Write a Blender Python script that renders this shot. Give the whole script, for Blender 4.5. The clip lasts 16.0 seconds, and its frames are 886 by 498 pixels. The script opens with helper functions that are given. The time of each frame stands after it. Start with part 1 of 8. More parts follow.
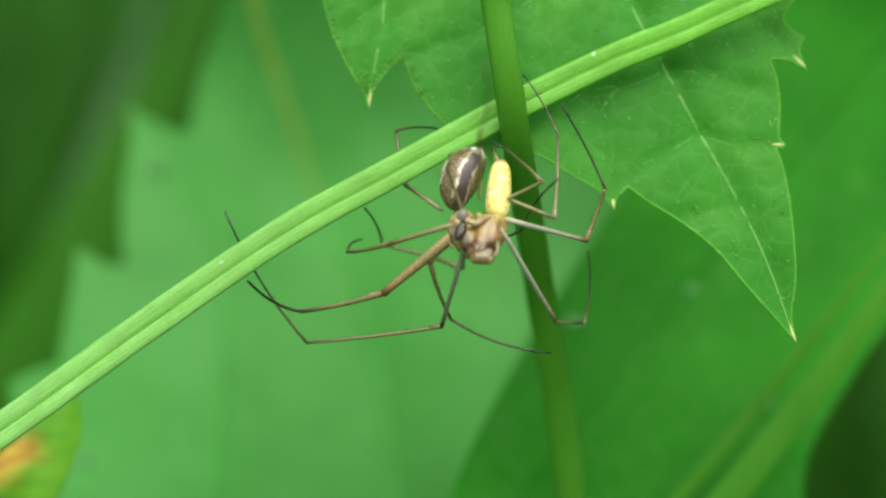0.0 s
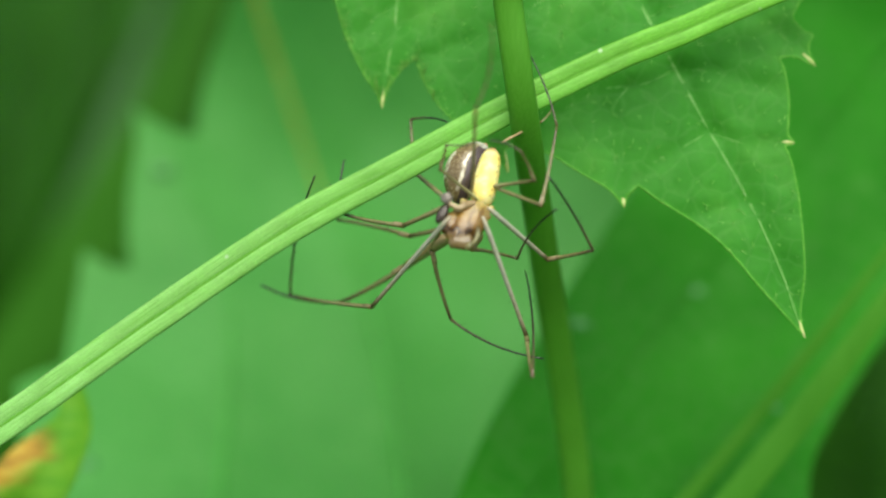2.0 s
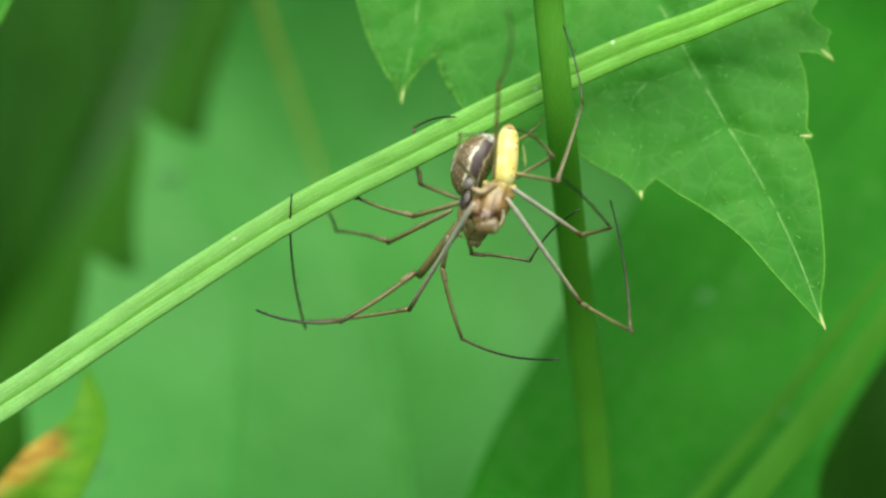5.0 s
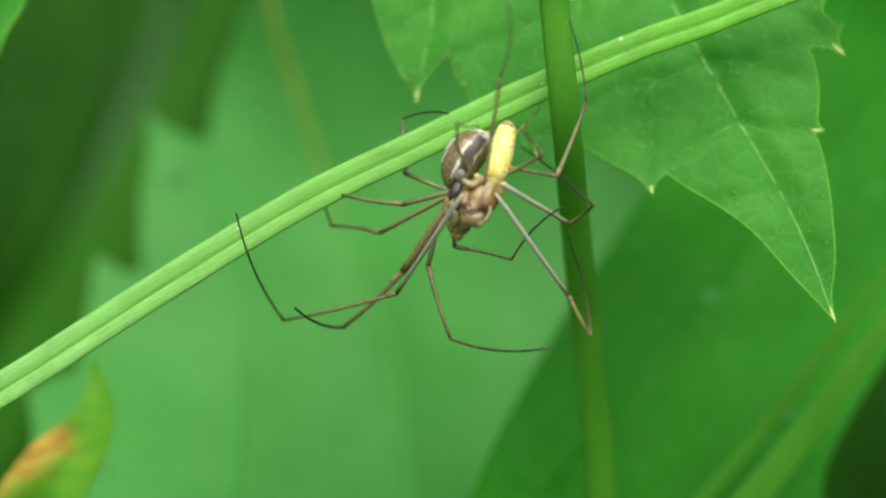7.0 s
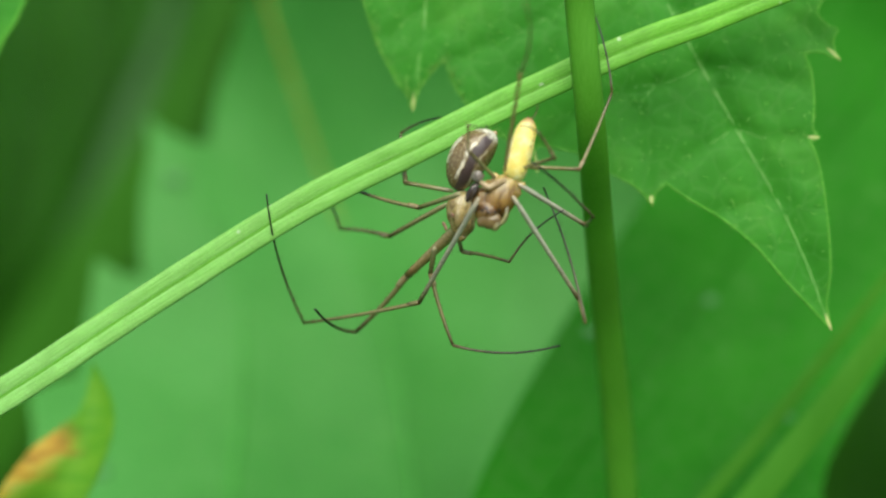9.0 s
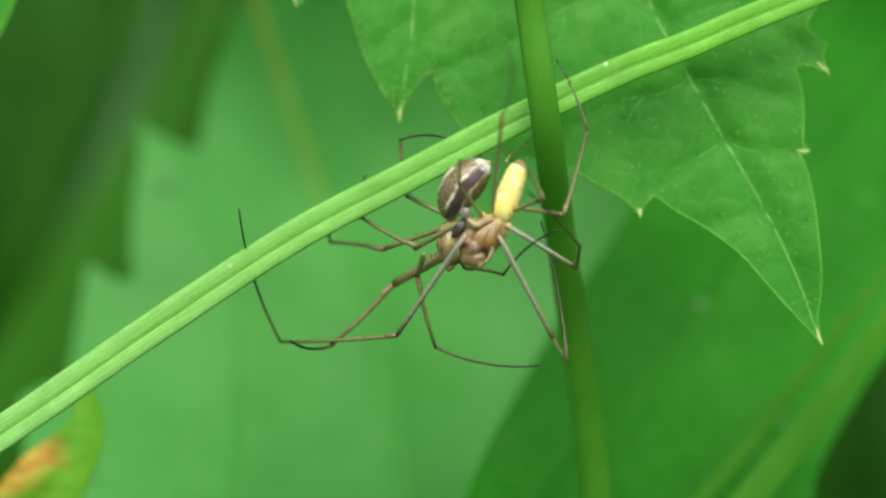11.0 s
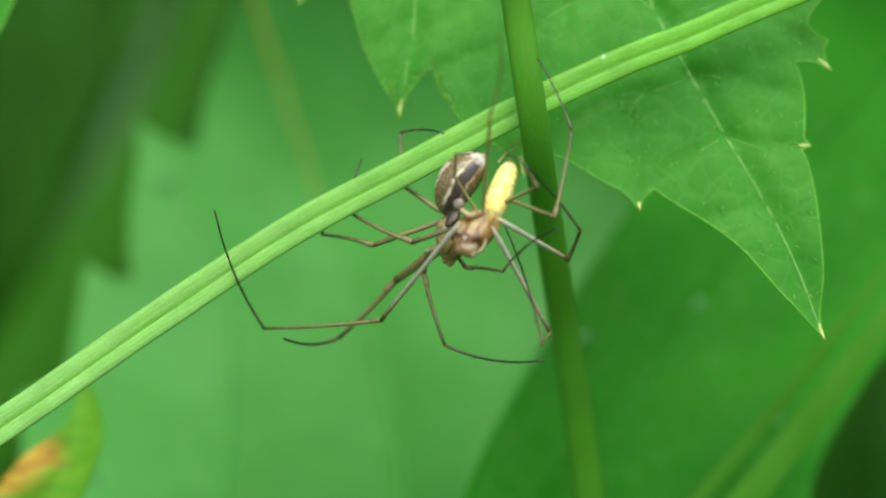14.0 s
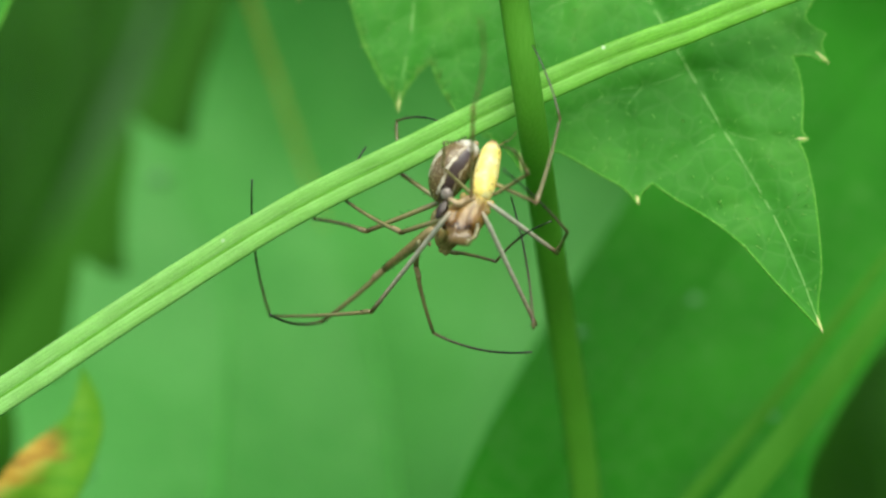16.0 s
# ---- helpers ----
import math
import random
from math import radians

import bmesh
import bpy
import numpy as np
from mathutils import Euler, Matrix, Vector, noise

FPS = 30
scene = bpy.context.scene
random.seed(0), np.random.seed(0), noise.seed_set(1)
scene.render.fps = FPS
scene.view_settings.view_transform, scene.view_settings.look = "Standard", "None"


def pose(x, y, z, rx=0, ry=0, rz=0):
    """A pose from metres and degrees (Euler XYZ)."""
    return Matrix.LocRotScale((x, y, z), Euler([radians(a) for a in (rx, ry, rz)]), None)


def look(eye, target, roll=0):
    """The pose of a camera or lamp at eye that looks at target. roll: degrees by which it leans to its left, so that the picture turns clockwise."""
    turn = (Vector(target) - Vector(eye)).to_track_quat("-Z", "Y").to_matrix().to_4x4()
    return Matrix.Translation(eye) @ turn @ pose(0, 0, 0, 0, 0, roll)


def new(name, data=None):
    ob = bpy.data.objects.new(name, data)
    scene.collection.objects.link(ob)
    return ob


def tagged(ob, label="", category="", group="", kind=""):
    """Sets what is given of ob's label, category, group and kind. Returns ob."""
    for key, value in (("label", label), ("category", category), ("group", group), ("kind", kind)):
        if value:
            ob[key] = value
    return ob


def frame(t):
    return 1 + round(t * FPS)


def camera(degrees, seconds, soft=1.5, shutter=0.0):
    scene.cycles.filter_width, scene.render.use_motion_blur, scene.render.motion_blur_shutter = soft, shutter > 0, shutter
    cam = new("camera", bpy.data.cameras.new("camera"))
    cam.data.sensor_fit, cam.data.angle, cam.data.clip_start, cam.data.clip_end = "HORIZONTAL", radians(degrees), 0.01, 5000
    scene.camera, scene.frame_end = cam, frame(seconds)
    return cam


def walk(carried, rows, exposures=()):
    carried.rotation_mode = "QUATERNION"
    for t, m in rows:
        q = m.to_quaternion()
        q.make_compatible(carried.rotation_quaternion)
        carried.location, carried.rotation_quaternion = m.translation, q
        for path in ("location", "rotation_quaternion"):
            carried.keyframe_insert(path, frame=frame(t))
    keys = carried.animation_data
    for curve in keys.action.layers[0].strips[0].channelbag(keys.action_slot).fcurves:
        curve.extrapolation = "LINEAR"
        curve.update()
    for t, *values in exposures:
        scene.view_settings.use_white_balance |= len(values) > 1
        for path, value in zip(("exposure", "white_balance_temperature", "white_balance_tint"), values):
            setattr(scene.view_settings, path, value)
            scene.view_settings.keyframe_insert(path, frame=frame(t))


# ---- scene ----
cam = camera(29.25, 16.0, soft=2.3)
walk(cam, [
    (0.0, pose(0, -0.12, 0, 90.000, 0, 0.000)),
    (0.5, pose(0, -0.12, 0, 90.038, 0, 0.095)),
    (1.0, pose(0, -0.12, 0, 90.038, 0, 0.153)),
    (1.5, pose(0, -0.12, 0, 90.019, 0, 0.124)),
    (2.0, pose(0, -0.12, 0, 90.076, 0, 0.181)),
    (2.5, pose(0, -0.12, 0, 90.400, 0, 0.267)),
    (3.0, pose(0, -0.12, 0, 90.286, 0, 0.296)),
    (3.5, pose(0, -0.12, 0, 90.286, 0, 0.324)),
    (4.0, pose(0, -0.12, 0, 90.324, 0, 0.381)),
    (4.5, pose(0, -0.12, 0, 90.257, 0, 0.420)),
    (7.0, pose(0, -0.12, 0, 90.248, 0, 0.591)),
    (7.5, pose(0, -0.12, 0, 90.172, 0, 0.686)),
    (8.0, pose(0, -0.12, 0, 90.191, 0, 0.696)),
    (8.5, pose(0, -0.12, 0, 90.305, 0, 0.629)),
    (9.0, pose(0, -0.12, 0, 90.381, 0, 0.591)),
    (11.5, pose(0, -0.12, 0, 90.553, 0, 0.267)),
    (12.0, pose(0, -0.12, 0, 90.572, 0, 0.305)),
    (12.5, pose(0, -0.12, 0, 90.553, 0, 0.286)),
    (13.0, pose(0, -0.12, 0, 90.553, 0, 0.286)),
    (13.5, pose(0, -0.12, 0, 90.515, 0, 0.267)),
    (14.0, pose(0, -0.12, 0, 90.496, 0, 0.238)),
    (14.5, pose(0, -0.12, 0, 90.420, 0, 0.191)),
    (15.0, pose(0, -0.12, 0, 90.400, 0, 0.210)),
    (15.5, pose(0, -0.12, 0, 90.372, 0, 0.181)),
    (16.0, pose(0, -0.12, 0, 90.353, 0, 0.076)),
], [(0.0, 0.6, 6700, 3), (4.5, 0.58, 6700, 3), (7.0, 0.55, 6700, 3), (9.0, 0.55, 6700, 3), (11.5, 0.58, 6700, 3), (16.0, 0.58, 6700, 3)])
cam.data.dof.use_dof = True
cam.data.dof.focus_distance = 0.1185
cam.data.dof.aperture_fstop = 13.0

# ---- light: bright overcast day over a meadow ----
world = bpy.data.worlds.new("sky")
scene.world = world
world.use_nodes = True
sky = world.node_tree.nodes.new("ShaderNodeTexSky")
sky.sky_type, sky.sun_disc = "NISHITA", False
sky.sun_elevation, sky.sun_rotation = radians(50), radians(173)
world.node_tree.links.new(sky.outputs[0], world.node_tree.nodes["Background"].inputs[0])
world.node_tree.nodes["Background"].inputs[1].default_value = 0.10
sun = new("sun", bpy.data.lights.new("sun", "SUN"))
sun.data.energy, sun.data.angle, sun.data.color = 3.0, radians(60), (1.0, 0.95, 0.82)
sun.matrix_world = look((0.12, -0.95, 1.15), (0, 0, 0))

MM = 0.001


def mm(x, y, z, rx=0, ry=0, rz=0):
    """A pose from millimetres and degrees."""
    return pose(x * MM, y * MM, z * MM, rx, ry, rz)


# ---- materials ----
def mat(name, rough=0.5, spec=0.5):
    m = bpy.data.materials.new(name)
    m.use_nodes = True
    b = m.node_tree.nodes["Principled BSDF"]
    b.inputs["Roughness"].default_value = rough
    b.inputs["Specular IOR Level"].default_value = spec
    return m, m.node_tree, b


def node(t, kind, **sets):
    n = t.nodes.new("ShaderNode" + kind)
    for key, value in sets.items():
        n.inputs[key.replace("_", " ")].default_value = value
    return n


def coords(t, scale=1000.0):
    """Object coordinates, in millimetres."""
    c = t.nodes.new("ShaderNodeTexCoord")
    v = t.nodes.new("ShaderNodeVectorMath")
    v.operation = "SCALE"
    v.inputs["Scale"].default_value = scale
    t.links.new(c.outputs["Object"], v.inputs[0])
    return v.outputs[0]


def ramp(t, fac, stops):
    r = t.nodes.new("ShaderNodeValToRGB")
    while len(r.color_ramp.elements) < len(stops):
        r.color_ramp.elements.new(0.5)
    for e, (p, c) in zip(r.color_ramp.elements, stops):
        e.position, e.color = p, (*c, 1)
    t.links.new(fac, r.inputs[0])
    return r.outputs[0]


def blend(t, fac, a, b, kind="MIX"):
    n = t.nodes.new("ShaderNodeMix")
    n.data_type, n.blend_type = "RGBA", kind
    for value, k in ((fac, 0), (a, 6), (b, 7)):
        if isinstance(value, bpy.types.NodeSocket):
            t.links.new(value, n.inputs[k])
        else:
            n.inputs[k].default_value = value if k == 0 else (*value, 1)
    return n.outputs[2]


def bump(t, b, height, distance, strength=0.6):
    n = node(t, "Bump", Strength=strength, Distance=distance)
    t.links.new(height, n.inputs["Height"])
    t.links.new(n.outputs[0], b.inputs["Normal"])


def through_light(m, t, b, colour, share):
    """Light that passes through a thin leaf."""
    tr = t.nodes.new("ShaderNodeBsdfTranslucent")
    if isinstance(colour, bpy.types.NodeSocket):
        t.links.new(colour, tr.inputs[0])
    else:
        tr.inputs[0].default_value = (*colour, 1)
    mix = t.nodes.new("ShaderNodeMixShader")
    mix.inputs[0].default_value = share
    out = next(n for n in t.nodes if n.type == "OUTPUT_MATERIAL")
    t.links.new(b.outputs[0], mix.inputs[1])
    t.links.new(tr.outputs[0], mix.inputs[2])
    t.links.new(mix.outputs[0], out.inputs[0])


def leaf_material(name, dark, mid, light, cell=1.6, rough=0.42, spec=0.35, share=0.35, relief=0.00012, blotch=0.12):
    """Green leaf skin: a net of fine veins, blotches and small bulges between the veins."""
    m, t, b = mat(name, rough, spec)
    v = coords(t)
    wide = node(t, "TexNoise", Scale=blotch, Detail=3.0, Roughness=0.6)
    fine = node(t, "TexNoise", Scale=2.2, Detail=4.0, Roughness=0.65)
    net = t.nodes.new("ShaderNodeTexVoronoi")
    net.feature = "DISTANCE_TO_EDGE"
    net.inputs["Scale"].default_value = 1 / cell
    warp = node(t, "TexNoise", Scale=0.5, Detail=2.0)
    shift = t.nodes.new("ShaderNodeVectorMath")
    shift.operation = "ADD"
    t.links.new(v, warp.inputs["Vector"])
    t.links.new(v, shift.inputs[0])
    t.links.new(warp.outputs["Color"], shift.inputs[1])
    for n in (wide, fine):
        t.links.new(v, n.inputs["Vector"])
    t.links.new(shift.outputs[0], net.inputs["Vector"])
    base = ramp(t, wide.outputs["Fac"], [(0.3, dark), (0.52, mid), (0.72, light)])
    grain = ramp(t, fine.outputs["Fac"], [(0.3, (0.86, 0.86, 0.86)), (0.7, (1.1, 1.1, 1.1))])
    base = blend(t, 0.6, base, grain, "MULTIPLY")
    veins = ramp(t, net.outputs["Distance"], [(0.0, (1, 1, 1)), (0.06, (0, 0, 0))])
    base = blend(t, veins, base, blend(t, 0.10, base, (0.3, 0.55, 0.2)))
    t.links.new(base, b.inputs["Base Color"])
    hill = ramp(t, net.outputs["Distance"], [(0.0, (0, 0, 0)), (0.3, (1, 1, 1))])
    hill = blend(t, 0.35, hill, fine.outputs["Color"])
    bump(t, b, hill, relief, 0.7)
    through_light(m, t, b, blend(t, 0.5, base, light), share)
    return m


def grain_material(name, a, c, rough=0.5, spec=0.4, stretch=(1, 1, 1), scale=2.0, relief=0.00005, share=0.0, wide=0.15):
    """A skin of two colours with grain drawn out along one axis."""
    m, t, b = mat(name, rough, spec)
    v = coords(t)
    s = t.nodes.new("ShaderNodeVectorMath")
    s.operation = "MULTIPLY"
    s.inputs[1].default_value = stretch
    t.links.new(v, s.inputs[0])
    n1 = node(t, "TexNoise", Scale=scale, Detail=4.0, Roughness=0.6)
    n2 = node(t, "TexNoise", Scale=wide, Detail=2.0)
    t.links.new(s.outputs[0], n1.inputs["Vector"])
    t.links.new(v, n2.inputs["Vector"])
    col = ramp(t, n1.outputs["Fac"], [(0.3, a), (0.7, c)])
    big = ramp(t, n2.outputs["Fac"], [(0.3, (0.8, 0.8, 0.8)), (0.7, (1.15, 1.15, 1.15))])
    col = blend(t, 0.7, col, big, "MULTIPLY")
    t.links.new(col, b.inputs["Base Color"])
    bump(t, b, n1.outputs["Fac"], relief, 0.5)
    if share:
        through_light(m, t, b, col, share)
    return m


LEAF = leaf_material("leaf skin", (0.045, 0.285, 0.020), (0.062, 0.335, 0.028), (0.10, 0.39, 0.040), 1.9, 0.5, 0.2, 0.35, 0.00005)
LEAF_EDGE = grain_material("leaf margin", (0.085, 0.36, 0.03), (0.14, 0.42, 0.05), 0.6, 0.2)
VEIN = grain_material("leaf vein", (0.19, 0.48, 0.10), (0.32, 0.58, 0.19), 0.5, 0.3)
TIP = grain_material("dry leaf tip", (0.40, 0.50, 0.12), (0.66, 0.63, 0.30), 0.5, 0.4)
HAIR = grain_material("leaf hair", (0.20, 0.56, 0.08), (0.40, 0.70, 0.18), 0.5, 0.3, (1, 1, 1), 2.0, 0.00001, 0.4)
BACK_LEAF = leaf_material("pale leaf skin", (0.066, 0.33, 0.052), (0.090, 0.385, 0.068), (0.115, 0.435, 0.092), 3.0, 0.5, 0.25, 0.4, 0.0001, 0.05)
BACK_VEIN = grain_material("pale leaf vein", (0.24, 0.34, 0.04), (0.32, 0.40, 0.06), 0.5, 0.3)
# Rib green, darkened further to strengthen the shade of the leaf's folds.
RIB = grain_material("leaf rib with fold shade", (0.045, 0.25, 0.03), (0.065, 0.30, 0.045), 0.5, 0.3)
BACK_EDGE = grain_material("pale leaf margin", (0.16, 0.46, 0.12), (0.22, 0.52, 0.17), 0.5, 0.3)
# Leaf skin in darker greens, which carry the shade on this leaf.
SHADE_LEAF = leaf_material("shade-dark green leaf skin", (0.017, 0.184, 0.005), (0.026, 0.235, 0.008), (0.036, 0.279, 0.013), 3.0, 0.6, 0.12, 0.3, 0.0001, 0.05)
SPOT = grain_material("pale leaf spot", (0.08, 0.30, 0.07), (0.15, 0.36, 0.14), 0.6, 0.3)
GROOVE = grain_material("grass blade midrib", (0.13, 0.44, 0.03), (0.18, 0.50, 0.05), 0.5, 0.3, (1, 1, 1), 3.0, 0.00003, 0.2)
STEM = grain_material("stem skin", (0.114, 0.408, 0.029), (0.143, 0.468, 0.043), 0.45, 0.3, (3, 3, 0.15), 2.0, 0.00002, 0.4)
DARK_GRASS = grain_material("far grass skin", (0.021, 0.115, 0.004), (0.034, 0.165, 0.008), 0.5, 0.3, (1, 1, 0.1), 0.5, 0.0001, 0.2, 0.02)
DULL_GRASS = grain_material("dull grass skin", (0.05, 0.135, 0.04), (0.07, 0.165, 0.06), 0.6, 0.2, (1, 1, 0.1), 0.5, 0.0001, 0.2, 0.02)
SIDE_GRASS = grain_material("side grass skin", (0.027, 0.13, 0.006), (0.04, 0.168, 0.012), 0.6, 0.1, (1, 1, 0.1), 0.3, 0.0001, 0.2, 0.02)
MID_GRASS = grain_material("shaded grass skin", (0.058, 0.245, 0.017), (0.08, 0.295, 0.026), 0.6, 0.1, (1, 1, 0.1), 0.3, 0.0001, 0.2, 0.02)
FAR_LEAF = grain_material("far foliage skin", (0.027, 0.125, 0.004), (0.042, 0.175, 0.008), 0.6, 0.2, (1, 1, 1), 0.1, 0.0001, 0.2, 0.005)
SOIL = grain_material("meadow soil", (0.015, 0.05, 0.006), (0.03, 0.085, 0.012), 0.9, 0.2, (1, 1, 1), 0.05, 0.002, 0.0, 0.004)
DARK = grain_material("dark horn", (0.02, 0.012, 0.008), (0.05, 0.03, 0.02), 0.2, 0.6, (1, 1, 1), 3.0, 0.00002)
PALE = grain_material("pale translucent skin", (0.38, 0.26, 0.13), (0.60, 0.46, 0.27), 0.25, 0.6, (1, 1, 1), 1.6, 0.00004, 0.15, 0.8)


def withered_material():
    """Leaf tissue that has died back from one edge: green, then yellow, then brown, with ragged limits."""
    m, t, b = mat("withered leaf skin", 0.6, 0.3)
    v = coords(t, 1160.0)
    turn = t.nodes.new("ShaderNodeMapping")
    turn.inputs["Rotation"].default_value, turn.inputs["Scale"].default_value = (0, radians(48), 0), (0.3, 1.0, 1.5)
    t.links.new(v, turn.inputs["Vector"])
    n = node(t, "TexNoise", Scale=0.5, Detail=5.0, Roughness=0.7)
    t.links.new(turn.outputs[0], n.inputs["Vector"])

    def reach(way, limit):
        """1 on the near side of a ragged line across the leaf."""
        dot = t.nodes.new("ShaderNodeVectorMath")
        dot.operation = "DOT_PRODUCT"
        dot.inputs[1].default_value = way
        t.links.new(v, dot.inputs[0])
        add = t.nodes.new("ShaderNodeMath")
        add.operation = "MULTIPLY_ADD"
        add.inputs[1].default_value = 5.0
        t.links.new(n.outputs["Fac"], add.inputs[0])
        t.links.new(dot.outputs["Value"], add.inputs[2])
        unit = t.nodes.new("ShaderNodeMapRange")
        unit.inputs["From Min"].default_value, unit.inputs["From Max"].default_value = limit + 3.4, limit + 1.6
        t.links.new(add.outputs[0], unit.inputs["Value"])
        return unit.outputs[0]

    dead = blend(t, 1.0, reach((0.8, 0.0, 0.6), 1.1), reach((0.6, 0.0, -0.8), 0.4), "MULTIPLY")
    dry = ramp(t, n.outputs["Fac"], [(0.36, (0.22, 0.22, 0.02)), (0.44, (0.44, 0.24, 0.03)), (0.52, (0.62, 0.42, 0.05)), (0.62, (0.72, 0.60, 0.16))])
    col = blend(t, dead, ramp(t, n.outputs["Fac"], [(0.35, (0.085, 0.33, 0.012)), (0.6, (0.16, 0.41, 0.02))]), dry)
    t.links.new(col, b.inputs["Base Color"])
    bump(t, b, n.outputs["Fac"], 0.0002, 0.5)
    through_light(m, t, b, col, 0.3)
    return m


def pattern_material():
    """The female's abdomen: speckled brown flanks, silver stripes, a dark folium and a pale tail end."""
    m, t, b = mat("patterned abdomen skin", 0.25, 0.6)
    b.inputs["Coat Weight"].default_value, b.inputs["Coat Roughness"].default_value = 0.25, 0.12
    v = coords(t)
    wob = node(t, "TexNoise", Scale=1.6, Detail=3.0, Roughness=0.6)
    grit = node(t, "TexNoise", Scale=9.0, Detail=3.0, Roughness=0.7)
    cell = node(t, "TexVoronoi", Scale=6.0)
    for n in (wob, grit, cell):
        t.links.new(v, n.inputs["Vector"])
    xyz = t.nodes.new("ShaderNodeSeparateXYZ")
    t.links.new(v, xyz.inputs[0])

    def level(value, lo, hi, wander):
        add = t.nodes.new("ShaderNodeMath")
        add.operation = "MULTIPLY_ADD"
        add.inputs[1].default_value = wander
        t.links.new(wob.outputs["Fac"], add.inputs[0])
        t.links.new(value, add.inputs[2])
        r = t.nodes.new("ShaderNodeMapRange")
        r.inputs["From Min"].default_value, r.inputs["From Max"].default_value = lo + wander / 2, hi + wander / 2
        t.links.new(add.outputs[0], r.inputs["Value"])
        return r.outputs[0]

    brown, gold, cream, dark = (0.17, 0.115, 0.05), (0.42, 0.33, 0.16), (0.72, 0.66, 0.52), (0.075, 0.05, 0.05)
    bow = t.nodes.new("ShaderNodeMath")
    bow.operation = "SINE"
    turn = t.nodes.new("ShaderNodeMath")
    turn.operation = "MULTIPLY"
    turn.inputs[1].default_value = math.pi / 5.0
    t.links.new(xyz.outputs["Z"], turn.inputs[0])
    t.links.new(turn.outputs[0], bow.inputs[0])
    straight = t.nodes.new("ShaderNodeMath")
    straight.operation = "MULTIPLY_ADD"
    straight.inputs[1].default_value = 0.4
    t.links.new(bow.outputs[0], straight.inputs[0])
    t.links.new(xyz.outputs["X"], straight.inputs[2])
    across = level(straight.outputs[0], -1.36, 1.36, 0.5)
    flank = ramp(t, cell.outputs["Distance"], [(0.15, gold), (0.45, brown)])
    stripe = ramp(t, across, [(0.02, (0.6, 0.6, 0.6)), (0.07, (1, 1, 1)), (0.10, (0, 0, 0)), (0.40, (0, 0, 0)), (0.43, (1, 1, 1)), (0.47, (1, 1, 1)), (0.50, (0, 0, 0)), (0.76, (0, 0, 0)), (0.79, (0.5, 0.5, 0.5)), (0.81, (0.5, 0.5, 0.5)), (0.84, (0, 0, 0))])
    middle = ramp(t, across, [(0.49, (0, 0, 0)), (0.53, (1, 1, 1)), (0.74, (1, 1, 1)), (0.78, (0, 0, 0))])
    broken = ramp(t, level(xyz.outputs["Z"], 0.0, 5.0, 1.2), [(0.08, (0, 0, 0)), (0.16, (1, 1, 1)), (0.30, (1, 1, 1)), (0.36, (0.2, 0.2, 0.2)), (0.44, (1, 1, 1)), (0.62, (1, 1, 1)), (0.68, (0.1, 0.1, 0.1)), (0.8, (0.3, 0.3, 0.3))])
    tail = ramp(t, level(xyz.outputs["Z"], 4.15, 4.6, 1.0), [(0.0, (0, 0, 0)), (1.0, (1, 1, 1))])
    col = blend(t, middle, flank, dark)
    col = blend(t, blend(t, 1.0, stripe, broken, "MULTIPLY"), col, cream)
    col = blend(t, blend(t, 1.0, tail, ramp(t, grit.outputs["Fac"], [(0.38, (0.15, 0.15, 0.15)), (0.52, (1, 1, 1))]), "MULTIPLY"), col, (0.80, 0.75, 0.66))
    grain = ramp(t, grit.outputs["Fac"], [(0.3, (0.6, 0.6, 0.6)), (0.7, (1.35, 1.35, 1.35))])
    col = blend(t, 0.6, col, grain, "MULTIPLY")
    t.links.new(col, b.inputs["Base Color"])
    bump(t, b, grit.outputs["Fac"], 0.00005, 0.5)
    return m


def yellow_material():
    """The male's abdomen: waxy yellow with rows of brown specks and a brown tail end."""
    m, t, b = mat("yellow abdomen skin", 0.35, 0.5)
    v = coords(t)
    soft = node(t, "TexNoise", Scale=1.2, Detail=3.0)
    speck = node(t, "TexVoronoi", Scale=3.6)
    for n in (soft, speck):
        t.links.new(v, n.inputs["Vector"])
    xyz = t.nodes.new("ShaderNodeSeparateXYZ")
    t.links.new(v, xyz.inputs[0])
    base = ramp(t, soft.outputs["Fac"], [(0.3, (0.88, 0.64, 0.12)), (0.5, (0.94, 0.78, 0.24)), (0.7, (0.96, 0.88, 0.46))])
    width = t.nodes.new("ShaderNodeMapRange")
    width.inputs["From Min"].default_value, width.inputs["From Max"].default_value = -1.0, 1.0
    t.links.new(xyz.outputs["X"], width.inputs["Value"])
    rows = ramp(t, width.outputs[0], [(0.0, (0.4, 0.4, 0.4)), (0.2, (1, 1, 1)), (0.36, (0.1, 0.1, 0.1)), (0.64, (0.1, 0.1, 0.1)), (0.8, (1, 1, 1)), (1.0, (0.4, 0.4, 0.4))])
    dots = ramp(t, speck.outputs["Distance"], [(0.16, (1, 1, 1)), (0.36, (0, 0, 0))])
    col = blend(t, blend(t, 1.0, rows, dots, "MULTIPLY"), base, (0.30, 0.16, 0.04))
    end = t.nodes.new("ShaderNodeMapRange")
    end.inputs["From Min"].default_value, end.inputs["From Max"].default_value = 3.85, 4.4
    t.links.new(xyz.outputs["Z"], end.inputs["Value"])
    col = blend(t, end.outputs[0], col, (0.35, 0.2, 0.07))
    t.links.new(col, b.inputs["Base Color"])
    bump(t, b, soft.outputs["Fac"], 0.0001, 0.3)
    soft_flesh(b, 0.25)
    return m


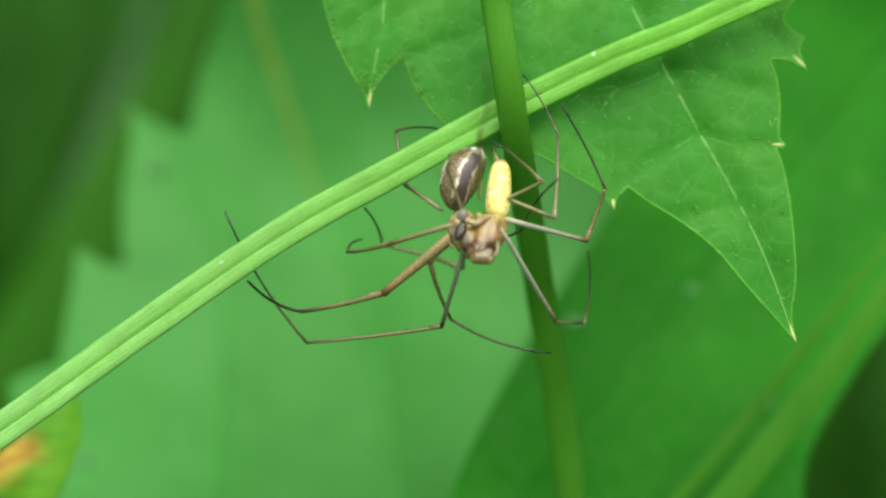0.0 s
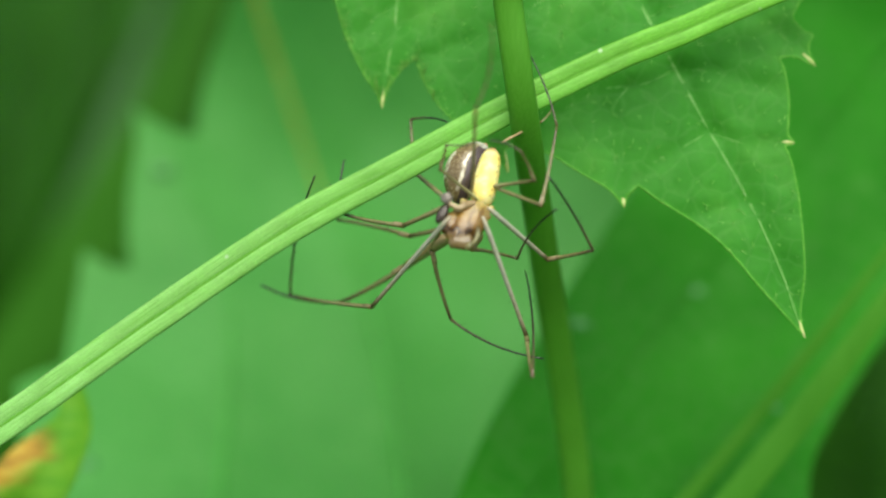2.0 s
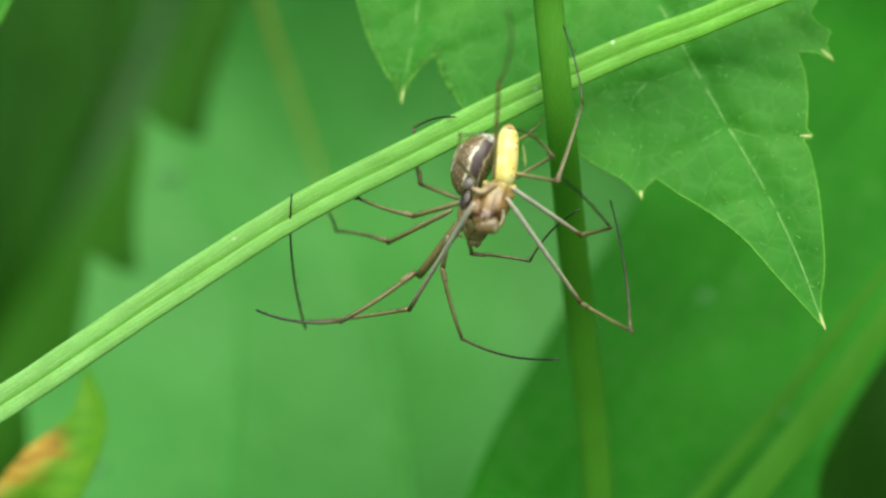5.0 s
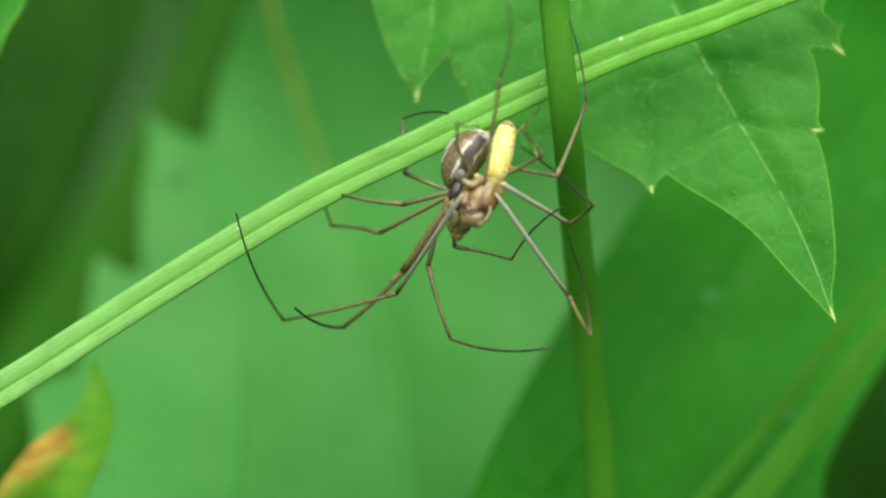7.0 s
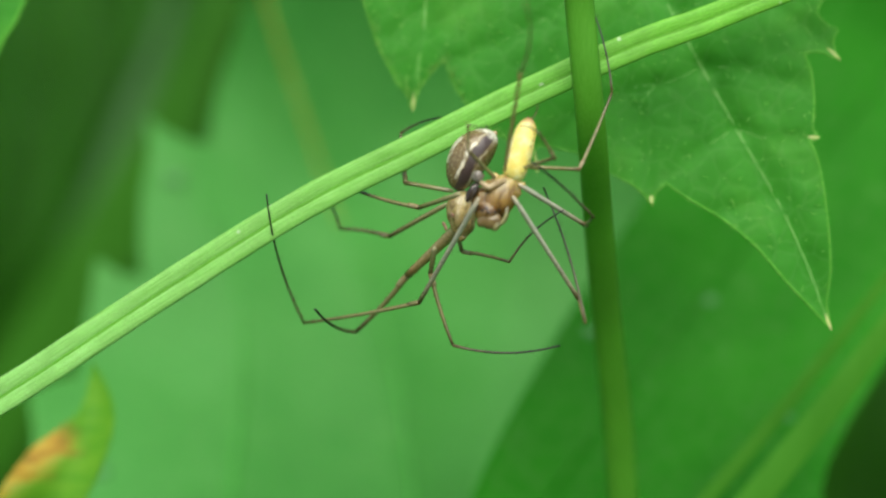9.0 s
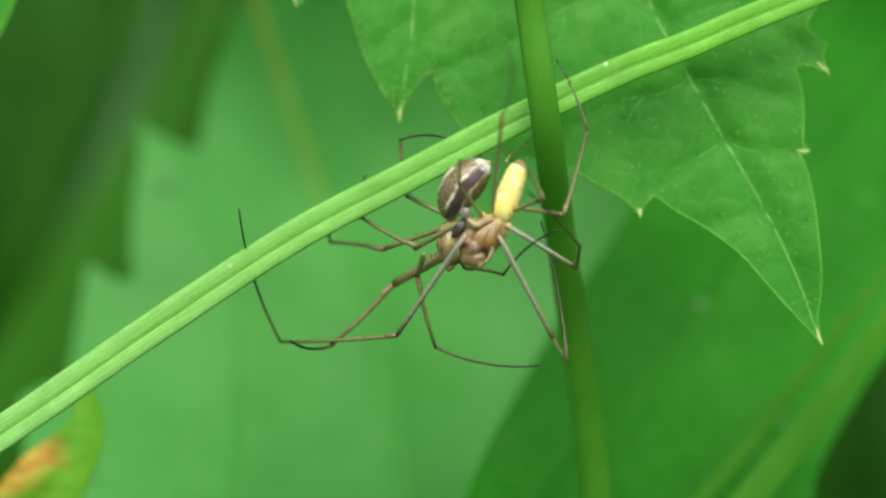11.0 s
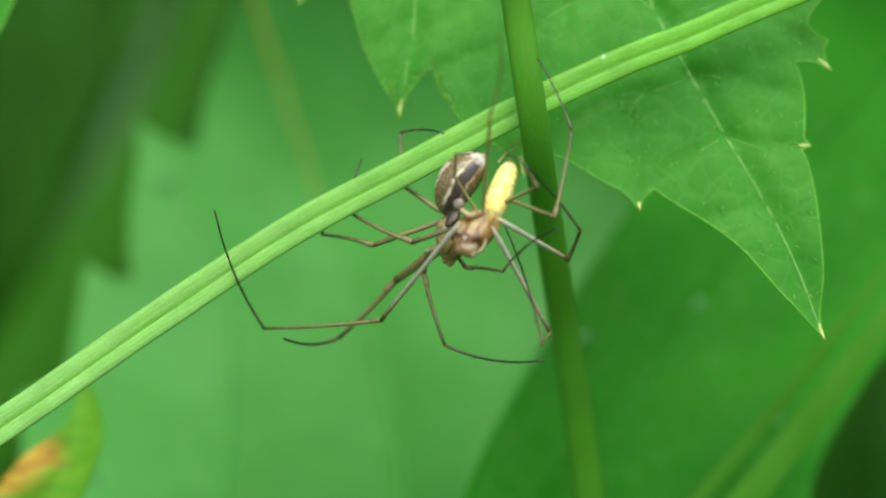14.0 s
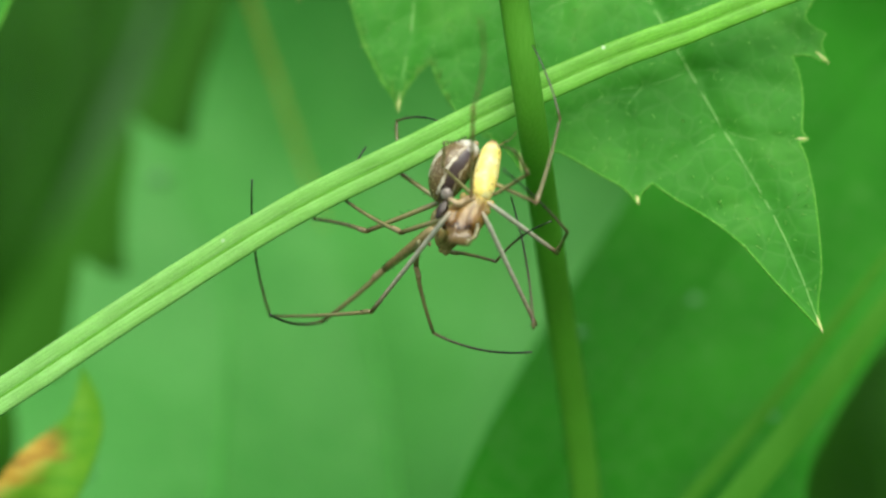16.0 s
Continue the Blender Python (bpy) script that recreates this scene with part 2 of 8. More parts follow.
def soft_flesh(b, weight=0.35):
    b.inputs["Subsurface Weight"].default_value = weight
    b.inputs["Subsurface Radius"].default_value = (1.0, 0.55, 0.25)
    b.inputs["Subsurface Scale"].default_value = 0.0007


def carapace_material(name, stops):
    """Glossy, translucent carapace whose colour changes from head (low) to waist, with brown furrows and specks. The
    furrows' contrast also stands in for shadow.
    """
    m, t, b = mat(name, 0.2, 0.6)
    b.inputs["Coat Weight"].default_value, b.inputs["Coat Roughness"].default_value = 0.4, 0.1
    v = coords(t)
    big = node(t, "TexNoise", Scale=1.6, Detail=5.0, Roughness=0.7, Distortion=0.5)
    fine = node(t, "TexNoise", Scale=7.0, Detail=3.0)
    cell = node(t, "TexVoronoi", Scale=1.9)
    slim = t.nodes.new("ShaderNodeVectorMath")
    slim.operation = "MULTIPLY"
    slim.inputs[1].default_value = (2.6, 1.2, 0.7)
    t.links.new(v, slim.inputs[0])
    furrow = node(t, "TexNoise", Scale=1.2, Detail=3.0, Roughness=0.55, Distortion=0.8)
    t.links.new(slim.outputs[0], furrow.inputs["Vector"])
    for n in (big, fine, cell):
        t.links.new(v, n.inputs["Vector"])
    xyz = t.nodes.new("ShaderNodeSeparateXYZ")
    t.links.new(v, xyz.inputs[0])
    wander = t.nodes.new("ShaderNodeMath")
    wander.operation = "MULTIPLY_ADD"
    wander.inputs[1].default_value = 1.5
    t.links.new(big.outputs["Fac"], wander.inputs[0])
    t.links.new(xyz.outputs["Z"], wander.inputs[2])
    low, high = stops[0][0], stops[-1][0]
    unit = t.nodes.new("ShaderNodeMapRange")
    unit.inputs["From Min"].default_value, unit.inputs["From Max"].default_value = low + 0.75, high + 0.75
    t.links.new(wander.outputs[0], unit.inputs["Value"])
    col = ramp(t, unit.outputs[0], [((z - low) / (high - low), c) for z, c in stops])
    # Brown furrow streaks, whose dark tone also paints the shadows between the bodies.
    streak = ramp(t, furrow.outputs["Fac"], [(0.36, (0.42, 0.34, 0.28)), (0.5, (1, 1, 1)), (0.68, (1.3, 1.3, 1.3))])
    col = blend(t, 0.75, col, streak, "MULTIPLY")
    dark = ramp(t, cell.outputs["Distance"], [(0.10, (0.8, 0.8, 0.8)), (0.2, (0, 0, 0))])
    col = blend(t, dark, col, (0.13, 0.065, 0.03))
    col = blend(t, 0.5, col, ramp(t, fine.outputs["Fac"], [(0.3, (0.7, 0.7, 0.7)), (0.7, (1.25, 1.25, 1.25))]), "MULTIPLY")
    t.links.new(col, b.inputs["Base Color"])
    soft_flesh(b, 0.3)
    bump(t, b, blend(t, 0.5, big.outputs["Fac"], furrow.outputs["Fac"]), 0.00016, 0.6)
    return m


def blade_material():
    """Grass blade: fine ribs along its length, paler streaks, small pale scars."""
    m, t, b = mat("grass blade skin", 0.42, 0.35)
    place = t.nodes.new("ShaderNodeTexCoord")
    s = t.nodes.new("ShaderNodeVectorMath")
    s.operation = "MULTIPLY"
    s.inputs[1].default_value = (14.0, 0.35, 1.0)
    t.links.new(place.outputs["UV"], s.inputs[0])
    ribs = node(t, "TexNoise", Scale=1.0, Detail=3.0, Roughness=0.6)
    t.links.new(s.outputs[0], ribs.inputs["Vector"])
    v = coords(t)
    wide = node(t, "TexNoise", Scale=0.35, Detail=3.0)
    scar = node(t, "TexVoronoi", Scale=0.45)
    fine = node(t, "TexNoise", Scale=8.0, Detail=3.0)
    for n in (wide, scar, fine):
        t.links.new(v, n.inputs["Vector"])
    col = ramp(t, ribs.outputs["Fac"], [(0.30, (0.30, 0.66, 0.15)), (0.5, (0.40, 0.78, 0.25)), (0.70, (0.51, 0.87, 0.36))])
    col = blend(t, 0.6, col, ramp(t, wide.outputs["Fac"], [(0.3, (0.82, 0.82, 0.82)), (0.7, (1.15, 1.15, 1.15))]), "MULTIPLY")
    col = blend(t, 0.4, col, ramp(t, fine.outputs["Fac"], [(0.3, (0.8, 0.8, 0.8)), (0.7, (1.2, 1.2, 1.2))]), "MULTIPLY")
    xyz = t.nodes.new("ShaderNodeSeparateXYZ")
    t.links.new(place.outputs["UV"], xyz.inputs[0])
    along = t.nodes.new("ShaderNodeMapRange")
    along.inputs["From Min"].default_value, along.inputs["From Max"].default_value = 40.0, 115.0
    t.links.new(xyz.outputs["Y"], along.inputs["Value"])
    col = blend(t, along.outputs[0], col, blend(t, 1.0, col, (0.53, 0.78, 0.24), "MULTIPLY"))
    pale = ramp(t, scar.outputs["Distance"], [(0.05, (1, 1, 1)), (0.10, (0, 0, 0))])
    col = blend(t, pale, col, (0.62, 0.82, 0.5))
    t.links.new(col, b.inputs["Base Color"])
    bump(t, b, ribs.outputs["Fac"], 0.00003, 0.5)
    through_light(m, t, b, col, 0.3)
    return m


GRASS = blade_material()


def leg_material(name, stops, rough=0.28):
    """Horny skin that changes along a leg segment, with fine grain."""
    m, t, b = mat(name, rough, 0.6)
    b.inputs["Coat Weight"].default_value, b.inputs["Coat Roughness"].default_value = 0.4, 0.1
    place = t.nodes.new("ShaderNodeTexCoord")
    xyz = t.nodes.new("ShaderNodeSeparateXYZ")
    t.links.new(place.outputs["Generated"], xyz.inputs[0])
    n = node(t, "TexNoise", Scale=5.0, Detail=4.0, Roughness=0.6)
    t.links.new(coords(t), n.inputs["Vector"])
    col = ramp(t, xyz.outputs["Z"], stops)
    col = blend(t, 0.7, col, ramp(t, n.outputs["Fac"], [(0.3, (0.65, 0.65, 0.65)), (0.7, (1.3, 1.3, 1.3))]), "MULTIPLY")
    t.links.new(col, b.inputs["Base Color"])
    bump(t, b, n.outputs["Fac"], 0.00002, 0.5)
    through_light(m, t, b, col, 0.2)
    return m


FEMUR = leg_material("femur skin", [(0.0, (0.414, 0.380, 0.200)), (0.35, (0.333, 0.315, 0.135)), (0.8, (0.243, 0.225, 0.085)), (0.96, (0.180, 0.135, 0.050))], 0.2)
SILVER = leg_material("silvery femur skin", [(0.0, (0.608, 0.522, 0.374)), (0.12, (0.656, 0.640, 0.515)), (0.5, (0.559, 0.549, 0.421)), (0.88, (0.377, 0.333, 0.211)), (0.97, (0.243, 0.157, 0.078))], 0.16)
TIBIA = leg_material("tibia skin", [(0.0, (0.234, 0.160, 0.070)), (0.10, (0.297, 0.270, 0.110)), (0.6, (0.243, 0.225, 0.090)), (0.92, (0.117, 0.095, 0.040))], 0.22)
METATARSUS = leg_material("metatarsus skin", [(0.0, (0.19, 0.125, 0.06)), (0.12, (0.12, 0.10, 0.05)), (0.4, (0.05, 0.042, 0.024)), (0.7, (0.012, 0.011, 0.008))])
REACH = leg_material("foreleg skin", [(0.0, (0.562, 0.420, 0.209)), (0.3, (0.475, 0.367, 0.162)), (0.8, (0.410, 0.304, 0.123)), (0.97, (0.259, 0.147, 0.052))], 0.2)
PATELLA = leg_material("pale knee skin", [(0.0, (0.20, 0.12, 0.05)), (0.2, (0.34, 0.26, 0.12)), (0.75, (0.42, 0.34, 0.18)), (1.0, (0.22, 0.15, 0.06))], 0.14)
CLEAR = grain_material("clear head skin", (0.192, 0.116, 0.042), (0.352, 0.247, 0.112), 0.06, 0.9, (1, 1, 1), 2.5, 0.00003, 0.3, 0.8)
BULB = grain_material("grey bulb skin", (0.24, 0.19, 0.16), (0.44, 0.38, 0.34), 0.12, 0.7, (1, 1, 1), 3.0, 0.00004, 0.25, 0.8)
JOINT = grain_material("reddish joint skin", (0.34, 0.17, 0.11), (0.52, 0.32, 0.22), 0.2, 0.6, (1, 1, 1), 4.0, 0.00003, 0.2, 0.8)
WITHERED = withered_material()
FEMALE_ABDOMEN = pattern_material()
MALE_ABDOMEN = yellow_material()
CARAPACE = carapace_material("amber carapace skin", [(-3.6, (0.307, 0.201, 0.06)), (-2.95, (0.259, 0.151, 0.042)), (-2.6, (0.081, 0.036, 0.009)), (-2.2, (0.154, 0.072, 0.016)), (-1.7, (0.275, 0.151, 0.037)), (-0.9, (0.34, 0.209, 0.058)), (0.0, (0.486, 0.371, 0.125))])
FEMALE_CARAPACE = carapace_material("tan carapace skin", [(-4.2, (0.325, 0.234, 0.088)), (-3.2, (0.295, 0.211, 0.078)), (-2.2, (0.325, 0.242, 0.093)), (-1.2, (0.369, 0.287, 0.119)), (-0.2, (0.399, 0.325, 0.134))])


# ---- mesh helpers ----
def part(name, bm, material, parent=None, label="", smooth=True):
    me = bpy.data.meshes.new(name)
    bm.to_mesh(me)
    bm.free()
    for p in me.polygons:
        p.use_smooth = smooth
    for m in material if isinstance(material, list) else [material]:
        me.materials.append(m)
    ob = new(name, me)
    ob.parent = parent
    return tagged(ob, label)


def thing(name, pivot, label, category, group="", kind=""):
    ob = tagged(new(name), label, category, group, kind)
    ob.empty_display_size = 0.002
    ob.matrix_basis = mm(*pivot)
    return ob


def smooth_run(points, n):
    """Catmull-Rom through the points, n steps a span; the last point is left out."""
    p = [Vector(q) for q in points]
    p = [2 * p[0] - p[1]] + p + [2 * p[-1] - p[-2]]
    out = []
    for i in range(1, len(p) - 2):
        a, b, c, d = p[i - 1:i + 3]
        for k in range(n):
            s = k / n
            out.append(0.5 * (2 * b + (c - a) * s + (2 * a - 5 * b + 4 * c - d) * s * s + (3 * b - a - 3 * c + d) * s ** 3))
    return out


def tube(bm, path, radii, sides=8, flat=1.0, cap=True):
    """A tapered round rod along a path (metres)."""
    path = [Vector(p) for p in path]
    rings, up = [], None
    for i, p in enumerate(path):
        d = (path[min(i + 1, len(path) - 1)] - path[max(i - 1, 0)]).normalized()
        if up is None:
            up = Vector((0, 1, 0)) if abs(d.y) < 0.9 else Vector((1, 0, 0))
        side = d.cross(up).normalized()
        up = side.cross(d).normalized()
        r = radii[i] if hasattr(radii, "__len__") else radii
        rings.append([bm.verts.new(p + r * (math.cos(a) * side + flat * math.sin(a) * up)) for a in [2 * math.pi * k / sides for k in range(sides)]])
    for a, b in zip(rings, rings[1:]):
        for k in range(sides):
            bm.faces.new((a[k], a[(k + 1) % sides], b[(k + 1) % sides], b[k]))
    if cap:
        bm.faces.new(rings[0][::-1])
        bm.faces.new(rings[-1])
    return bm


def inside(p, poly):
    hit, j = False, len(poly) - 1
    for i in range(len(poly)):
        a, b = poly[i], poly[j]
        if (a[1] > p[1]) != (b[1] > p[1]) and p[0] < (b[0] - a[0]) * (p[1] - a[1]) / (b[1] - a[1]) + a[0]:
            hit = not hit
        j = i
    return hit


def near(p, line):
    """Distance from a 2D point to a polyline."""
    best = 1e9
    for a, b in zip(line, line[1:]):
        d = b - a
        s = max(0, min(1, (p - a).dot(d) / max(d.length_squared, 1e-12)))
        best = min(best, (p - a - s * d).length)
    return best


def lamina(runs, veins, surface, pivot, step, n=5, thick=0.12):
    """A thin leaf: outline runs and veins in millimetres (across, up); surface gives the depth of a point."""
    from mathutils import geometry
    edge = [q for run in runs for q in smooth_run(run, n)]
    xs, zs = [p.x for p in edge], [p.y for p in edge]
    rng = random.Random(len(edge))
    fill, grid = [], np.arange(min(xs), max(xs), step)
    loop = edge + edge[:1]
    for i, gx in enumerate(grid):
        for gz in np.arange(min(zs), max(zs), step):
            q = Vector((gx + rng.uniform(-0.25, 0.25) * step, gz + (0.5 * step if i % 2 else 0) + rng.uniform(-0.25, 0.25) * step))
            if inside(q, edge) and near(q, loop) > 0.35 * step:
                fill.append(q)
    count = len(edge)
    verts, _, faces, *_ = geometry.delaunay_2d_cdt(edge + fill, [(i, (i + 1) % count) for i in range(count)], [], 1, 1e-5)
    bm = bmesh.new()
    vs = [bm.verts.new(((q.x - pivot[0]) * MM, (surface(q) - pivot[1]) * MM, (q.y - pivot[2]) * MM)) for q in verts]
    for f in faces:
        bm.faces.new([vs[i] for i in f])
    bmesh.ops.recalc_face_normals(bm, faces=bm.faces)
    if sum(f.normal.y for f in bm.faces) > 0:
        bmesh.ops.reverse_faces(bm, faces=bm.faces)
    bmesh.ops.solidify(bm, geom=bm.faces[:], thickness=thick * MM)
    for e in bm.edges:
        e.smooth = len(e.link_faces) == 2 and e.calc_face_angle() < 0.7
    return bm, edge


def vein_rods(name, lines, surface, pivot, material, parent, sink=0.12):
    """Tapered veins that lie in the skin of a leaf, each a part."""
    for line, r0, r1 in lines:
        pts = smooth_run(line, 6) + [Vector(line[-1])]
        path = [((q.x - pivot[0]) * MM, (surface(q) - pivot[1] + sink * r0) * MM, (q.y - pivot[2]) * MM) for q in pts]
        k = len(path) - 1
        part(name, tube(bmesh.new(), path, [(r0 + (r1 - r0) * i / k) * MM for i in range(k + 1)], 6), material, parent)


def petiole(leaf_thing, pivot, run, r, material):
    """The stalk by which a leaf hangs on its plant, in millimetres."""
    line = smooth_run(run, 6) + [Vector(run[-1])]
    return part("petiole", tube(bmesh.new(), [(p - Vector(pivot)) * MM for p in line], r * MM, 8), material, leaf_thing)


def ball(r, sx=1, sy=1, sz=1):
    bm = bmesh.new()
    bmesh.ops.create_uvsphere(bm, u_segments=12, v_segments=9, radius=r * MM)
    bmesh.ops.scale(bm, vec=(sx, sy, sz), verts=bm.verts)
    return bm


def placed(bm, m):
    bmesh.ops.transform(bm, matrix=m, verts=bm.verts)
    return bm


def nearer(ob, k):
    """Draws a leaf and its size in towards the eye."""
    eye = Vector((0, -0.12, 0))
    ob.location = eye + (ob.location - eye) * k
    ob.scale = (k, k, k)


def spots(places, surface, pivot, parent):
    """Pale dried specks, thin discs on a leaf."""
    rng = random.Random(3)
    for (x, z), r in places:
        bm = bmesh.new()
        rim = []
        for k in range(12):
            a, q = 2 * math.pi * k / 12, r * rng.uniform(0.6, 1.1)
            p = Vector((x + 1.3 * q * math.cos(a), z + 0.7 * q * math.sin(a)))
            rim.append(bm.verts.new(((p.x - pivot[0]) * MM, (surface(p) - pivot[1] - 0.06) * MM, (p.y - pivot[2]) * MM)))
        c = Vector((x, z))
        top = bm.verts.new(((x - pivot[0]) * MM, (surface(c) - pivot[1] - 0.35) * MM, (z - pivot[2]) * MM))
        for k in range(12):
            bm.faces.new((rim[k], rim[(k + 1) % 12], top))
        bm.faces.new(rim[::-1])
        part("speck", bm, SPOT, parent, "pale grey dried speck")


# ---- ground and far thicket ----
def ground():
    bm = bmesh.new()
    for ring, (r, count) in enumerate(((0.0, 1), (0.5, 24), (2, 24), (8, 24), (40, 24), (400, 24), (3000, 24))):
        for k in range(count):
            a = 2 * math.pi * k / count
            bm.verts.new((r * math.cos(a), r * math.sin(a), -0.36 + 0.02 * noise.noise((r * math.cos(a), r * math.sin(a), 0)) * min(r, 3)))
    bm.verts.ensure_lookup_table()
    for k in range(24):
        bm.faces.new((bm.verts[0], bm.verts[1 + k], bm.verts[1 + (k + 1) % 24]))
        for ring in range(5):
            o = 1 + 24 * ring
            bm.faces.new((bm.verts[o + k], bm.verts[o + 24 + k], bm.verts[o + 24 + (k + 1) % 24], bm.verts[o + (k + 1) % 24]))
    bmesh.ops.recalc_face_normals(bm, faces=bm.faces)
    tagged(part("ground", bm, SOIL), "dark mossy meadow soil between the plants", "ground", kind="structure")


def ribbon(bm, foot, top, sag, width, fold=0.25, steps=8, side=None):
    """A grass blade: a folded ribbon that narrows to its tip."""
    foot, top = Vector(foot), Vector(top)
    d = (top - foot).normalized()
    side = side or d.cross(Vector((0, 1, 0))).normalized()
    out = side.cross(d)
    rows = []
    for i in range(steps + 1):
        s = i / steps
        c = foot.lerp(top, s) + Vector(sag) * (4 * s * (1 - s))
        w = width * (1 - s ** 3) * 0.5 + 0.00005
        rows.append([bm.verts.new(c - side * w), bm.verts.new(c - out * w * fold), bm.verts.new(c + side * w)])
    for a, b in zip(rows, rows[1:]):
        for k in range(2):
            bm.faces.new((a[k], a[k + 1], b[k + 1], b[k]))


def thicket():
    rng = random.Random(5)
    bm = bmesh.new()
    for i in range(1500):
        x, y = rng.uniform(-0.7, 0.7), rng.uniform(0.22, 1.0)
        h = rng.uniform(0.3, 0.75)
        ribbon(bm, (x, y, -0.37), (x + rng.gauss(0.05, 0.12), y + rng.gauss(0, 0.06), -0.36 + h),
               (rng.gauss(0, 0.02), 0, 0.01), rng.uniform(0.004, 0.009), 0.3, 5, Vector((math.cos(a := rng.uniform(-0.7, 0.7)), math.sin(a), 0)))
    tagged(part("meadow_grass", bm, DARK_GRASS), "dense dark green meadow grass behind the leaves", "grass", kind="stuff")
    bm = bmesh.new()
    for i in range(9000):
        c = Vector((rng.uniform(-2.2, 2.2), rng.uniform(1.05, 2.0), rng.uniform(-0.36, 1.3)))
        turn = Euler((rng.uniform(-0.9, 0.9), rng.uniform(-3, 3), rng.uniform(-0.9, 0.9))).to_matrix()
        s = rng.uniform(0.05, 0.10)
        vs = [bm.verts.new(c + turn @ (Vector(q) * s)) for q in ((0, 0, -1), (0.5, 0.1, -0.1), (0.3, 0.15, 0.5), (0, 0, 1), (-0.3, 0.15, 0.5), (-0.5, 0.1, -0.1), (0, -0.05, 0))]
        for k in range(6):
            bm.faces.new((vs[k], vs[(k + 1) % 6], vs[6]))
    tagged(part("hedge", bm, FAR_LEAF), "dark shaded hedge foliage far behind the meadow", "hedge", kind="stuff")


ground()
thicket()


# ---- the toothed leaf behind the spiders ----
PIVOT_LEAF = (13.19, 5.40, 30.93)


def toothed_leaf():
    pv = PIVOT_LEAF
    leaf = thing("toothed_leaf", pv, "fresh green toothed leaf with pale pointed tips", "leaf")
    mid = [(10.66, 29.20), (11.83, 23.63), (13.60, 18.13), (16.17, 12.90), (18.52, 8.37), (21.23, 3.27), (23.31, -1.56), (24.67, -5.74)]
    lobe = [(-3.50, 30.93), (-3.89, 24.47), (-4.28, 18.13), (-4.47, 16.03), (-4.91, 13.53), (-5.33, 10.83)]
    sides = [
        ([(13.60, 18.13), (11.36, 19.39), (7.24, 18.55), (3.94, 16.45), (0.66, 14.99), (-2.53, 13.74)], 0.16, 0.05),
        ([(16.17, 12.90), (13.71, 11.87), (10.84, 11.46), (7.16, 9.60), (4.70, 7.34)], 0.12, 0.04),
        ([(16.17, 12.90), (18.62, 12.78), (21.05, 11.95), (23.08, 11.46)], 0.1, 0.03),
        ([(14.20, 16.87), (19.57, 18.55), (22.80, 16.45), (25.19, 14.15)], 0.12, 0.04),
        ([(18.52, 8.37), (20.53, 7.55), (22.55, 7.42), (23.85, 7.51)], 0.1, 0.03),
        ([(18.52, 8.37), (16.46, 7.14), (14.41, 6.11), (13.26, 4.69)], 0.11, 0.04),
        ([(21.23, 3.27), (19.20, 2.66), (16.77, 2.26)], 0.08, 0.03),
        ([(12.68, 11.66), (11.56, 10.21), (11.29, 8.16), (11.78, 5.30), (12.12, 3.68)], 0.09, 0.05),
        ([(-4.28, 18.13), (-5.91, 16.87), (-7.13, 15.61)], 0.07, 0.03),
        ([(-4.47, 16.03), (-2.63, 17.29), (-0.57, 18.55)], 0.07, 0.03),
        ([(7.24, 18.55), (6.39, 15.61), (4.74, 13.11)], 0.07, 0.03),
    ]
    lines = [[Vector(q) for q in l] for l in [mid, lobe] + [s[0] for s in sides]]

    def surface(q):
        y = 0.765 + 0.15 * q.y
        for k, l in enumerate(lines):
            d = near(q, l)
            w = 1.0 if k < 2 else 0.6
            y += (0.4 if k < 2 else 0.18) * math.exp(-(d / w) ** 2)
        y -= 0.22 * noise.noise((q.x * 0.16, q.y * 0.16, 3)) + 0.09 * noise.noise((q.x * 0.7, q.y * 0.7, 7))
        return y

    runs = [
        [(10.69, 30.93), (3.18, 32.23), (-3.51, 31.80), (-9.32, 28.77), (-12.60, 25.34), (-14.21, 22.35), (-12.92, 19.14)],
        [(-12.92, 19.14), (-11.30, 20.65), (-9.86, 21.08), (-8.97, 18.96), (-7.94, 15.53), (-6.62, 12.78), (-5.75, 11.46), (-5.37, 10.30)],
        [(-5.37, 10.30), (-4.90, 11.79), (-3.84, 13.19), (-2.86, 14.03)],
        [(-2.86, 14.03), (-2.29, 12.37), (-1.06, 10.30), (0.65, 8.65), (2.47, 7.42), (3.83, 5.53)],
        [(3.83, 5.53), (3.57, 6.94), (4.05, 7.51)],
        [(4.05, 7.51), (6.73, 6.85), (9.15, 5.38), (11.15, 4.16), (12.18, 2.95)],
        [(12.18, 2.95), (12.47, 3.75), (13.26, 4.49)],
        [(13.26, 4.49), (14.77, 3.35), (17.16, 1.85), (19.54, -0.16), (21.86, -2.97), (23.73, -5.07), (24.92, -6.42)],
        [(24.92, -6.42), (24.70, -4.75), (25.02, -1.97), (24.95, 0.84), (24.72, 3.68), (24.30, 6.11), (23.85, 7.26)],
        [(23.85, 7.26), (24.50, 7.47), (24.11, 8.16), (24.26, 10.21), (24.08, 12.28), (23.63, 13.70)],
        [(23.63, 13.70), (24.77, 13.77), (26.18, 13.11)],
        [(26.19, 13.15), (25.77, 14.36), (26.13, 15.36)],
        [(26.13, 15.36), (25.45, 15.69), (24.70, 16.62), (25.14, 17.62), (25.82, 18.55)],
        [(25.82, 18.55), (27.51, 22.35), (25.61, 27.48), (19.87, 30.93), (10.69, 30.93)],
    ]
    bm, edge = lamina(runs, lines, surface, pv, 0.55, 6)
    part("lamina", bm, LEAF, leaf)
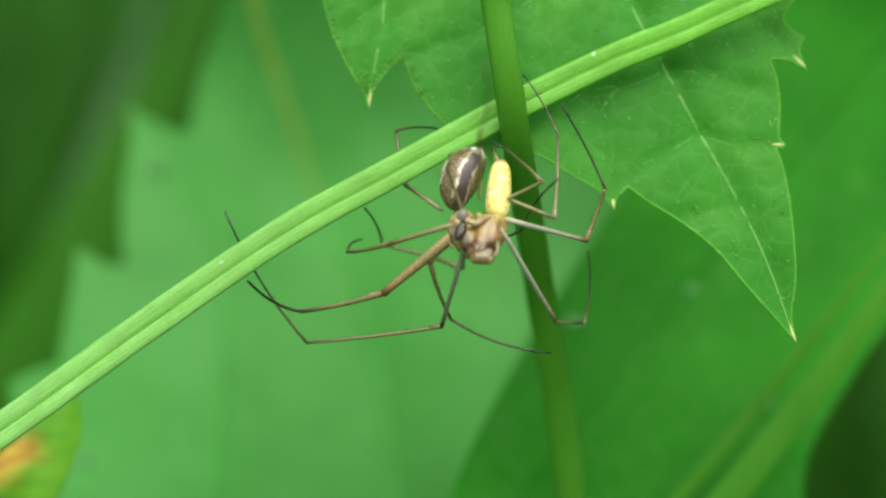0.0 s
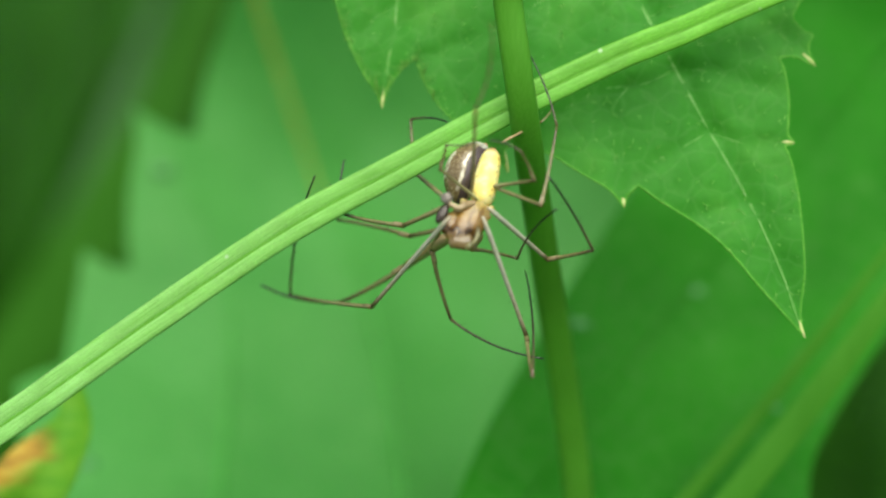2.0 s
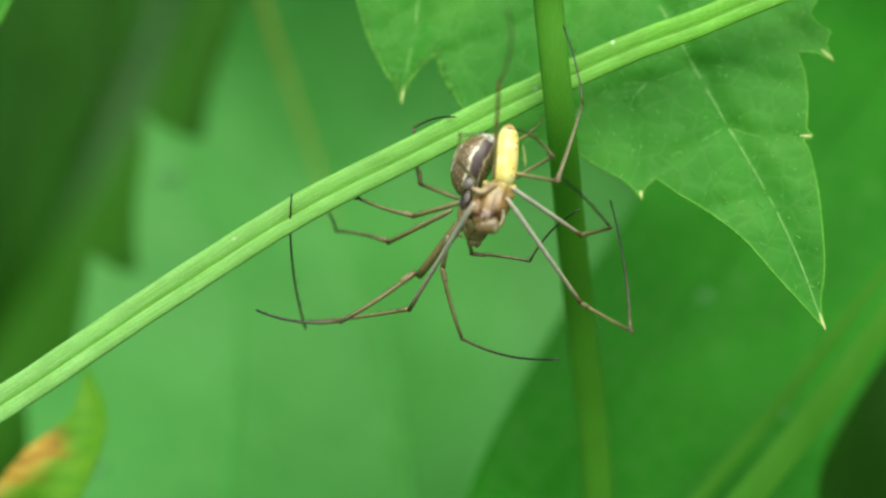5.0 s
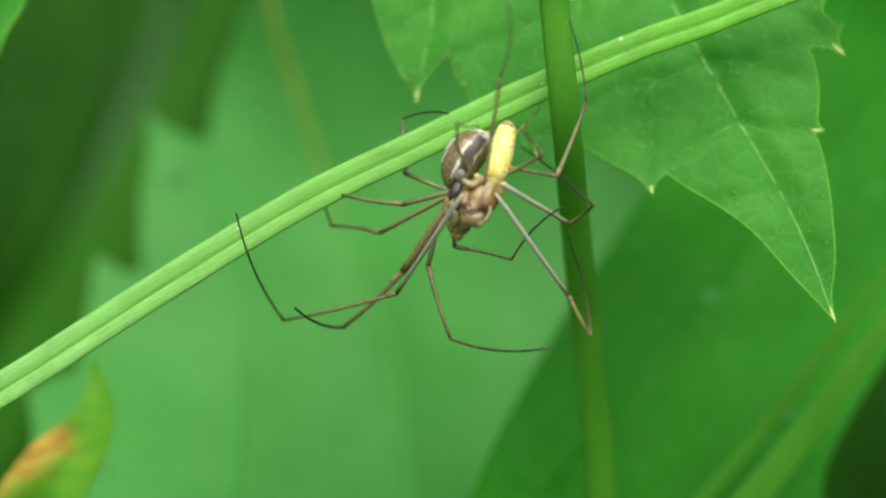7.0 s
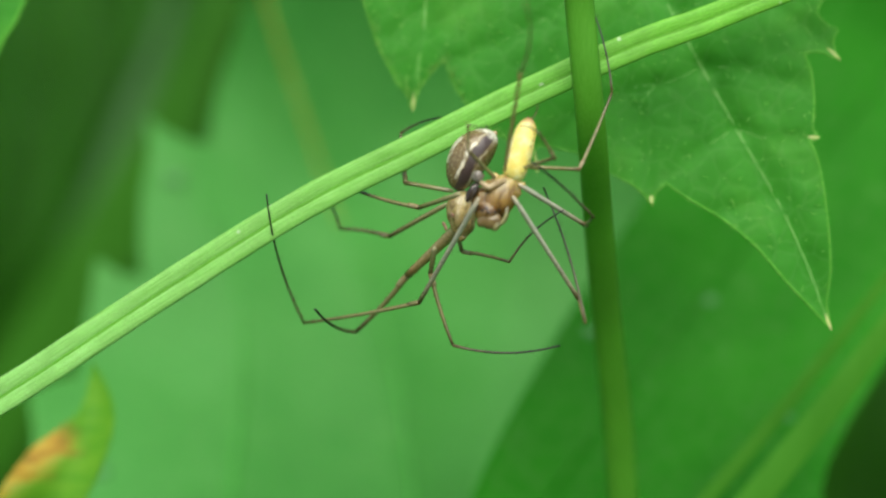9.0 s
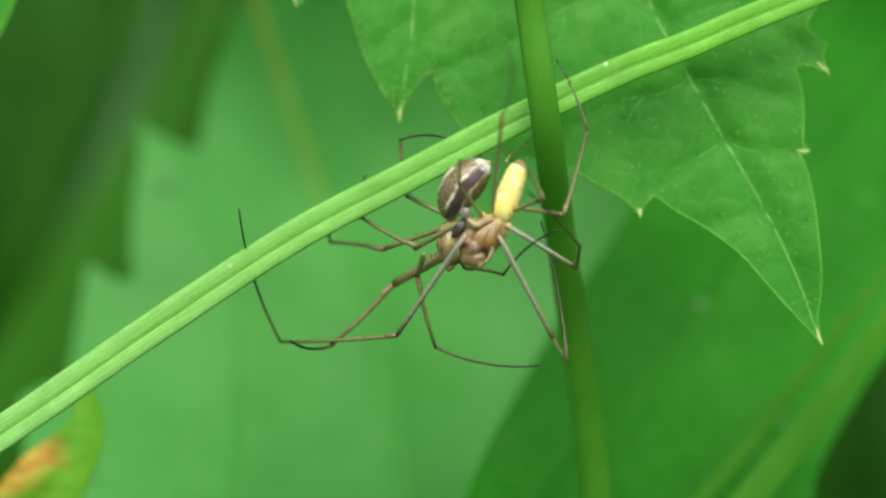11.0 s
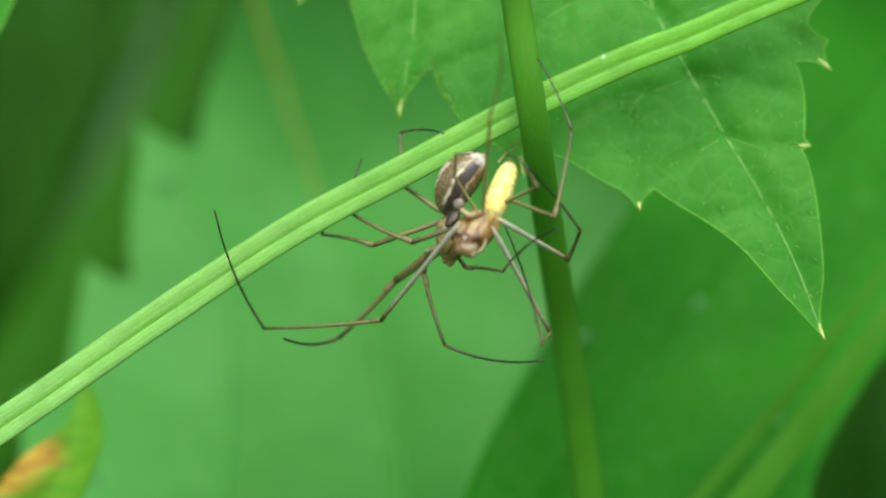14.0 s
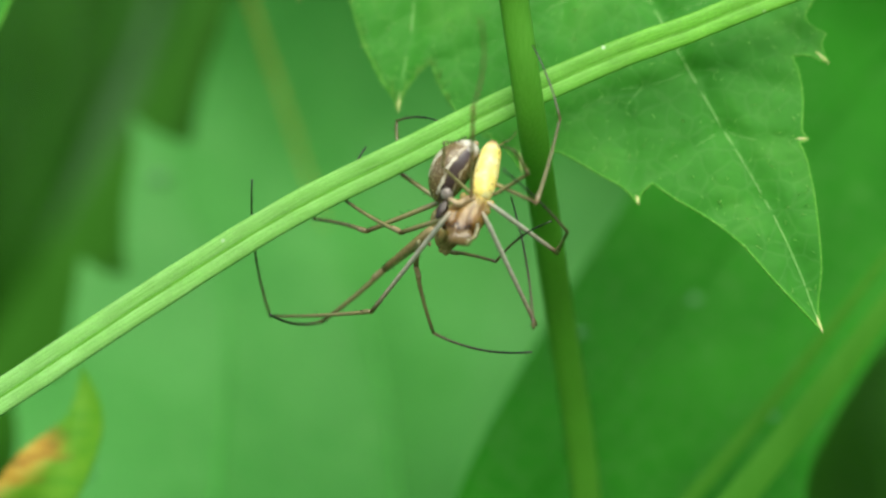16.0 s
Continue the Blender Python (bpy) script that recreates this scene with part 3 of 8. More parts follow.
    vein_rods("vein", [(mid, 0.085, 0.04), (lobe, 0.08, 0.04)] + [(l, 0.26 * a, 0.2 * b) for l, a, b in sides], surface, pv, VEIN, leaf)
    loop = edge + edge[:1]
    path = [((q.x - pv[0]) * MM, (surface(q) - pv[1] + 0.05) * MM, (q.y - pv[2]) * MM) for q in loop]
    part("margin", tube(bmesh.new(), path, 0.075 * MM, 6), LEAF_EDGE, leaf, "thickened bright green leaf margin")
    # short hairs along the margin and on the skin
    rng = random.Random(9)
    bm, skin = bmesh.new(), bmesh.new()
    for i in range(len(edge) - 1):
        for _ in range(int(max(1, (edge[i + 1] - edge[i]).length / 0.16))):
            q = edge[i].lerp(edge[i + 1], rng.random())
            d = (edge[i + 1] - edge[i]).normalized()
            out = Vector((-d.y, d.x)) + d * rng.uniform(-0.48, 0.87)
            if inside(q + 0.2 * Vector((-d.y, d.x)), edge):
                out = Vector((d.y, -d.x)) + d * rng.uniform(-0.48, 0.87)
            a = Vector(((q.x - pv[0]), (surface(q) - pv[1]), (q.y - pv[2])))
            e = a + Vector((out.x, rng.uniform(-0.48, 0.29), out.y)).normalized() * rng.uniform(0.12, 0.29) * (1.0 if q.x < 3 else 0.6)
            tube(bm, [a * MM, e * MM], [0.036 * MM, 0.012 * MM], 3)
    for i in range(480):
        q = Vector((rng.uniform(-8, 26), rng.uniform(-7, 18)))
        if inside(q, edge):
            a = Vector(((q.x - pv[0]), (surface(q) - pv[1]), (q.y - pv[2])))
            e = a + Vector((rng.uniform(-0.29, 0.48), -0.16, rng.uniform(-0.48, 0.10))).normalized() * rng.uniform(0.19, 0.48)
            tube(skin, [a * MM, e * MM], [0.028 * MM, 0.012 * MM], 3)
    for i in range(2600):
        k = rng.randrange(len(edge) - 1)
        q = edge[k] + Vector((rng.gauss(0, 0.3), rng.gauss(0, 0.3)))
        if q.x < 1.5 and inside(q, edge):
            a = Vector(((q.x - pv[0]), (surface(q) - pv[1]), (q.y - pv[2])))
            e = a + Vector((rng.uniform(-0.19, 0.48), -0.3, rng.uniform(-0.78, 0.00))).normalized() * rng.uniform(0.15, 0.31)
            tube(bm, [a * MM, e * MM], [0.042 * MM, 0.015 * MM], 3)
    tagged(part("margin_hair", bm, HAIR, leaf, "short pale hairs along the leaf margin"), kind="stuff")
    tagged(part("skin_hair", skin, HAIR, leaf, "scattered short pale hairs on the leaf"), kind="stuff")
    # pale tips of the teeth
    for tip, root in (((-5.37, 10.21), (-5.26, 11.46)), ((26.31, 13.03), (25.59, 13.77)), ((24.96, -6.58), (24.63, -5.55)), ((12.22, 2.82), (12.12, 3.68)), ((24.58, 7.47), (23.94, 7.51)), ((3.83, 5.39), (3.74, 6.21)), ((-12.92, 18.96), (-13.10, 20.23))):
        a, b = Vector(root), Vector(tip)
        a = a + 1.1 * (a - b)
        path = [((q.x - pv[0]) * MM, (surface(q) - pv[1] + 0.08 * (1 - u)) * MM, (q.y - pv[2]) * MM) for u in (0, 0.25, 0.5, 0.7, 0.86, 1) for q in (a.lerp(b, u),)]
        part("tip", tube(bmesh.new(), path, [r * MM for r in (0.04, 0.07, 0.11, 0.13, 0.09, 0.012)], 8, 0.6), TIP, leaf, "pale dry tooth tip")
    petiole(leaf, pv, [(10.69, 5.6, 30.93), (9.7, 11.8, 34.9), (8.0, 60.0, 46.0), (6.0, 128.0, 44.0)], 0.5, VEIN)
    return leaf


leaf = toothed_leaf()


# ---- stalk of the leafy plant, behind its leaves ----
def leafy_stalk():
    pv = (6.0, 132.0, -360.0)
    ob = thing("leafy_plant", pv, "upright green plant stalk that carries the broad leaves", "plant")
    run = [(4.0, 140.0, -372.0), (7.0, 135.0, -200.0), (5.0, 131.0, -60.0), (6.0, 130.0, 56.0)]
    line = smooth_run(run, 8) + [Vector(run[-1])]
    k = len(line) - 1
    part("stalk", tube(bmesh.new(), [(p - Vector(pv)) * MM for p in line], [(2.4 - 1.0 * i / k) * MM for i in range(k + 1)], 12), STEM, ob)
    for z in (-180.0, -20.0, 48.0):
        part("node", placed(ball(1.9, 1, 1, 0.6), mm(0.3, 0.5, z + 360)), STEM, ob)


leafy_stalk()

# ---- large pale leaf farther back ----
def pale_leaf():
    pv = (12.0, 75.0, 10.0)
    ob = thing("broad_leaf", pv, "broad pale green leaf with toothed edge", "leaf")
    main = [(-25.85, 41.98), (-22.78, 30.53), (-19.15, 18.94), (-15.35, 7.28), (-10.55, -1.22), (-7.81, -10.01), (-5.79, -18.43), (-4.15, -27.62), (-2.59, -35.84)]
    rib = main[:4] + [(-13.79, 3.64)]
    second = [(-29.57, 7.23), (-25.08, -2.48), (-23.52, -12.35), (-23.24, -21.72), (-22.83, -32.80)]
    third = [(6.40, 9.40), (7.55, -0.59), (4.12, -16.15), (0.97, -27.69)]
    lines = [[Vector(q) for q in l] for l in (main, second, third)]

    def surface(q):
        y = 75 + 0.5 * q.y + 0.1 * q.x - 0.013 * q.y * q.y - 0.0015 * max(0.0, q.y + 5) ** 2
        for k, l in enumerate(lines):
            y += 1.2 * math.exp(-(near(q, l) / 3.0) ** 2) if k == 2 else 0
        for l, slope in ((lines[0], 1.35), (lines[1], 0.6)):
            low = next((i for i in range(len(l) - 2) if l[i + 1].y < q.y), len(l) - 2)
            a, b = l[low], l[low + 1]
            off = q.x - (a.x + (b.x - a.x) * (q.y - a.y) / (b.y - a.y))
            y += slope * 5.0 * (1 - math.exp(-off / 5.0)) if off > 0 else 0.05 * off
        return y - 1.5 * noise.noise((q.x * 0.06, q.y * 0.06, 1))

    runs = [
        [(-19.17, 50.18), (-23.02, 35.06), (-25.37, 28.26), (-27.85, 21.70), (-29.04, 16.05), (-29.06, 13.57)],
        [(-29.06, 13.57), (-31.02, 13.69), (-33.73, 14.91), (-36.02, 16.55)],
        [(-36.02, 16.55), (-35.54, 12.57), (-36.09, 7.20), (-35.93, 1.34), (-35.28, -1.71)],
        [(-35.28, -1.71), (-37.65, -1.58), (-40.57, 0.19)],
        [(-40.57, 0.19), (-40.78, -3.71), (-40.99, -8.63), (-40.96, -12.24)],
        [(-40.96, -12.24), (-43.18, -12.82), (-45.43, -13.98)],
        [(-45.43, -13.98), (-43.62, -19.22), (-43.28, -27.06), (-39.76, -37.76), (-16.11, -45.89), (-3.71, -41.08)],
        [(-3.71, -41.08), (3.96, -29.96), (8.39, -20.92), (13.69, -11.98), (18.53, -4.47), (23.21, 2.71), (26.68, 9.50), (30.90, 20.16), (33.08, 39.24), (8.63, 55.10), (-19.17, 50.18)],
    ]
    bm, edge = lamina(runs, lines, surface, pv, 2.6, 6, 0.25)
    part("lamina", bm, BACK_LEAF, ob)
    vein_rods("vein", [(rib, 0.5, 0.10)], surface, pv, BACK_VEIN, ob, 0.35)
    # These dark ribs also hold the fold shade in their colour.
    vein_rods("vein", [(second, 0.35, 0.6), (main[4:], 0.5, 0.8)], surface, pv, RIB, ob, 0.6)
    path = [((q.x - pv[0]) * MM, (surface(q) - pv[1] + 0.05) * MM, (q.y - pv[2]) * MM) for q in smooth_run(runs[-1][:8], 6)]
    part("margin", tube(bmesh.new(), path, 0.35 * MM, 6), BACK_EDGE, ob, "pale green leaf margin")
    spots([((-32.67, 9.21), 1.3), ((-36.60, -21.57), 0.9)], surface, pv, ob)
    petiole(ob, pv, [(2.0, 94.0, 46.0), (3.0, 106.0, 52.0), (5.0, 128.0, 48.0)], 0.9, BACK_VEIN)
    nearer(ob, 0.95)
    return ob


pale_leaf()


# ---- leaf with its shade put into deep green colour, and the blade before it ----
def shade_leaf():
    pv = (30.0, 69.0, -10.0)
    ob = thing("broad_leaf", pv, "broad green leaf, its shade put into deep green skin", "leaf")
    main = [(65.52, 38.70), (48.55, 19.73), (33.26, 2.64), (19.41, -12.84), (6.80, -26.92)]
    lines = [[Vector(q) for q in main]]

    def surface(q):
        return 69 + 0.5 * q.y + 0.1 * q.x - 0.006 * q.y * q.y + 0.8 * math.exp(-(near(q, lines[0]) / 4.0) ** 2) - 2.0 * noise.noise((q.x * 0.06, q.y * 0.06, 2)) - 0.35 * noise.noise((q.x * 0.25, q.y * 0.25, 8))

    runs = [
        [(26.13, 45.76), (27.72, 26.69), (24.88, 14.62), (20.29, 6.20), (15.17, -1.20), (8.84, -10.87), (3.47, -19.66), (-0.81, -28.43), (-4.47, -37.27)],
        [(-4.47, -37.27), (12.23, -40.15), (33.15, -32.74), (38.52, -21.74), (45.90, -12.41), (55.06, -2.51), (69.02, 16.37)],
        [(69.02, 16.37), (69.23, 38.77), (52.81, 54.66), (26.13, 45.76)],
    ]
    bm, edge = lamina(runs, lines, surface, pv, 2.6, 6, 0.25)
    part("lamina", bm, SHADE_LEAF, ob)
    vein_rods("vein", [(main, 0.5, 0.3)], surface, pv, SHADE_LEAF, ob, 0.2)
    spots([((27.82, -4.48), 1.0), ((34.99, -16.79), 0.6), ((27.06, -22.86), 0.7), ((14.52, -8.01), 1.0)], surface, pv, ob)
    petiole(ob, pv, [(36.0, 90.0, 46.0), (24.0, 112.0, 54.0), (6.0, 130.0, 50.0)], 0.9, BACK_VEIN)
    nearer(ob, 0.84)


shade_leaf()


def tall_grass(foot, top, sag, width, material, label):
    """A single wide grass blade of the thicket, with its midrib."""
    pv = foot
    ob = thing("grass", pv, label, "grass")
    move = Vector(pv)
    bm = bmesh.new()
    ribbon(bm, (0, 0, 0), (Vector(top) - move) * MM, Vector(sag) * MM, width * MM, 0.22, 14)
    part("blade", bm, material, ob)
    pts = []
    for i in range(13):
        u = i / 13
        pts.append(((Vector(top) - move) * u + Vector(sag) * (4 * u * (1 - u))) * MM + Vector((0, 0.11 * width * (1 - u ** 3) * MM, 0)))
    part("midrib", tube(bmesh.new(), pts, [(0.06 * width * (1 - 0.8 * i / 13)) * MM for i in range(13)], 6), material, ob)
    return ob


tall_grass((15.50, 17.76, -29.07), (44.06, 21.12, 7.00), (0.6, 0, -0.6), 2.44, MID_GRASS, "wide green grass blade slanting before the dark leaf")
tall_grass((12.96, 21.12, -28.13), (42.36, 23.64, 7.22), (0.5, 0, -0.5), 1.18, MID_GRASS, "narrow green grass blade slanting before the dark leaf")
tall_grass((-91.71, 210.00, -35.41), (-52.96, 215.00, 63.69), (3, 0, 2), 6.0, DULL_GRASS, "dull grey-green grass blade out of focus")
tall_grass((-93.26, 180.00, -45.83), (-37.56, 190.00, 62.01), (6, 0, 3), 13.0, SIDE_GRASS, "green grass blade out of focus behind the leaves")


# ---- withered leaf below the blade ----
PIVOT_YELLOW = (-33.21, 17.82, -16.47)


def withered_leaf():
    pv = PIVOT_YELLOW
    ob = thing("withered_leaf", pv, "small green leaf with yellow-brown withered edge", "leaf")
    main = [(-30.87, -10.18), (-30.73, -13.79), (-32.00, -17.35), (-34.71, -20.86), (-38.96, -24.30)]
    line = [Vector(q) for q in main]

    def surface(q):
        return 22.76 + 0.3 * q.y + 0.9 * math.exp(-(near(q, line) / 1.2) ** 2) - 0.8 * noise.noise((q.x * 0.2, q.y * 0.2, 4))

    runs = [
        [(-31.31, -9.27), (-29.82, -12.00), (-29.30, -14.47), (-29.95, -17.35), (-31.33, -20.42), (-34.38, -25.16), (-39.93, -28.54)],
        [(-39.93, -28.54), (-40.76, -24.30), (-38.42, -19.99), (-35.97, -16.38), (-33.81, -14.60), (-32.28, -13.26), (-31.72, -11.54), (-31.31, -9.27)],
    ]
    bm, edge = lamina(runs, [line], surface, pv, 0.9, 6, 0.2)
    part("lamina", bm, WITHERED, ob)
    vein_rods("vein", [(main, 0.2, 0.12)], surface, pv, WITHERED, ob)
    petiole(ob, pv, [(-39.9, 14.8, -28.5), (-49.0, 20.0, -45.0), (-64.0, 40.0, -140.0), (-66.0, 60.0, -372.0)], 0.6, STEM)
    return ob


withered = withered_leaf()

# ---- leaf that hangs in at the upper corner ----
PIVOT_CORNER = (-37.57, 13.75, 18.74)


def corner_leaf():
    pv = PIVOT_CORNER
    ob = thing("toothed_leaf", pv, "green leaf lobe with bright margin", "leaf")
    main = [(-47.38, 31.82), (-42.79, 23.82), (-40.24, 18.74), (-39.05, 15.10)]
    line = [Vector(q) for q in main]

    def surface(q):
        return 10 + 0.2 * q.y + 0.5 * math.exp(-near(q, line) ** 2) - 0.4 * noise.noise((q.x * 0.2, q.y * 0.2, 6))

    runs = [
        [(-38.93, 14.55), (-38.00, 16.82), (-36.86, 18.83), (-35.90, 22.43), (-36.71, 27.56), (-41.06, 32.29), (-47.48, 33.25)],
        [(-47.48, 33.25), (-48.34, 26.15), (-44.82, 20.58), (-41.47, 16.91), (-38.93, 14.55)],
    ]
    bm, edge = lamina(runs, [line], surface, pv, 0.8, 6)
    part("lamina", bm, LEAF, ob)
    vein_rods("vein", [(main, 0.16, 0.08)], surface, pv, VEIN, ob)
    petiole(ob, pv, [(-45.0, 16.5, 31.0), (-54.0, 22.0, 36.0), (-72.0, 45.0, 20.0), (-80.0, 60.0, -120.0), (-82.0, 66.0, -372.0)], 0.6, VEIN)
    path = [((q.x - pv[0]) * MM, (surface(q) - pv[1] + 0.05) * MM, (q.y - pv[2]) * MM) for q in edge + edge[:1]]
    part("margin", tube(bmesh.new(), path, 0.13 * MM, 6), LEAF_EDGE, ob, "bright green leaf margin")
    return ob


corner = corner_leaf()

# ---- grass blade on which the spiders hang ----
PIVOT_BLADE = (-9.90, 0.40, -0.04)


def strip(line, pv, section, width, bm):
    """A closed profile drawn along a line; the profile is in shares of the half width."""
    rings, total = [], len(line) - 1
    for i, p in enumerate(line):
        d = (line[min(i + 1, total)] - line[max(i - 1, 0)]).normalized()
        side = Vector((-d.z, 0, d.x))
        w = width(i / total) * (1 + 0.03 * noise.noise((i * 0.3, 0, 0)))
        rings.append([bm.verts.new((Vector(p) - Vector(pv) + side * (u * w) + Vector((0, v * w, 0))) * MM) for u, v in section])
    k = len(section)
    uv = bm.loops.layers.uv.new("along")
    for i, (a, b) in enumerate(zip(rings, rings[1:])):
        for j in range(k):
            n = (j + 1) % k
            f = bm.faces.new((a[j], a[n], b[n], b[j]))
            for loop, (c, w) in zip(f.loops, ((j, i), (n, i), (n, i + 1), (j, i + 1))):
                loop[uv].uv = (section[c][0], w)
    bm.faces.new(rings[0])
    bm.faces.new(rings[-1])
    bmesh.ops.recalc_face_normals(bm, faces=bm.faces)
    return bm


def sedge():
    pv = PIVOT_BLADE
    ob = thing("sedge", pv, "bright green grooved sedge blade leaning across, spiders hanging on it", "grass")
    run = [(-92.0, 6.0, -372.0), (-88.0, 4.0, -250.0), (-76.0, 1.0, -120.0), (-58.0, 0.4, -50.0), (-48.25, 0.40, -22.40), (-39.43, 0.40, -17.99), (-31.42, 0.40, -13.06), (-21.40, 0.40, -5.93), (-11.38, 0.40, 0.84), (-3.37, 0.40, 5.25), (3.85, 0.40, 9.18), (11.62, 0.40, 12.98), (16.67, 0.40, 15.03), (22.68, 0.40, 17.67), (36.71, 0.40, 23.28), (48.73, 0.40, 27.69)]
    line = smooth_run(run, 10) + [Vector(run[-1])]

    def width(s):
        return 1.46 - 0.52 * s

    upper = [(0.04, 0.005), (0.10, -0.025), (0.24, -0.055), (0.32, -0.060), (0.38, -0.068), (0.56, -0.078), (0.66, -0.074), (0.78, -0.06), (0.9, -0.03), (1.0, 0.03), (0.6, 0.12), (0.06, 0.16)]
    lower = [(-u * 0.94, v) for u, v in upper]
    part("blade_half", strip(line, pv, upper, width, bmesh.new()), GRASS, ob)
    part("blade_half", strip(line, pv, lower, width, bmesh.new()), GRASS, ob)
    part("midrib", strip(line, pv, [(-0.07, -0.004), (0.0, -0.03), (0.07, -0.004), (0.05, 0.17), (-0.05, 0.17)], width, bmesh.new()), GROOVE, ob, "darker green midrib groove")
    return ob


blade = sedge()

# ---- upright stem ----
PIVOT_STEM = (3.62, -2.80, 17.20)


def stem():
    pv = PIVOT_STEM
    ob = thing("tall_plant", pv, "upright green plant stalk that leans away downwards", "plant")
    run = [(2.27, -4.50, 26.95), (3.10, -3.50, 20.98), (3.63, -2.80, 17.20), (4.87, -1.00, 9.55), (6.40, 6.50, 2.15), (7.90, 12.50, -5.25), (9.35, 16.50, -12.67), (10.45, 19.00, -20.31), (11.50, 20.50, -30.82), (12.34, 22.00, -50.05), (15.0, 28.0, -110.0), (17.0, 38.0, -230.0), (18.0, 44.0, -372.0)]
    line = smooth_run(run, 8) + [Vector(run[-1])]
    k = len(line) - 1
    radii = [1.02 * (120 + p.y) / 117 * MM for p in line]
    centre = [(p - Vector(pv)) * MM for p in line]
    part("stalk", tube(bmesh.new(), centre, radii, 18, 0.55), STEM, ob)
    for a in (-78, 78):
        side = Vector((math.sin(radians(a)), -0.55 * math.cos(radians(a)), 0))
        part("ridge", tube(bmesh.new(), [c + side * r * 0.90 for c, r in zip(centre, radii)], 0.1 * MM, 8), STEM, ob)
    return ob


upright = stem()


# ---- the two spiders ----
def limb(x, y, z, dx, dy, dz):
    """A leg segment's pose: its foot at the point (millimetres), its length along the direction."""
    d = Vector((dx, dy, dz)).normalized()
    side = Vector((0, 1, 0)).cross(d)
    side = side.normalized() if side.length > 1e-3 else Vector((1, 0, 0))
    m = Matrix((side, d.cross(side), d)).transposed().to_4x4()
    return Matrix.Translation(Vector((x, y, z)) * MM) @ m


def segment(length, r0, r1, bow, knob, rng, hairs):
    """One leg segment: a tapered, slightly bowed rod with a joint at its head and fine bristles."""
    bm = bmesh.new()
    n = 10
    path, radii = [], []
    for i in range(n + 1):
        s = i / n
        path.append((bow * length * 4 * s * (1 - s) * MM, 0, s * length * MM))
        r = r0 + (r1 - r0) * s
        radii.append(r * (1 + knob * math.exp(-(s / 0.06) ** 2) + 0.25 * abs(knob) * math.exp(-((1 - s) / 0.05) ** 2)) * MM)
    tube(bm, path, radii, 8)
    bristles = bmesh.new()
    for i in range(hairs):
        s, a = rng.uniform(0.05, 0.95), rng.uniform(0, 6.28)
        r = (r0 + (r1 - r0) * s) * 0.8
        c = Vector((bow * length * 4 * s * (1 - s) + r * math.cos(a), r * math.sin(a), s * length)) * MM
        out = Vector((math.cos(a), math.sin(a), 1.2)).normalized() * rng.uniform(0.25, 0.5) * MM
        tube(bristles, [c, c + out], [0.013 * MM, 0.004 * MM], 3)
    return bm, bristles


def legs(spider, sizes, seed):
    rng = random.Random(seed)
    made = []
    for *lengths, bow, stout in sizes:
        row = []
        for i, length in enumerate(lengths):
            last = i == len(lengths) - 1
            name = ("femur", "tibia", "metatarsus")[i] if len(lengths) == 3 else ("femur", "tibia")[i]
            r0, r1 = ((0.20, 0.165), (0.165, 0.115), (0.10, 0.062))[i if not last else 2]
            if len(lengths) == 2 and i == 0:
                r0, r1 = 0.15, 0.12
            slim = stout if i == 0 or stout < 1 else 1 + 0.3 * (stout - 1)
            r0, r1 = (0.46, 0.27) if stout > 1.2 and i == 0 else (r0 * slim, r1 * slim)
            bm, bristles = segment(length, r0, r1, (0.0, 0.02, 0.07)[i if not last else 2] * bow, -0.4 if i == 0 else 0.15, rng, int(2 * length))
            skin = (REACH, FEMUR) if len(lengths) == 2 else (FEMUR, TIBIA, METATARSUS)
            row.append(part(name, bm, REACH if stout > 1.2 and i == 0 else SILVER if stout in (0.95, 0.92, 0.96) and i == 0 else skin[i], spider))
            tagged(part("bristles", bristles, DARK, row[-1]), kind="stuff")
            if i == 1 and not last:
                long = 0.9 * (slim + 0.1)
                part("patella", rod([(0, 0, -0.12), (0, 0, 0.1), (0, 0, 0.5 * long), (0, 0, long)], [r0 * 0.8, r0 * 1.14, r0 * 1.24, r0 * 1.02], 8), TIBIA if stout in (0.95, 0.92) else PATELLA, row[-1], "brown glossy knee")
        made.append(row)
    return made


def egg(length, width, depth, sharp=0.0, lift=0.0, seg=28, rings=20, wobble=0.0, seed=0, bend=0.0):
    """A closed egg from z = 0 up to z = length, in millimetres; sharp shifts its widest place."""
    bm = bmesh.new()
    bmesh.ops.create_uvsphere(bm, u_segments=seg, v_segments=rings, radius=1.0)
    for v in bm.verts:
        s = (v.co.z + 1) / 2
        k = 1 + sharp * (s - 0.5) * 2
        n = 1 + wobble * noise.noise((v.co.x * 2 + seed, v.co.y * 2, v.co.z * 2))
        v.co = Vector((v.co.x * width * k * n - bend * math.sin(math.pi * s), v.co.y * depth * k * n - lift * math.sin(math.pi * s), s * length)) * MM
    return bm


FEMALE_LEGS = [(3.58, 4.08, 4.05, -1, 0.90), (6.18, 6.13, 3.95, 1, 1.00), (4.66, 6.10, 4.26, -1, 1.00), (7.08, 6.49, 5.99, -1, 1.9), (2.32, 5.31, 7.57, 1, 1.00), (2.41, 4.08, 5.20, -1, 0.85), (3.64, 1.86, 2.14, 1, 0.65)]
MALE_LEGS = [(10.33, 9.81, 11.14, -0.6, 0.95), (9.49, 5.52, 11.73, 0.35, 0.92), (6.53, 3.81, 6.54, 0.35, 0.96), (4.68, 6.06, 5.76, 0.5, 0.75), (3.59, 2.47, 2.32, 1, 0.70), (8.09, 6.23, 1, 0.85), (3.54, 2.16, 1, 0.70)]


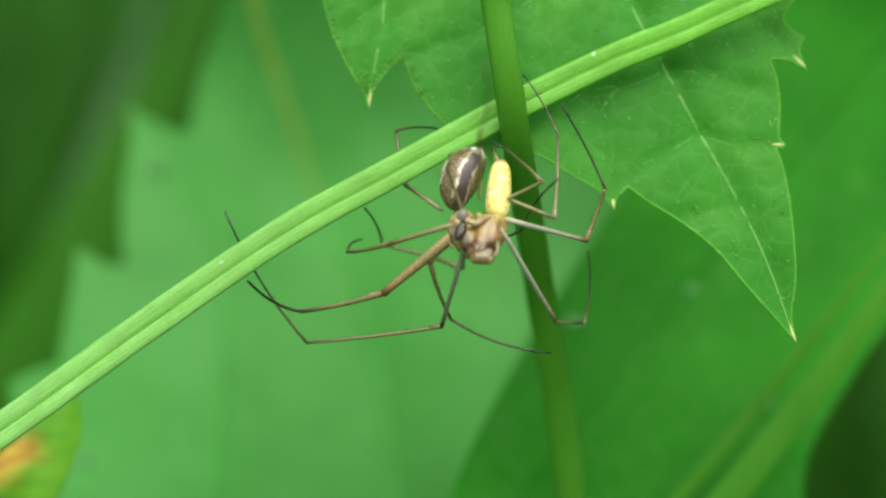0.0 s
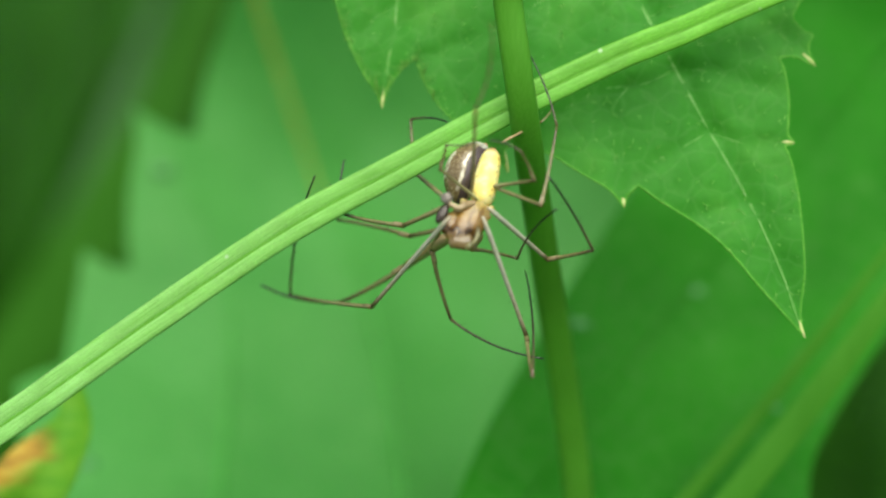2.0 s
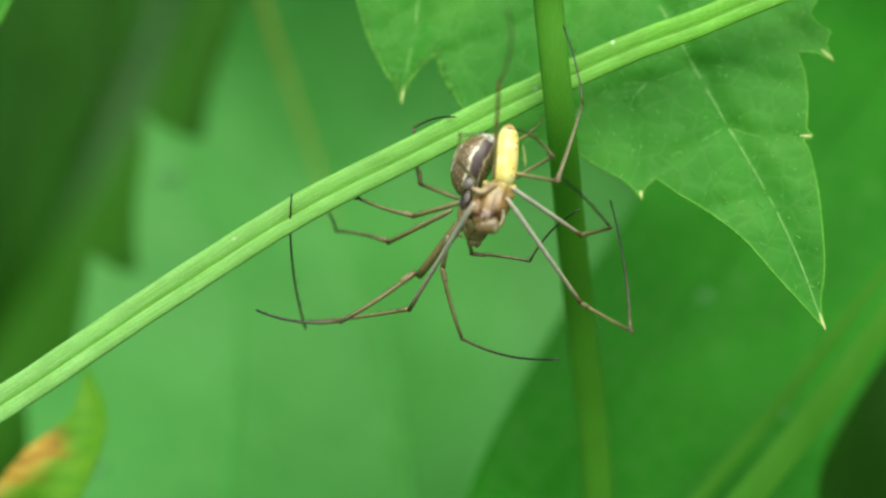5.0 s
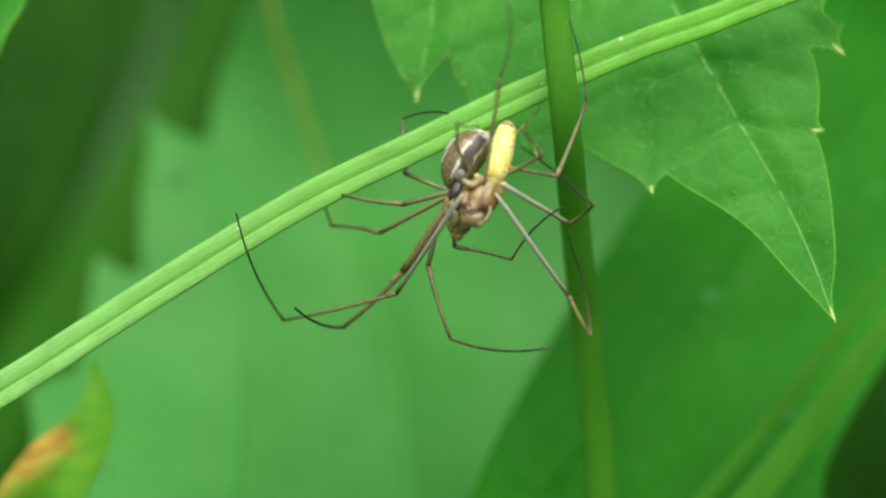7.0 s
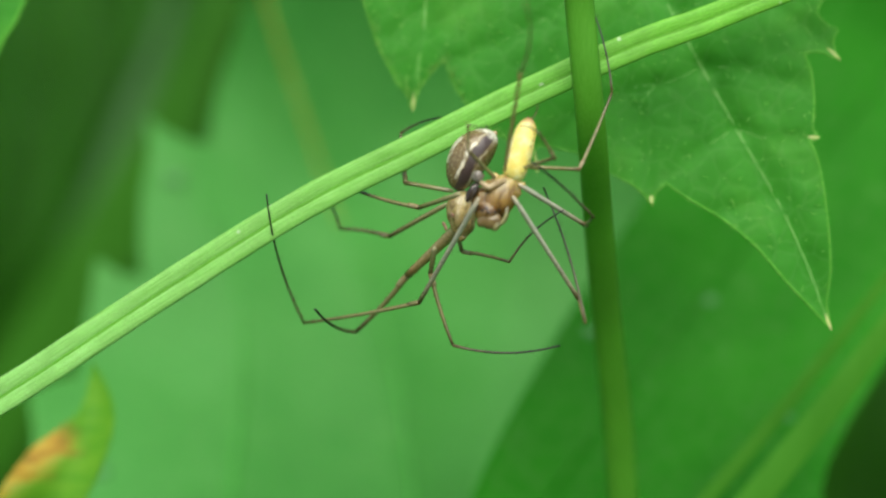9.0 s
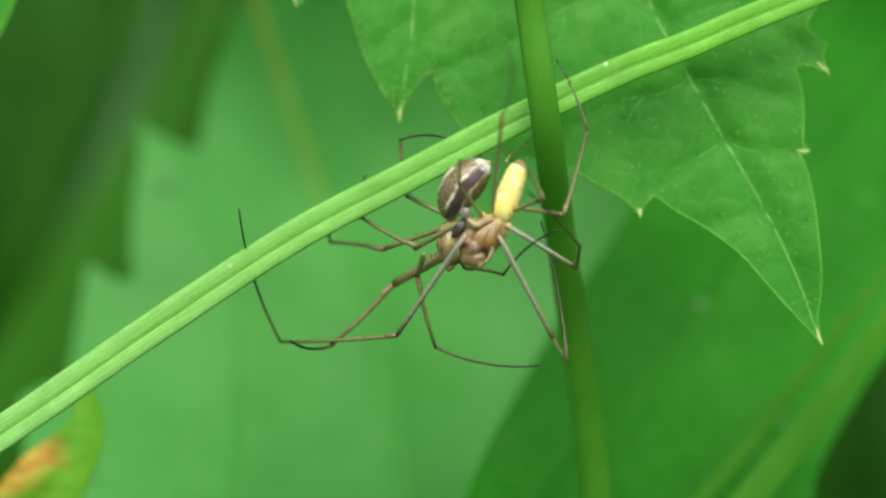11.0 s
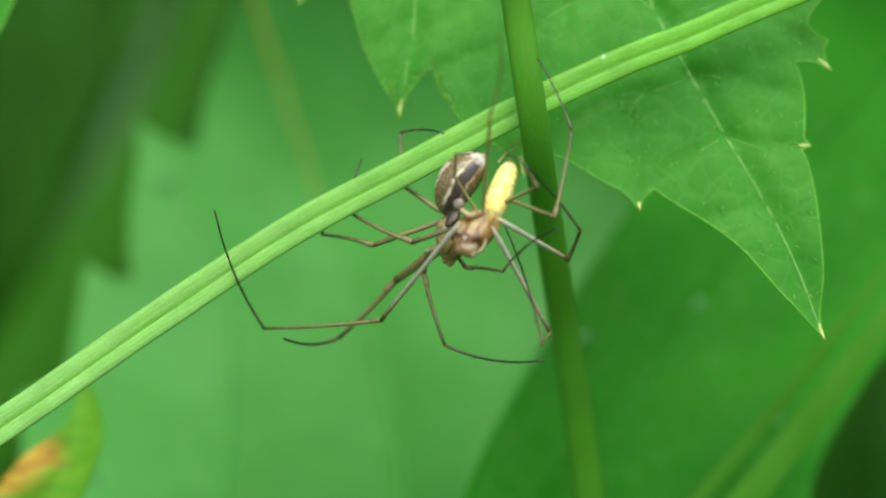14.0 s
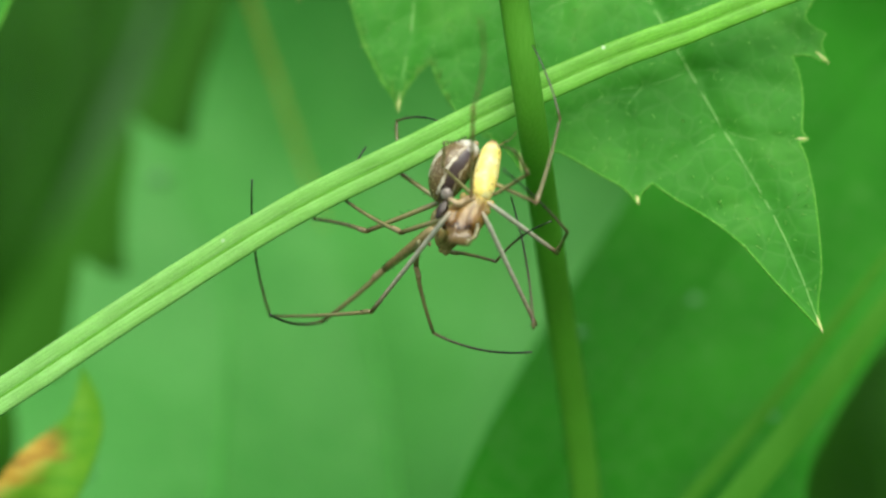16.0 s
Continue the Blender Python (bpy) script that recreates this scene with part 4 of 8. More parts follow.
def barrel(length, width, depth, seg=28, rings=30):
    """A slim body from z = 0 up, widest below its middle, with a blunt base and a narrower tail."""
    bm = egg(1.0, 1.0, 1.0, seg=seg, rings=rings)
    for v in bm.verts:
        s = v.co.z / MM
        r = Vector((v.co.x, v.co.y)).length / MM
        want = max(0.0, 1 - abs(2 * s - 1) ** (6.0 if s < 0.5 else 4.0)) ** 0.5
        k = want / r if r > 1e-4 else 0
        taper = (1.0 - 0.34 * max(0.0, s - 0.4) ** 1.2) * (1 + 0.03 * noise.noise((v.co.x / MM * 2, v.co.y / MM * 2, s * 5)))
        v.co = Vector((v.co.x * k * width * taper, v.co.y * k * depth * taper, s * length * MM))
    return bm


def melded(name, pieces, voxel, material, parent, label=""):
    """One rounded body grown from several overlapping eggs."""
    bm = bmesh.new()
    for piece in pieces:
        me = bpy.data.meshes.new("piece")
        piece.to_mesh(me)
        piece.free()
        bm.from_mesh(me)
        bpy.data.meshes.remove(me)
    ob = part(name, bm, material, parent, label)
    r = ob.modifiers.new("meld", "REMESH")
    r.mode, r.voxel_size, r.use_smooth_shade = "VOXEL", voxel * MM, True
    k = ob.modifiers.new("soften", "SMOOTH")
    k.factor, k.iterations = 0.5, 9
    return ob


def rod(run, radii, sides=10):
    """A smooth bent rod through points in millimetres, with a radius at each of them."""
    line = smooth_run(run, 5) + [Vector(run[-1])]
    k = len(line) - 1
    at = [i * (len(radii) - 1) / k for i in range(k + 1)]
    grown = [radii[int(u)] + (radii[min(int(u) + 1, len(radii) - 1)] - radii[int(u)]) * (u - int(u)) for u in at]
    return tube(bmesh.new(), [p * MM for p in line], [r * MM for r in grown], sides)


def female_spider():
    ob = thing("spider", (0, 0, 0), "female spider with dark brown and silver patterned abdomen", "spider", "mating spiders")
    part("abdomen", egg(4.95, 1.42, 1.42, 0.06, 0.15, 32, 24, wobble=0.05, bend=0.35), FEMALE_ABDOMEN, ob, "brown abdomen with dark folium and silver stripes")
    part("spinneret", placed(egg(0.5, 0.22, 0.22), mm(0.2, -0.1, 4.6)), PALE, ob)
    pieces = [placed(egg(3.1, 1.12, 0.8, 0.1, wobble=0.12), mm(2.2, 0.3, -2.25, 0, -32, 0)), placed(egg(1.8, 0.85, 0.6, wobble=0.2), mm(2.15, 0.1, -2.6, 0, -16, 0)),
              placed(egg(1.8, 0.5, 0.45, wobble=0.1), mm(1.95, -0.35, -2.2, 0, -36, 0))]
    melded("cephalothorax", pieces, 0.08, FEMALE_CARAPACE, ob, "tan translucent carapace")
    for x, turn in ((1.95, 10), (2.35, -6)):
        part("chelicera", placed(egg(0.8, 0.3, 0.28, 0.1, wobble=0.15), mm(x, 0.1, -2.85, 0, turn, 0)), FEMALE_CARAPACE, ob)
    for x, z in ((0.95, -1.7), (1.2, -1.55), (0.8, -2.55), (1.05, -2.7)):
        part("joint_membrane", placed(ball(0.15, 1.3, 0.8, 0.8), mm(x, -0.6, z, 0, 40 * x, 0)), JOINT, ob, "reddish leg joint")
    return ob, legs(ob, FEMALE_LEGS, 1)


def male_spider():
    ob = thing("spider", (0, 0, 0), "male spider with slender yellow abdomen and long brown legs", "spider", "mating spiders")
    part("abdomen", barrel(4.55, 0.86, 0.84), MALE_ABDOMEN, ob, "slender yellow abdomen with brown specks")
    for x in (-0.12, 0.12):
        part("spinneret", placed(egg(0.45, 0.11, 0.12), mm(x, -0.05, 4.2)), TIBIA, ob)
    pieces = [placed(egg(3.8, 1.22, 0.95, 0.05, wobble=0.06), mm(-1.25, 0.1, -3.2, 0, 19, 0)),
              placed(egg(1.8, 0.85, 0.74, -0.1, wobble=0.05), mm(-1.25, -0.12, -3.3, 0, 14, 0)),
              placed(egg(2.0, 0.6, 0.55, wobble=0.15), mm(-1.95, -0.1, -2.7, 0, 14, 0)),
              placed(egg(1.1, 0.5, 0.5), mm(-0.15, 0.0, -0.6, 0, 8, 0))]
    for k in range(4):
        for side in (-1, 1):
            pieces.append(placed(egg(0.7, 0.26, 0.25), mm(-0.3 - 0.2 * k + 0.7 * side, -0.05, -0.3 - 0.5 * k, 0, side * (40 + 20 * k) + 10, 0)))
    melded("cephalothorax", pieces, 0.07, CARAPACE, ob, "glossy amber carapace with dark blotches")
    for x, y, z in ((-1.75, -0.68, -2.35), (-1.42, -0.8, -2.55), (-1.0, -0.86, -2.6), (-0.55, -0.78, -2.42), (-0.3, -0.66, -2.2), (-1.2, -0.86, -2.3)):
        part("eye", placed(ball(0.085), mm(x, y, z)), DARK, ob, "small black eye")
    jaws = [placed(egg(1.25, 0.5, 0.42, 0.1, wobble=0.12), mm(x, -0.34, -3.6, 0, turn, 0)) for x, turn in ((-1.4, 30), (-0.95, 24), (-0.55, 10))]
    melded("chelicera", jaws, 0.06, CLEAR, ob, "clear glossy fang base")
    # palps: one bent over to the female, one hanging
    part("palp", rod([(-0.45, -0.5, -0.1), (-0.95, -0.8, -0.5), (-1.4, -0.95, -0.95), (-1.75, -0.95, -0.85), (-2.1, -0.95, -0.75)], [0.2, 0.27, 0.22, 0.2, 0.17], 12), PALE, ob, "pale translucent palp")
    part("palp_bulb", placed(egg(1.6, 0.34, 0.3, 0.1, wobble=0.3), mm(-2.6, -0.75, -2.3, 0, 14, 0)), DARK, ob, "dark glossy palp bulb")
    part("palp_bulb", placed(egg(0.85, 0.40, 0.36, 0.1, wobble=0.2), mm(-2.25, -0.95, -0.85, 0, -10, 0)), BULB, ob, "grey translucent palp bulb")
    part("palp", rod([(0.1, -0.4, -1.7), (0.22, -0.5, -2.3), (0.12, -0.55, -2.9), (-0.25, -0.55, -3.3)], [0.16, 0.17, 0.15, 0.1]), TIBIA, ob)
    part("palp_bulb", placed(egg(0.7, 0.2, 0.24, 0.1), mm(-0.3, -0.6, -3.65, 0, 18, 0)), TIBIA, ob, "small brown palp tip")
    return ob, legs(ob, MALE_LEGS, 2)


female, female_legs = female_spider()
male, male_legs = male_spider()


def motions():
    walk(leaf, [
        (0.0, mm(13.190, 5.405, 30.929, -0.00, 0.00, -0.00)), (0.5, mm(13.313, 6.208, 30.973, -1.47, 0.09, -1.17)), (1.0, mm(13.372, 6.210, 31.078, -0.72, -0.14, -0.79)),
        (1.5, mm(13.620, 6.609, 31.148, -0.73, -0.26, -1.79)), (2.0, mm(13.591, 6.207, 31.324, 1.34, -0.40, -1.50)), (2.5, mm(13.653, 6.516, 31.281, -0.30, -0.17, -2.41)),
        (3.0, mm(13.829, 6.632, 31.505, 1.09, -0.45, -1.58)), (3.5, mm(14.023, 7.207, 31.422, -1.44, -0.28, -2.84)), (4.0, mm(14.191, 7.696, 31.567, -2.10, -0.40, -3.77)),
        (4.5, mm(14.479, 8.217, 31.695, -3.18, -0.23, -3.63)), (7.0, mm(15.410, 9.840, 32.049, -5.03, -0.61, -7.08)), (7.5, mm(16.222, 11.043, 31.948, -9.01, -0.96, -7.00)),
        (8.0, mm(15.669, 9.840, 32.294, -4.66, -1.00, -6.13)), (8.5, mm(15.189, 9.330, 32.142, -3.47, -0.94, -6.05)), (9.0, mm(14.496, 6.739, 32.394, 5.23, -1.38, -3.13)),
        (11.5, mm(14.355, 6.836, 31.504, 0.04, -0.96, -2.30)), (12.0, mm(14.529, 7.329, 31.560, -1.13, -0.97, -2.68)), (12.5, mm(14.464, 6.841, 31.613, -0.38, -1.01, -2.40)),
        (13.0, mm(14.485, 6.957, 31.483, -1.05, -0.59, -2.60)), (13.5, mm(14.357, 6.516, 31.673, 0.58, -0.86, -1.71)), (14.0, mm(14.736, 8.210, 31.617, -3.11, -0.78, -4.16)),
        (14.5, mm(14.993, 8.638, 31.613, -4.14, -0.78, -4.88)), (15.0, mm(14.919, 8.277, 31.704, -2.96, -0.98, -4.44)), (15.5, mm(14.952, 8.357, 31.614, -3.32, -0.92, -5.08)),
        (16.0, mm(14.946, 8.449, 31.742, -3.14, -0.99, -4.82)),
    ])
    walk(blade, [
        (0.0, mm(-9.898, 0.400, 0.200, 0.00, -0.15, 0.00)), (0.5, mm(-9.898, 0.400, 0.273, 0.00, -0.25, 0.00)), (1.0, mm(-9.898, 0.400, 0.496, 0.00, -0.05, 0.00)),
        (1.5, mm(-9.898, 0.400, 0.619, 0.00, 0.16, 0.00)), (2.0, mm(-9.898, 0.400, 0.711, 0.00, 0.22, 0.00)), (2.5, mm(-9.898, 0.400, 1.076, 0.00, 0.67, 0.00)),
        (3.0, mm(-9.898, 0.400, 1.259, 0.00, 0.91, 0.00)), (3.5, mm(-9.898, 0.400, 1.714, 0.00, 1.17, 0.00)), (4.0, mm(-9.898, 0.400, 2.032, 0.00, 1.62, 0.00)),
        (4.5, mm(-9.898, 0.400, 2.099, 0.00, 1.59, 0.00)), (7.0, mm(-9.898, 0.400, 2.837, 0.00, 2.80, 0.00)), (7.5, mm(-9.898, 0.400, 2.255, 0.00, 1.41, 0.00)),
        (8.0, mm(-9.898, 0.400, 1.990, 0.00, 1.30, 0.00)), (8.5, mm(-9.898, 0.400, 2.609, 0.00, 2.00, 0.00)), (9.0, mm(-9.898, 0.400, 2.909, 0.00, 2.23, 0.00)),
        (11.5, mm(-9.898, 0.400, 0.733, 0.00, 0.71, 0.00)), (12.0, mm(-9.898, 0.400, 1.080, 0.00, 0.72, 0.00)), (12.5, mm(-9.898, 0.400, 1.119, 0.00, 0.63, 0.00)),
        (13.0, mm(-9.898, 0.400, 1.029, 0.00, 0.63, 0.00)), (13.5, mm(-9.898, 0.400, 1.045, 0.00, 0.70, 0.00)), (14.0, mm(-9.898, 0.400, 1.359, 0.00, 0.75, 0.00)),
        (14.5, mm(-9.898, 0.400, 1.567, 0.00, 1.10, 0.00)), (15.0, mm(-9.898, 0.400, 1.820, 0.00, 1.49, 0.00)), (15.5, mm(-9.898, 0.400, 2.124, 0.00, 2.00, 0.00)),
        (16.0, mm(-9.898, 0.400, 2.235, 0.00, 2.17, 0.00)),
    ])
    walk(withered, [
        (0.0, mm(-33.561, 17.819, -17.068, 0.00, 0.00, 0.00)), (0.5, mm(-33.617, 17.819, -16.981, 0.00, 0.00, 0.00)), (1.0, mm(-33.442, 17.819, -16.894, 0.00, 0.00, 0.00)),
        (1.5, mm(-33.049, 17.819, -16.938, 0.00, 0.00, 0.00)), (2.0, mm(-33.236, 17.819, -16.757, 0.00, 0.00, 0.00)), (2.5, mm(-33.111, 17.819, -16.659, 0.00, 0.00, 0.00)),
        (3.5, mm(-32.713, 17.819, -16.574, 0.00, 0.00, 0.00)), (4.5, mm(-32.635, 17.819, -16.329, 0.00, 0.00, 0.00)), (7.0, mm(-32.427, 17.819, -15.766, 0.00, 0.00, 0.00)),
        (7.5, mm(-32.351, 17.819, -16.003, 0.00, 0.00, 0.00)), (8.0, mm(-32.512, 17.819, -15.911, 0.00, 0.00, 0.00)), (9.0, mm(-32.373, 17.819, -15.670, 0.00, 0.00, 0.00)),
        (11.5, mm(-32.505, 17.819, -16.241, 0.00, 0.00, 0.00)), (12.5, mm(-32.323, 17.819, -16.196, 0.00, 0.00, 0.00)), (14.0, mm(-32.390, 17.819, -16.241, 0.00, 0.00, 0.00)),
        (16.0, mm(-31.989, 17.819, -16.029, 0.00, 0.00, 0.00)),
    ])
    walk(corner, [
        (0.0, mm(-37.572, 13.748, 18.742, 0.00, 0.00, 0.00)), (0.5, mm(-37.549, 13.748, 18.841, 0.00, 0.00, 0.00)), (1.0, mm(-37.381, 13.748, 18.846, 0.00, 0.00, 0.00)),
        (1.5, mm(-37.039, 13.748, 18.798, 0.00, 0.00, 0.00)), (2.0, mm(-37.055, 13.748, 18.806, 0.00, 0.00, 0.00)), (2.5, mm(-37.165, 13.748, 18.917, 0.00, 0.00, 0.00)),
        (3.0, mm(-36.825, 13.748, 18.915, 0.00, 0.00, 0.00)), (3.5, mm(-36.763, 13.748, 19.051, 0.00, 0.00, 0.00)), (4.0, mm(-36.552, 13.748, 19.147, 0.00, 0.00, 0.00)),
        (4.5, mm(-36.374, 13.748, 19.393, 0.00, 0.00, 0.00)), (7.0, mm(-35.460, 13.748, 19.518, 0.00, 0.00, 0.00)), (7.5, mm(-34.662, 13.748, 19.700, 0.00, 0.00, 0.00)),
        (8.0, mm(-35.001, 13.748, 19.658, 0.00, 0.00, 0.00)), (8.5, mm(-35.471, 13.748, 19.434, 0.00, 0.00, 0.00)), (9.0, mm(-35.740, 13.748, 19.211, 0.00, 0.00, 0.00)),
        (11.5, mm(-36.150, 13.748, 18.789, 0.00, 0.00, 0.00)), (12.0, mm(-35.979, 13.748, 18.882, 0.00, 0.00, 0.00)), (12.5, mm(-36.019, 13.748, 18.924, 0.00, 0.00, 0.00)),
        (13.0, mm(-36.153, 13.748, 19.014, 0.00, 0.00, 0.00)), (13.5, mm(-36.147, 13.748, 18.966, 0.00, 0.00, 0.00)), (14.0, mm(-35.940, 13.748, 19.052, 0.00, 0.00, 0.00)),
        (14.5, mm(-35.680, 13.748, 19.089, 0.00, 0.00, 0.00)), (15.0, mm(-35.682, 13.748, 19.045, 0.00, 0.00, 0.00)), (15.5, mm(-35.652, 13.748, 18.974, 0.00, 0.00, 0.00)),
        (16.0, mm(-35.612, 13.748, 19.054, 0.00, 0.00, 0.00)),
    ])
    walk(upright, [
        (0.0, mm(3.621, -2.800, 17.203, 0.00, -0.00, 0.00)), (0.5, mm(3.675, -2.800, 17.203, 0.00, 0.11, 0.00)), (1.0, mm(3.755, -2.800, 17.203, 0.00, -0.03, 0.00)),
        (1.2, mm(3.833, -2.800, 17.203, 0.00, -0.04, 0.00)), (1.5, mm(3.965, -2.800, 17.203, 0.00, 0.02, 0.00)), (2.0, mm(4.103, -2.800, 17.203, 0.00, 0.41, 0.00)),
        (2.5, mm(4.279, -2.800, 17.203, 0.00, 0.17, 0.00)), (3.0, mm(4.431, -2.800, 17.203, 0.00, 0.06, 0.00)), (3.5, mm(4.670, -2.800, 17.203, 0.00, 0.38, 0.00)),
        (4.0, mm(5.244, -2.800, 17.203, 0.00, -0.19, 0.00)), (4.5, mm(6.335, -2.800, 17.203, 0.00, 2.20, 0.00)), (7.0, mm(6.488, -2.800, 17.203, 0.00, 2.61, 0.00)),
        (7.5, mm(9.175, -2.800, 17.203, 0.00, 2.79, 0.00)), (8.0, mm(8.768, -2.800, 17.203, 0.00, 2.92, 0.00)), (8.5, mm(8.556, -2.800, 17.203, 0.00, 2.11, 0.00)),
        (9.0, mm(8.251, -2.800, 17.203, 0.00, 2.66, 0.00)), (11.5, mm(5.158, -2.800, 17.203, 0.00, 0.26, 0.00)), (12.0, mm(5.114, -2.800, 17.203, 0.00, 0.98, 0.00)),
        (12.5, mm(4.692, -2.800, 17.203, 0.00, -0.04, 0.00)), (13.0, mm(4.638, -2.800, 17.203, 0.00, -0.02, 0.00)), (13.5, mm(4.480, -2.800, 17.203, 0.00, 0.16, 0.00)),
        (14.0, mm(4.688, -2.800, 17.203, 0.00, 0.06, 0.00)), (14.5, mm(4.765, -2.800, 17.203, 0.00, 0.59, 0.00)), (15.0, mm(4.760, -2.800, 17.203, 0.00, 0.09, 0.00)),
        (15.5, mm(4.617, -2.800, 17.203, 0.00, 0.26, 0.00)), (16.0, mm(4.849, -2.800, 17.203, 0.00, 0.10, 0.00)),
    ])
    walk(female, [
        (0.0, mm(0.588, -2.300, 2.742, -19.51, 23.77, 0.00)), (0.5, mm(0.510, -2.300, 2.742, -16.84, 23.39, 0.00)), (1.0, mm(0.685, -2.300, 2.801, -0.00, 22.41, 0.00)),
        (1.2, mm(0.650, -2.300, 3.040, -10.52, 22.23, 0.00)), (1.5, mm(0.803, -2.300, 3.055, -13.38, 21.97, 0.00)), (2.0, mm(0.529, -2.300, 3.369, -22.94, 24.36, 0.00)),
        (2.5, mm(0.509, -2.300, 3.290, -22.02, 22.07, 0.00)), (3.0, mm(0.646, -2.300, 3.604, -17.15, 21.89, 0.00)), (3.5, mm(0.588, -2.300, 3.918, -18.24, 21.00, 0.00)),
        (4.0, mm(0.471, -2.300, 4.153, -15.33, 21.43, 0.00)), (4.5, mm(0.548, -2.300, 4.132, -13.63, 23.02, 0.00)), (7.0, mm(-0.783, -2.300, 4.663, -15.07, 31.97, 0.00)),
        (7.5, mm(0.706, -2.300, 4.898, -15.51, 32.26, 0.00)), (8.0, mm(0.294, -2.300, 4.623, -13.33, 31.91, 0.00)), (8.5, mm(-0.156, -2.300, 4.780, -11.44, 33.31, 0.00)),
        (9.0, mm(-0.470, -2.300, 4.936, -10.04, 33.69, 0.00)), (11.5, mm(-0.529, -2.300, 3.017, -0.00, 36.56, 0.00)), (12.0, mm(-0.509, -2.300, 3.134, -0.00, 35.36, 0.00)),
        (12.5, mm(-0.529, -2.300, 3.174, -0.00, 34.29, 0.00)), (13.0, mm(-0.642, -2.300, 3.174, -0.00, 35.58, 0.00)), (13.5, mm(-0.603, -2.300, 3.331, -0.00, 36.51, 0.00)),
        (14.0, mm(-0.544, -2.300, 3.464, -0.00, 33.19, 0.00)), (14.5, mm(-0.447, -2.300, 3.488, -0.00, 29.84, 0.00)), (15.0, mm(-0.486, -2.300, 3.643, -0.00, 30.96, 0.00)),
        (15.5, mm(-0.501, -2.300, 3.781, -0.00, 31.69, 0.00)), (16.0, mm(-0.587, -2.300, 3.938, -0.00, 31.34, 0.00)),
    ])
    walk(male, [
        (0.0, mm(3.649, -4.600, 2.036, -25.00, 5.27, 0.00)), (0.5, mm(3.457, -4.600, 2.381, -25.00, 5.32, 0.00)), (1.0, mm(3.993, -4.600, 2.727, -25.00, 9.69, 0.00)),
        (1.2, mm(2.941, -4.600, 2.711, -25.00, 11.09, 0.00)), (1.5, mm(2.439, -4.600, 2.880, -25.00, 13.02, 0.00)), (2.0, mm(2.170, -4.600, 3.034, -24.36, 12.59, 0.00)),
        (2.5, mm(2.919, -4.600, 3.302, -25.00, 8.34, 0.00)), (3.0, mm(3.053, -4.600, 3.610, -25.00, 9.01, 0.00)), (3.5, mm(3.112, -4.600, 4.071, -25.00, 10.01, 0.00)),
        (4.0, mm(3.074, -4.600, 4.455, -25.00, 7.75, 0.00)), (4.5, mm(3.302, -4.600, 4.666, -18.95, 5.77, 0.00)), (7.0, mm(2.266, -4.600, 5.070, -16.07, 14.04, 0.00)),
        (7.5, mm(4.109, -4.600, 5.607, -13.30, 14.90, 0.00)), (8.0, mm(4.089, -4.600, 5.146, -12.76, 13.30, 0.00)), (8.5, mm(3.783, -4.600, 5.261, -13.48, 14.66, 0.00)),
        (9.0, mm(3.495, -4.600, 5.338, -5.74, 15.61, 0.00)), (11.5, mm(3.073, -4.600, 2.612, -12.74, 20.21, 0.00)), (12.0, mm(2.920, -4.600, 2.823, -18.34, 19.68, 0.00)),
        (12.5, mm(2.919, -4.600, 2.785, -19.31, 21.76, 0.00)), (13.0, mm(2.516, -4.600, 2.650, -12.29, 26.23, 0.00)), (13.5, mm(2.612, -4.600, 2.881, -20.19, 25.63, 0.00)),
        (14.0, mm(2.786, -4.600, 3.150, -25.00, 20.69, 0.00)), (14.5, mm(2.669, -4.600, 3.420, -25.00, 19.22, 0.00)), (15.0, mm(2.554, -4.600, 3.571, -24.96, 18.61, 0.00)),
        (15.5, mm(2.401, -4.600, 3.630, -17.50, 16.31, 0.00)), (16.0, mm(2.382, -4.600, 3.976, -20.18, 12.76, 0.00)),
    ])
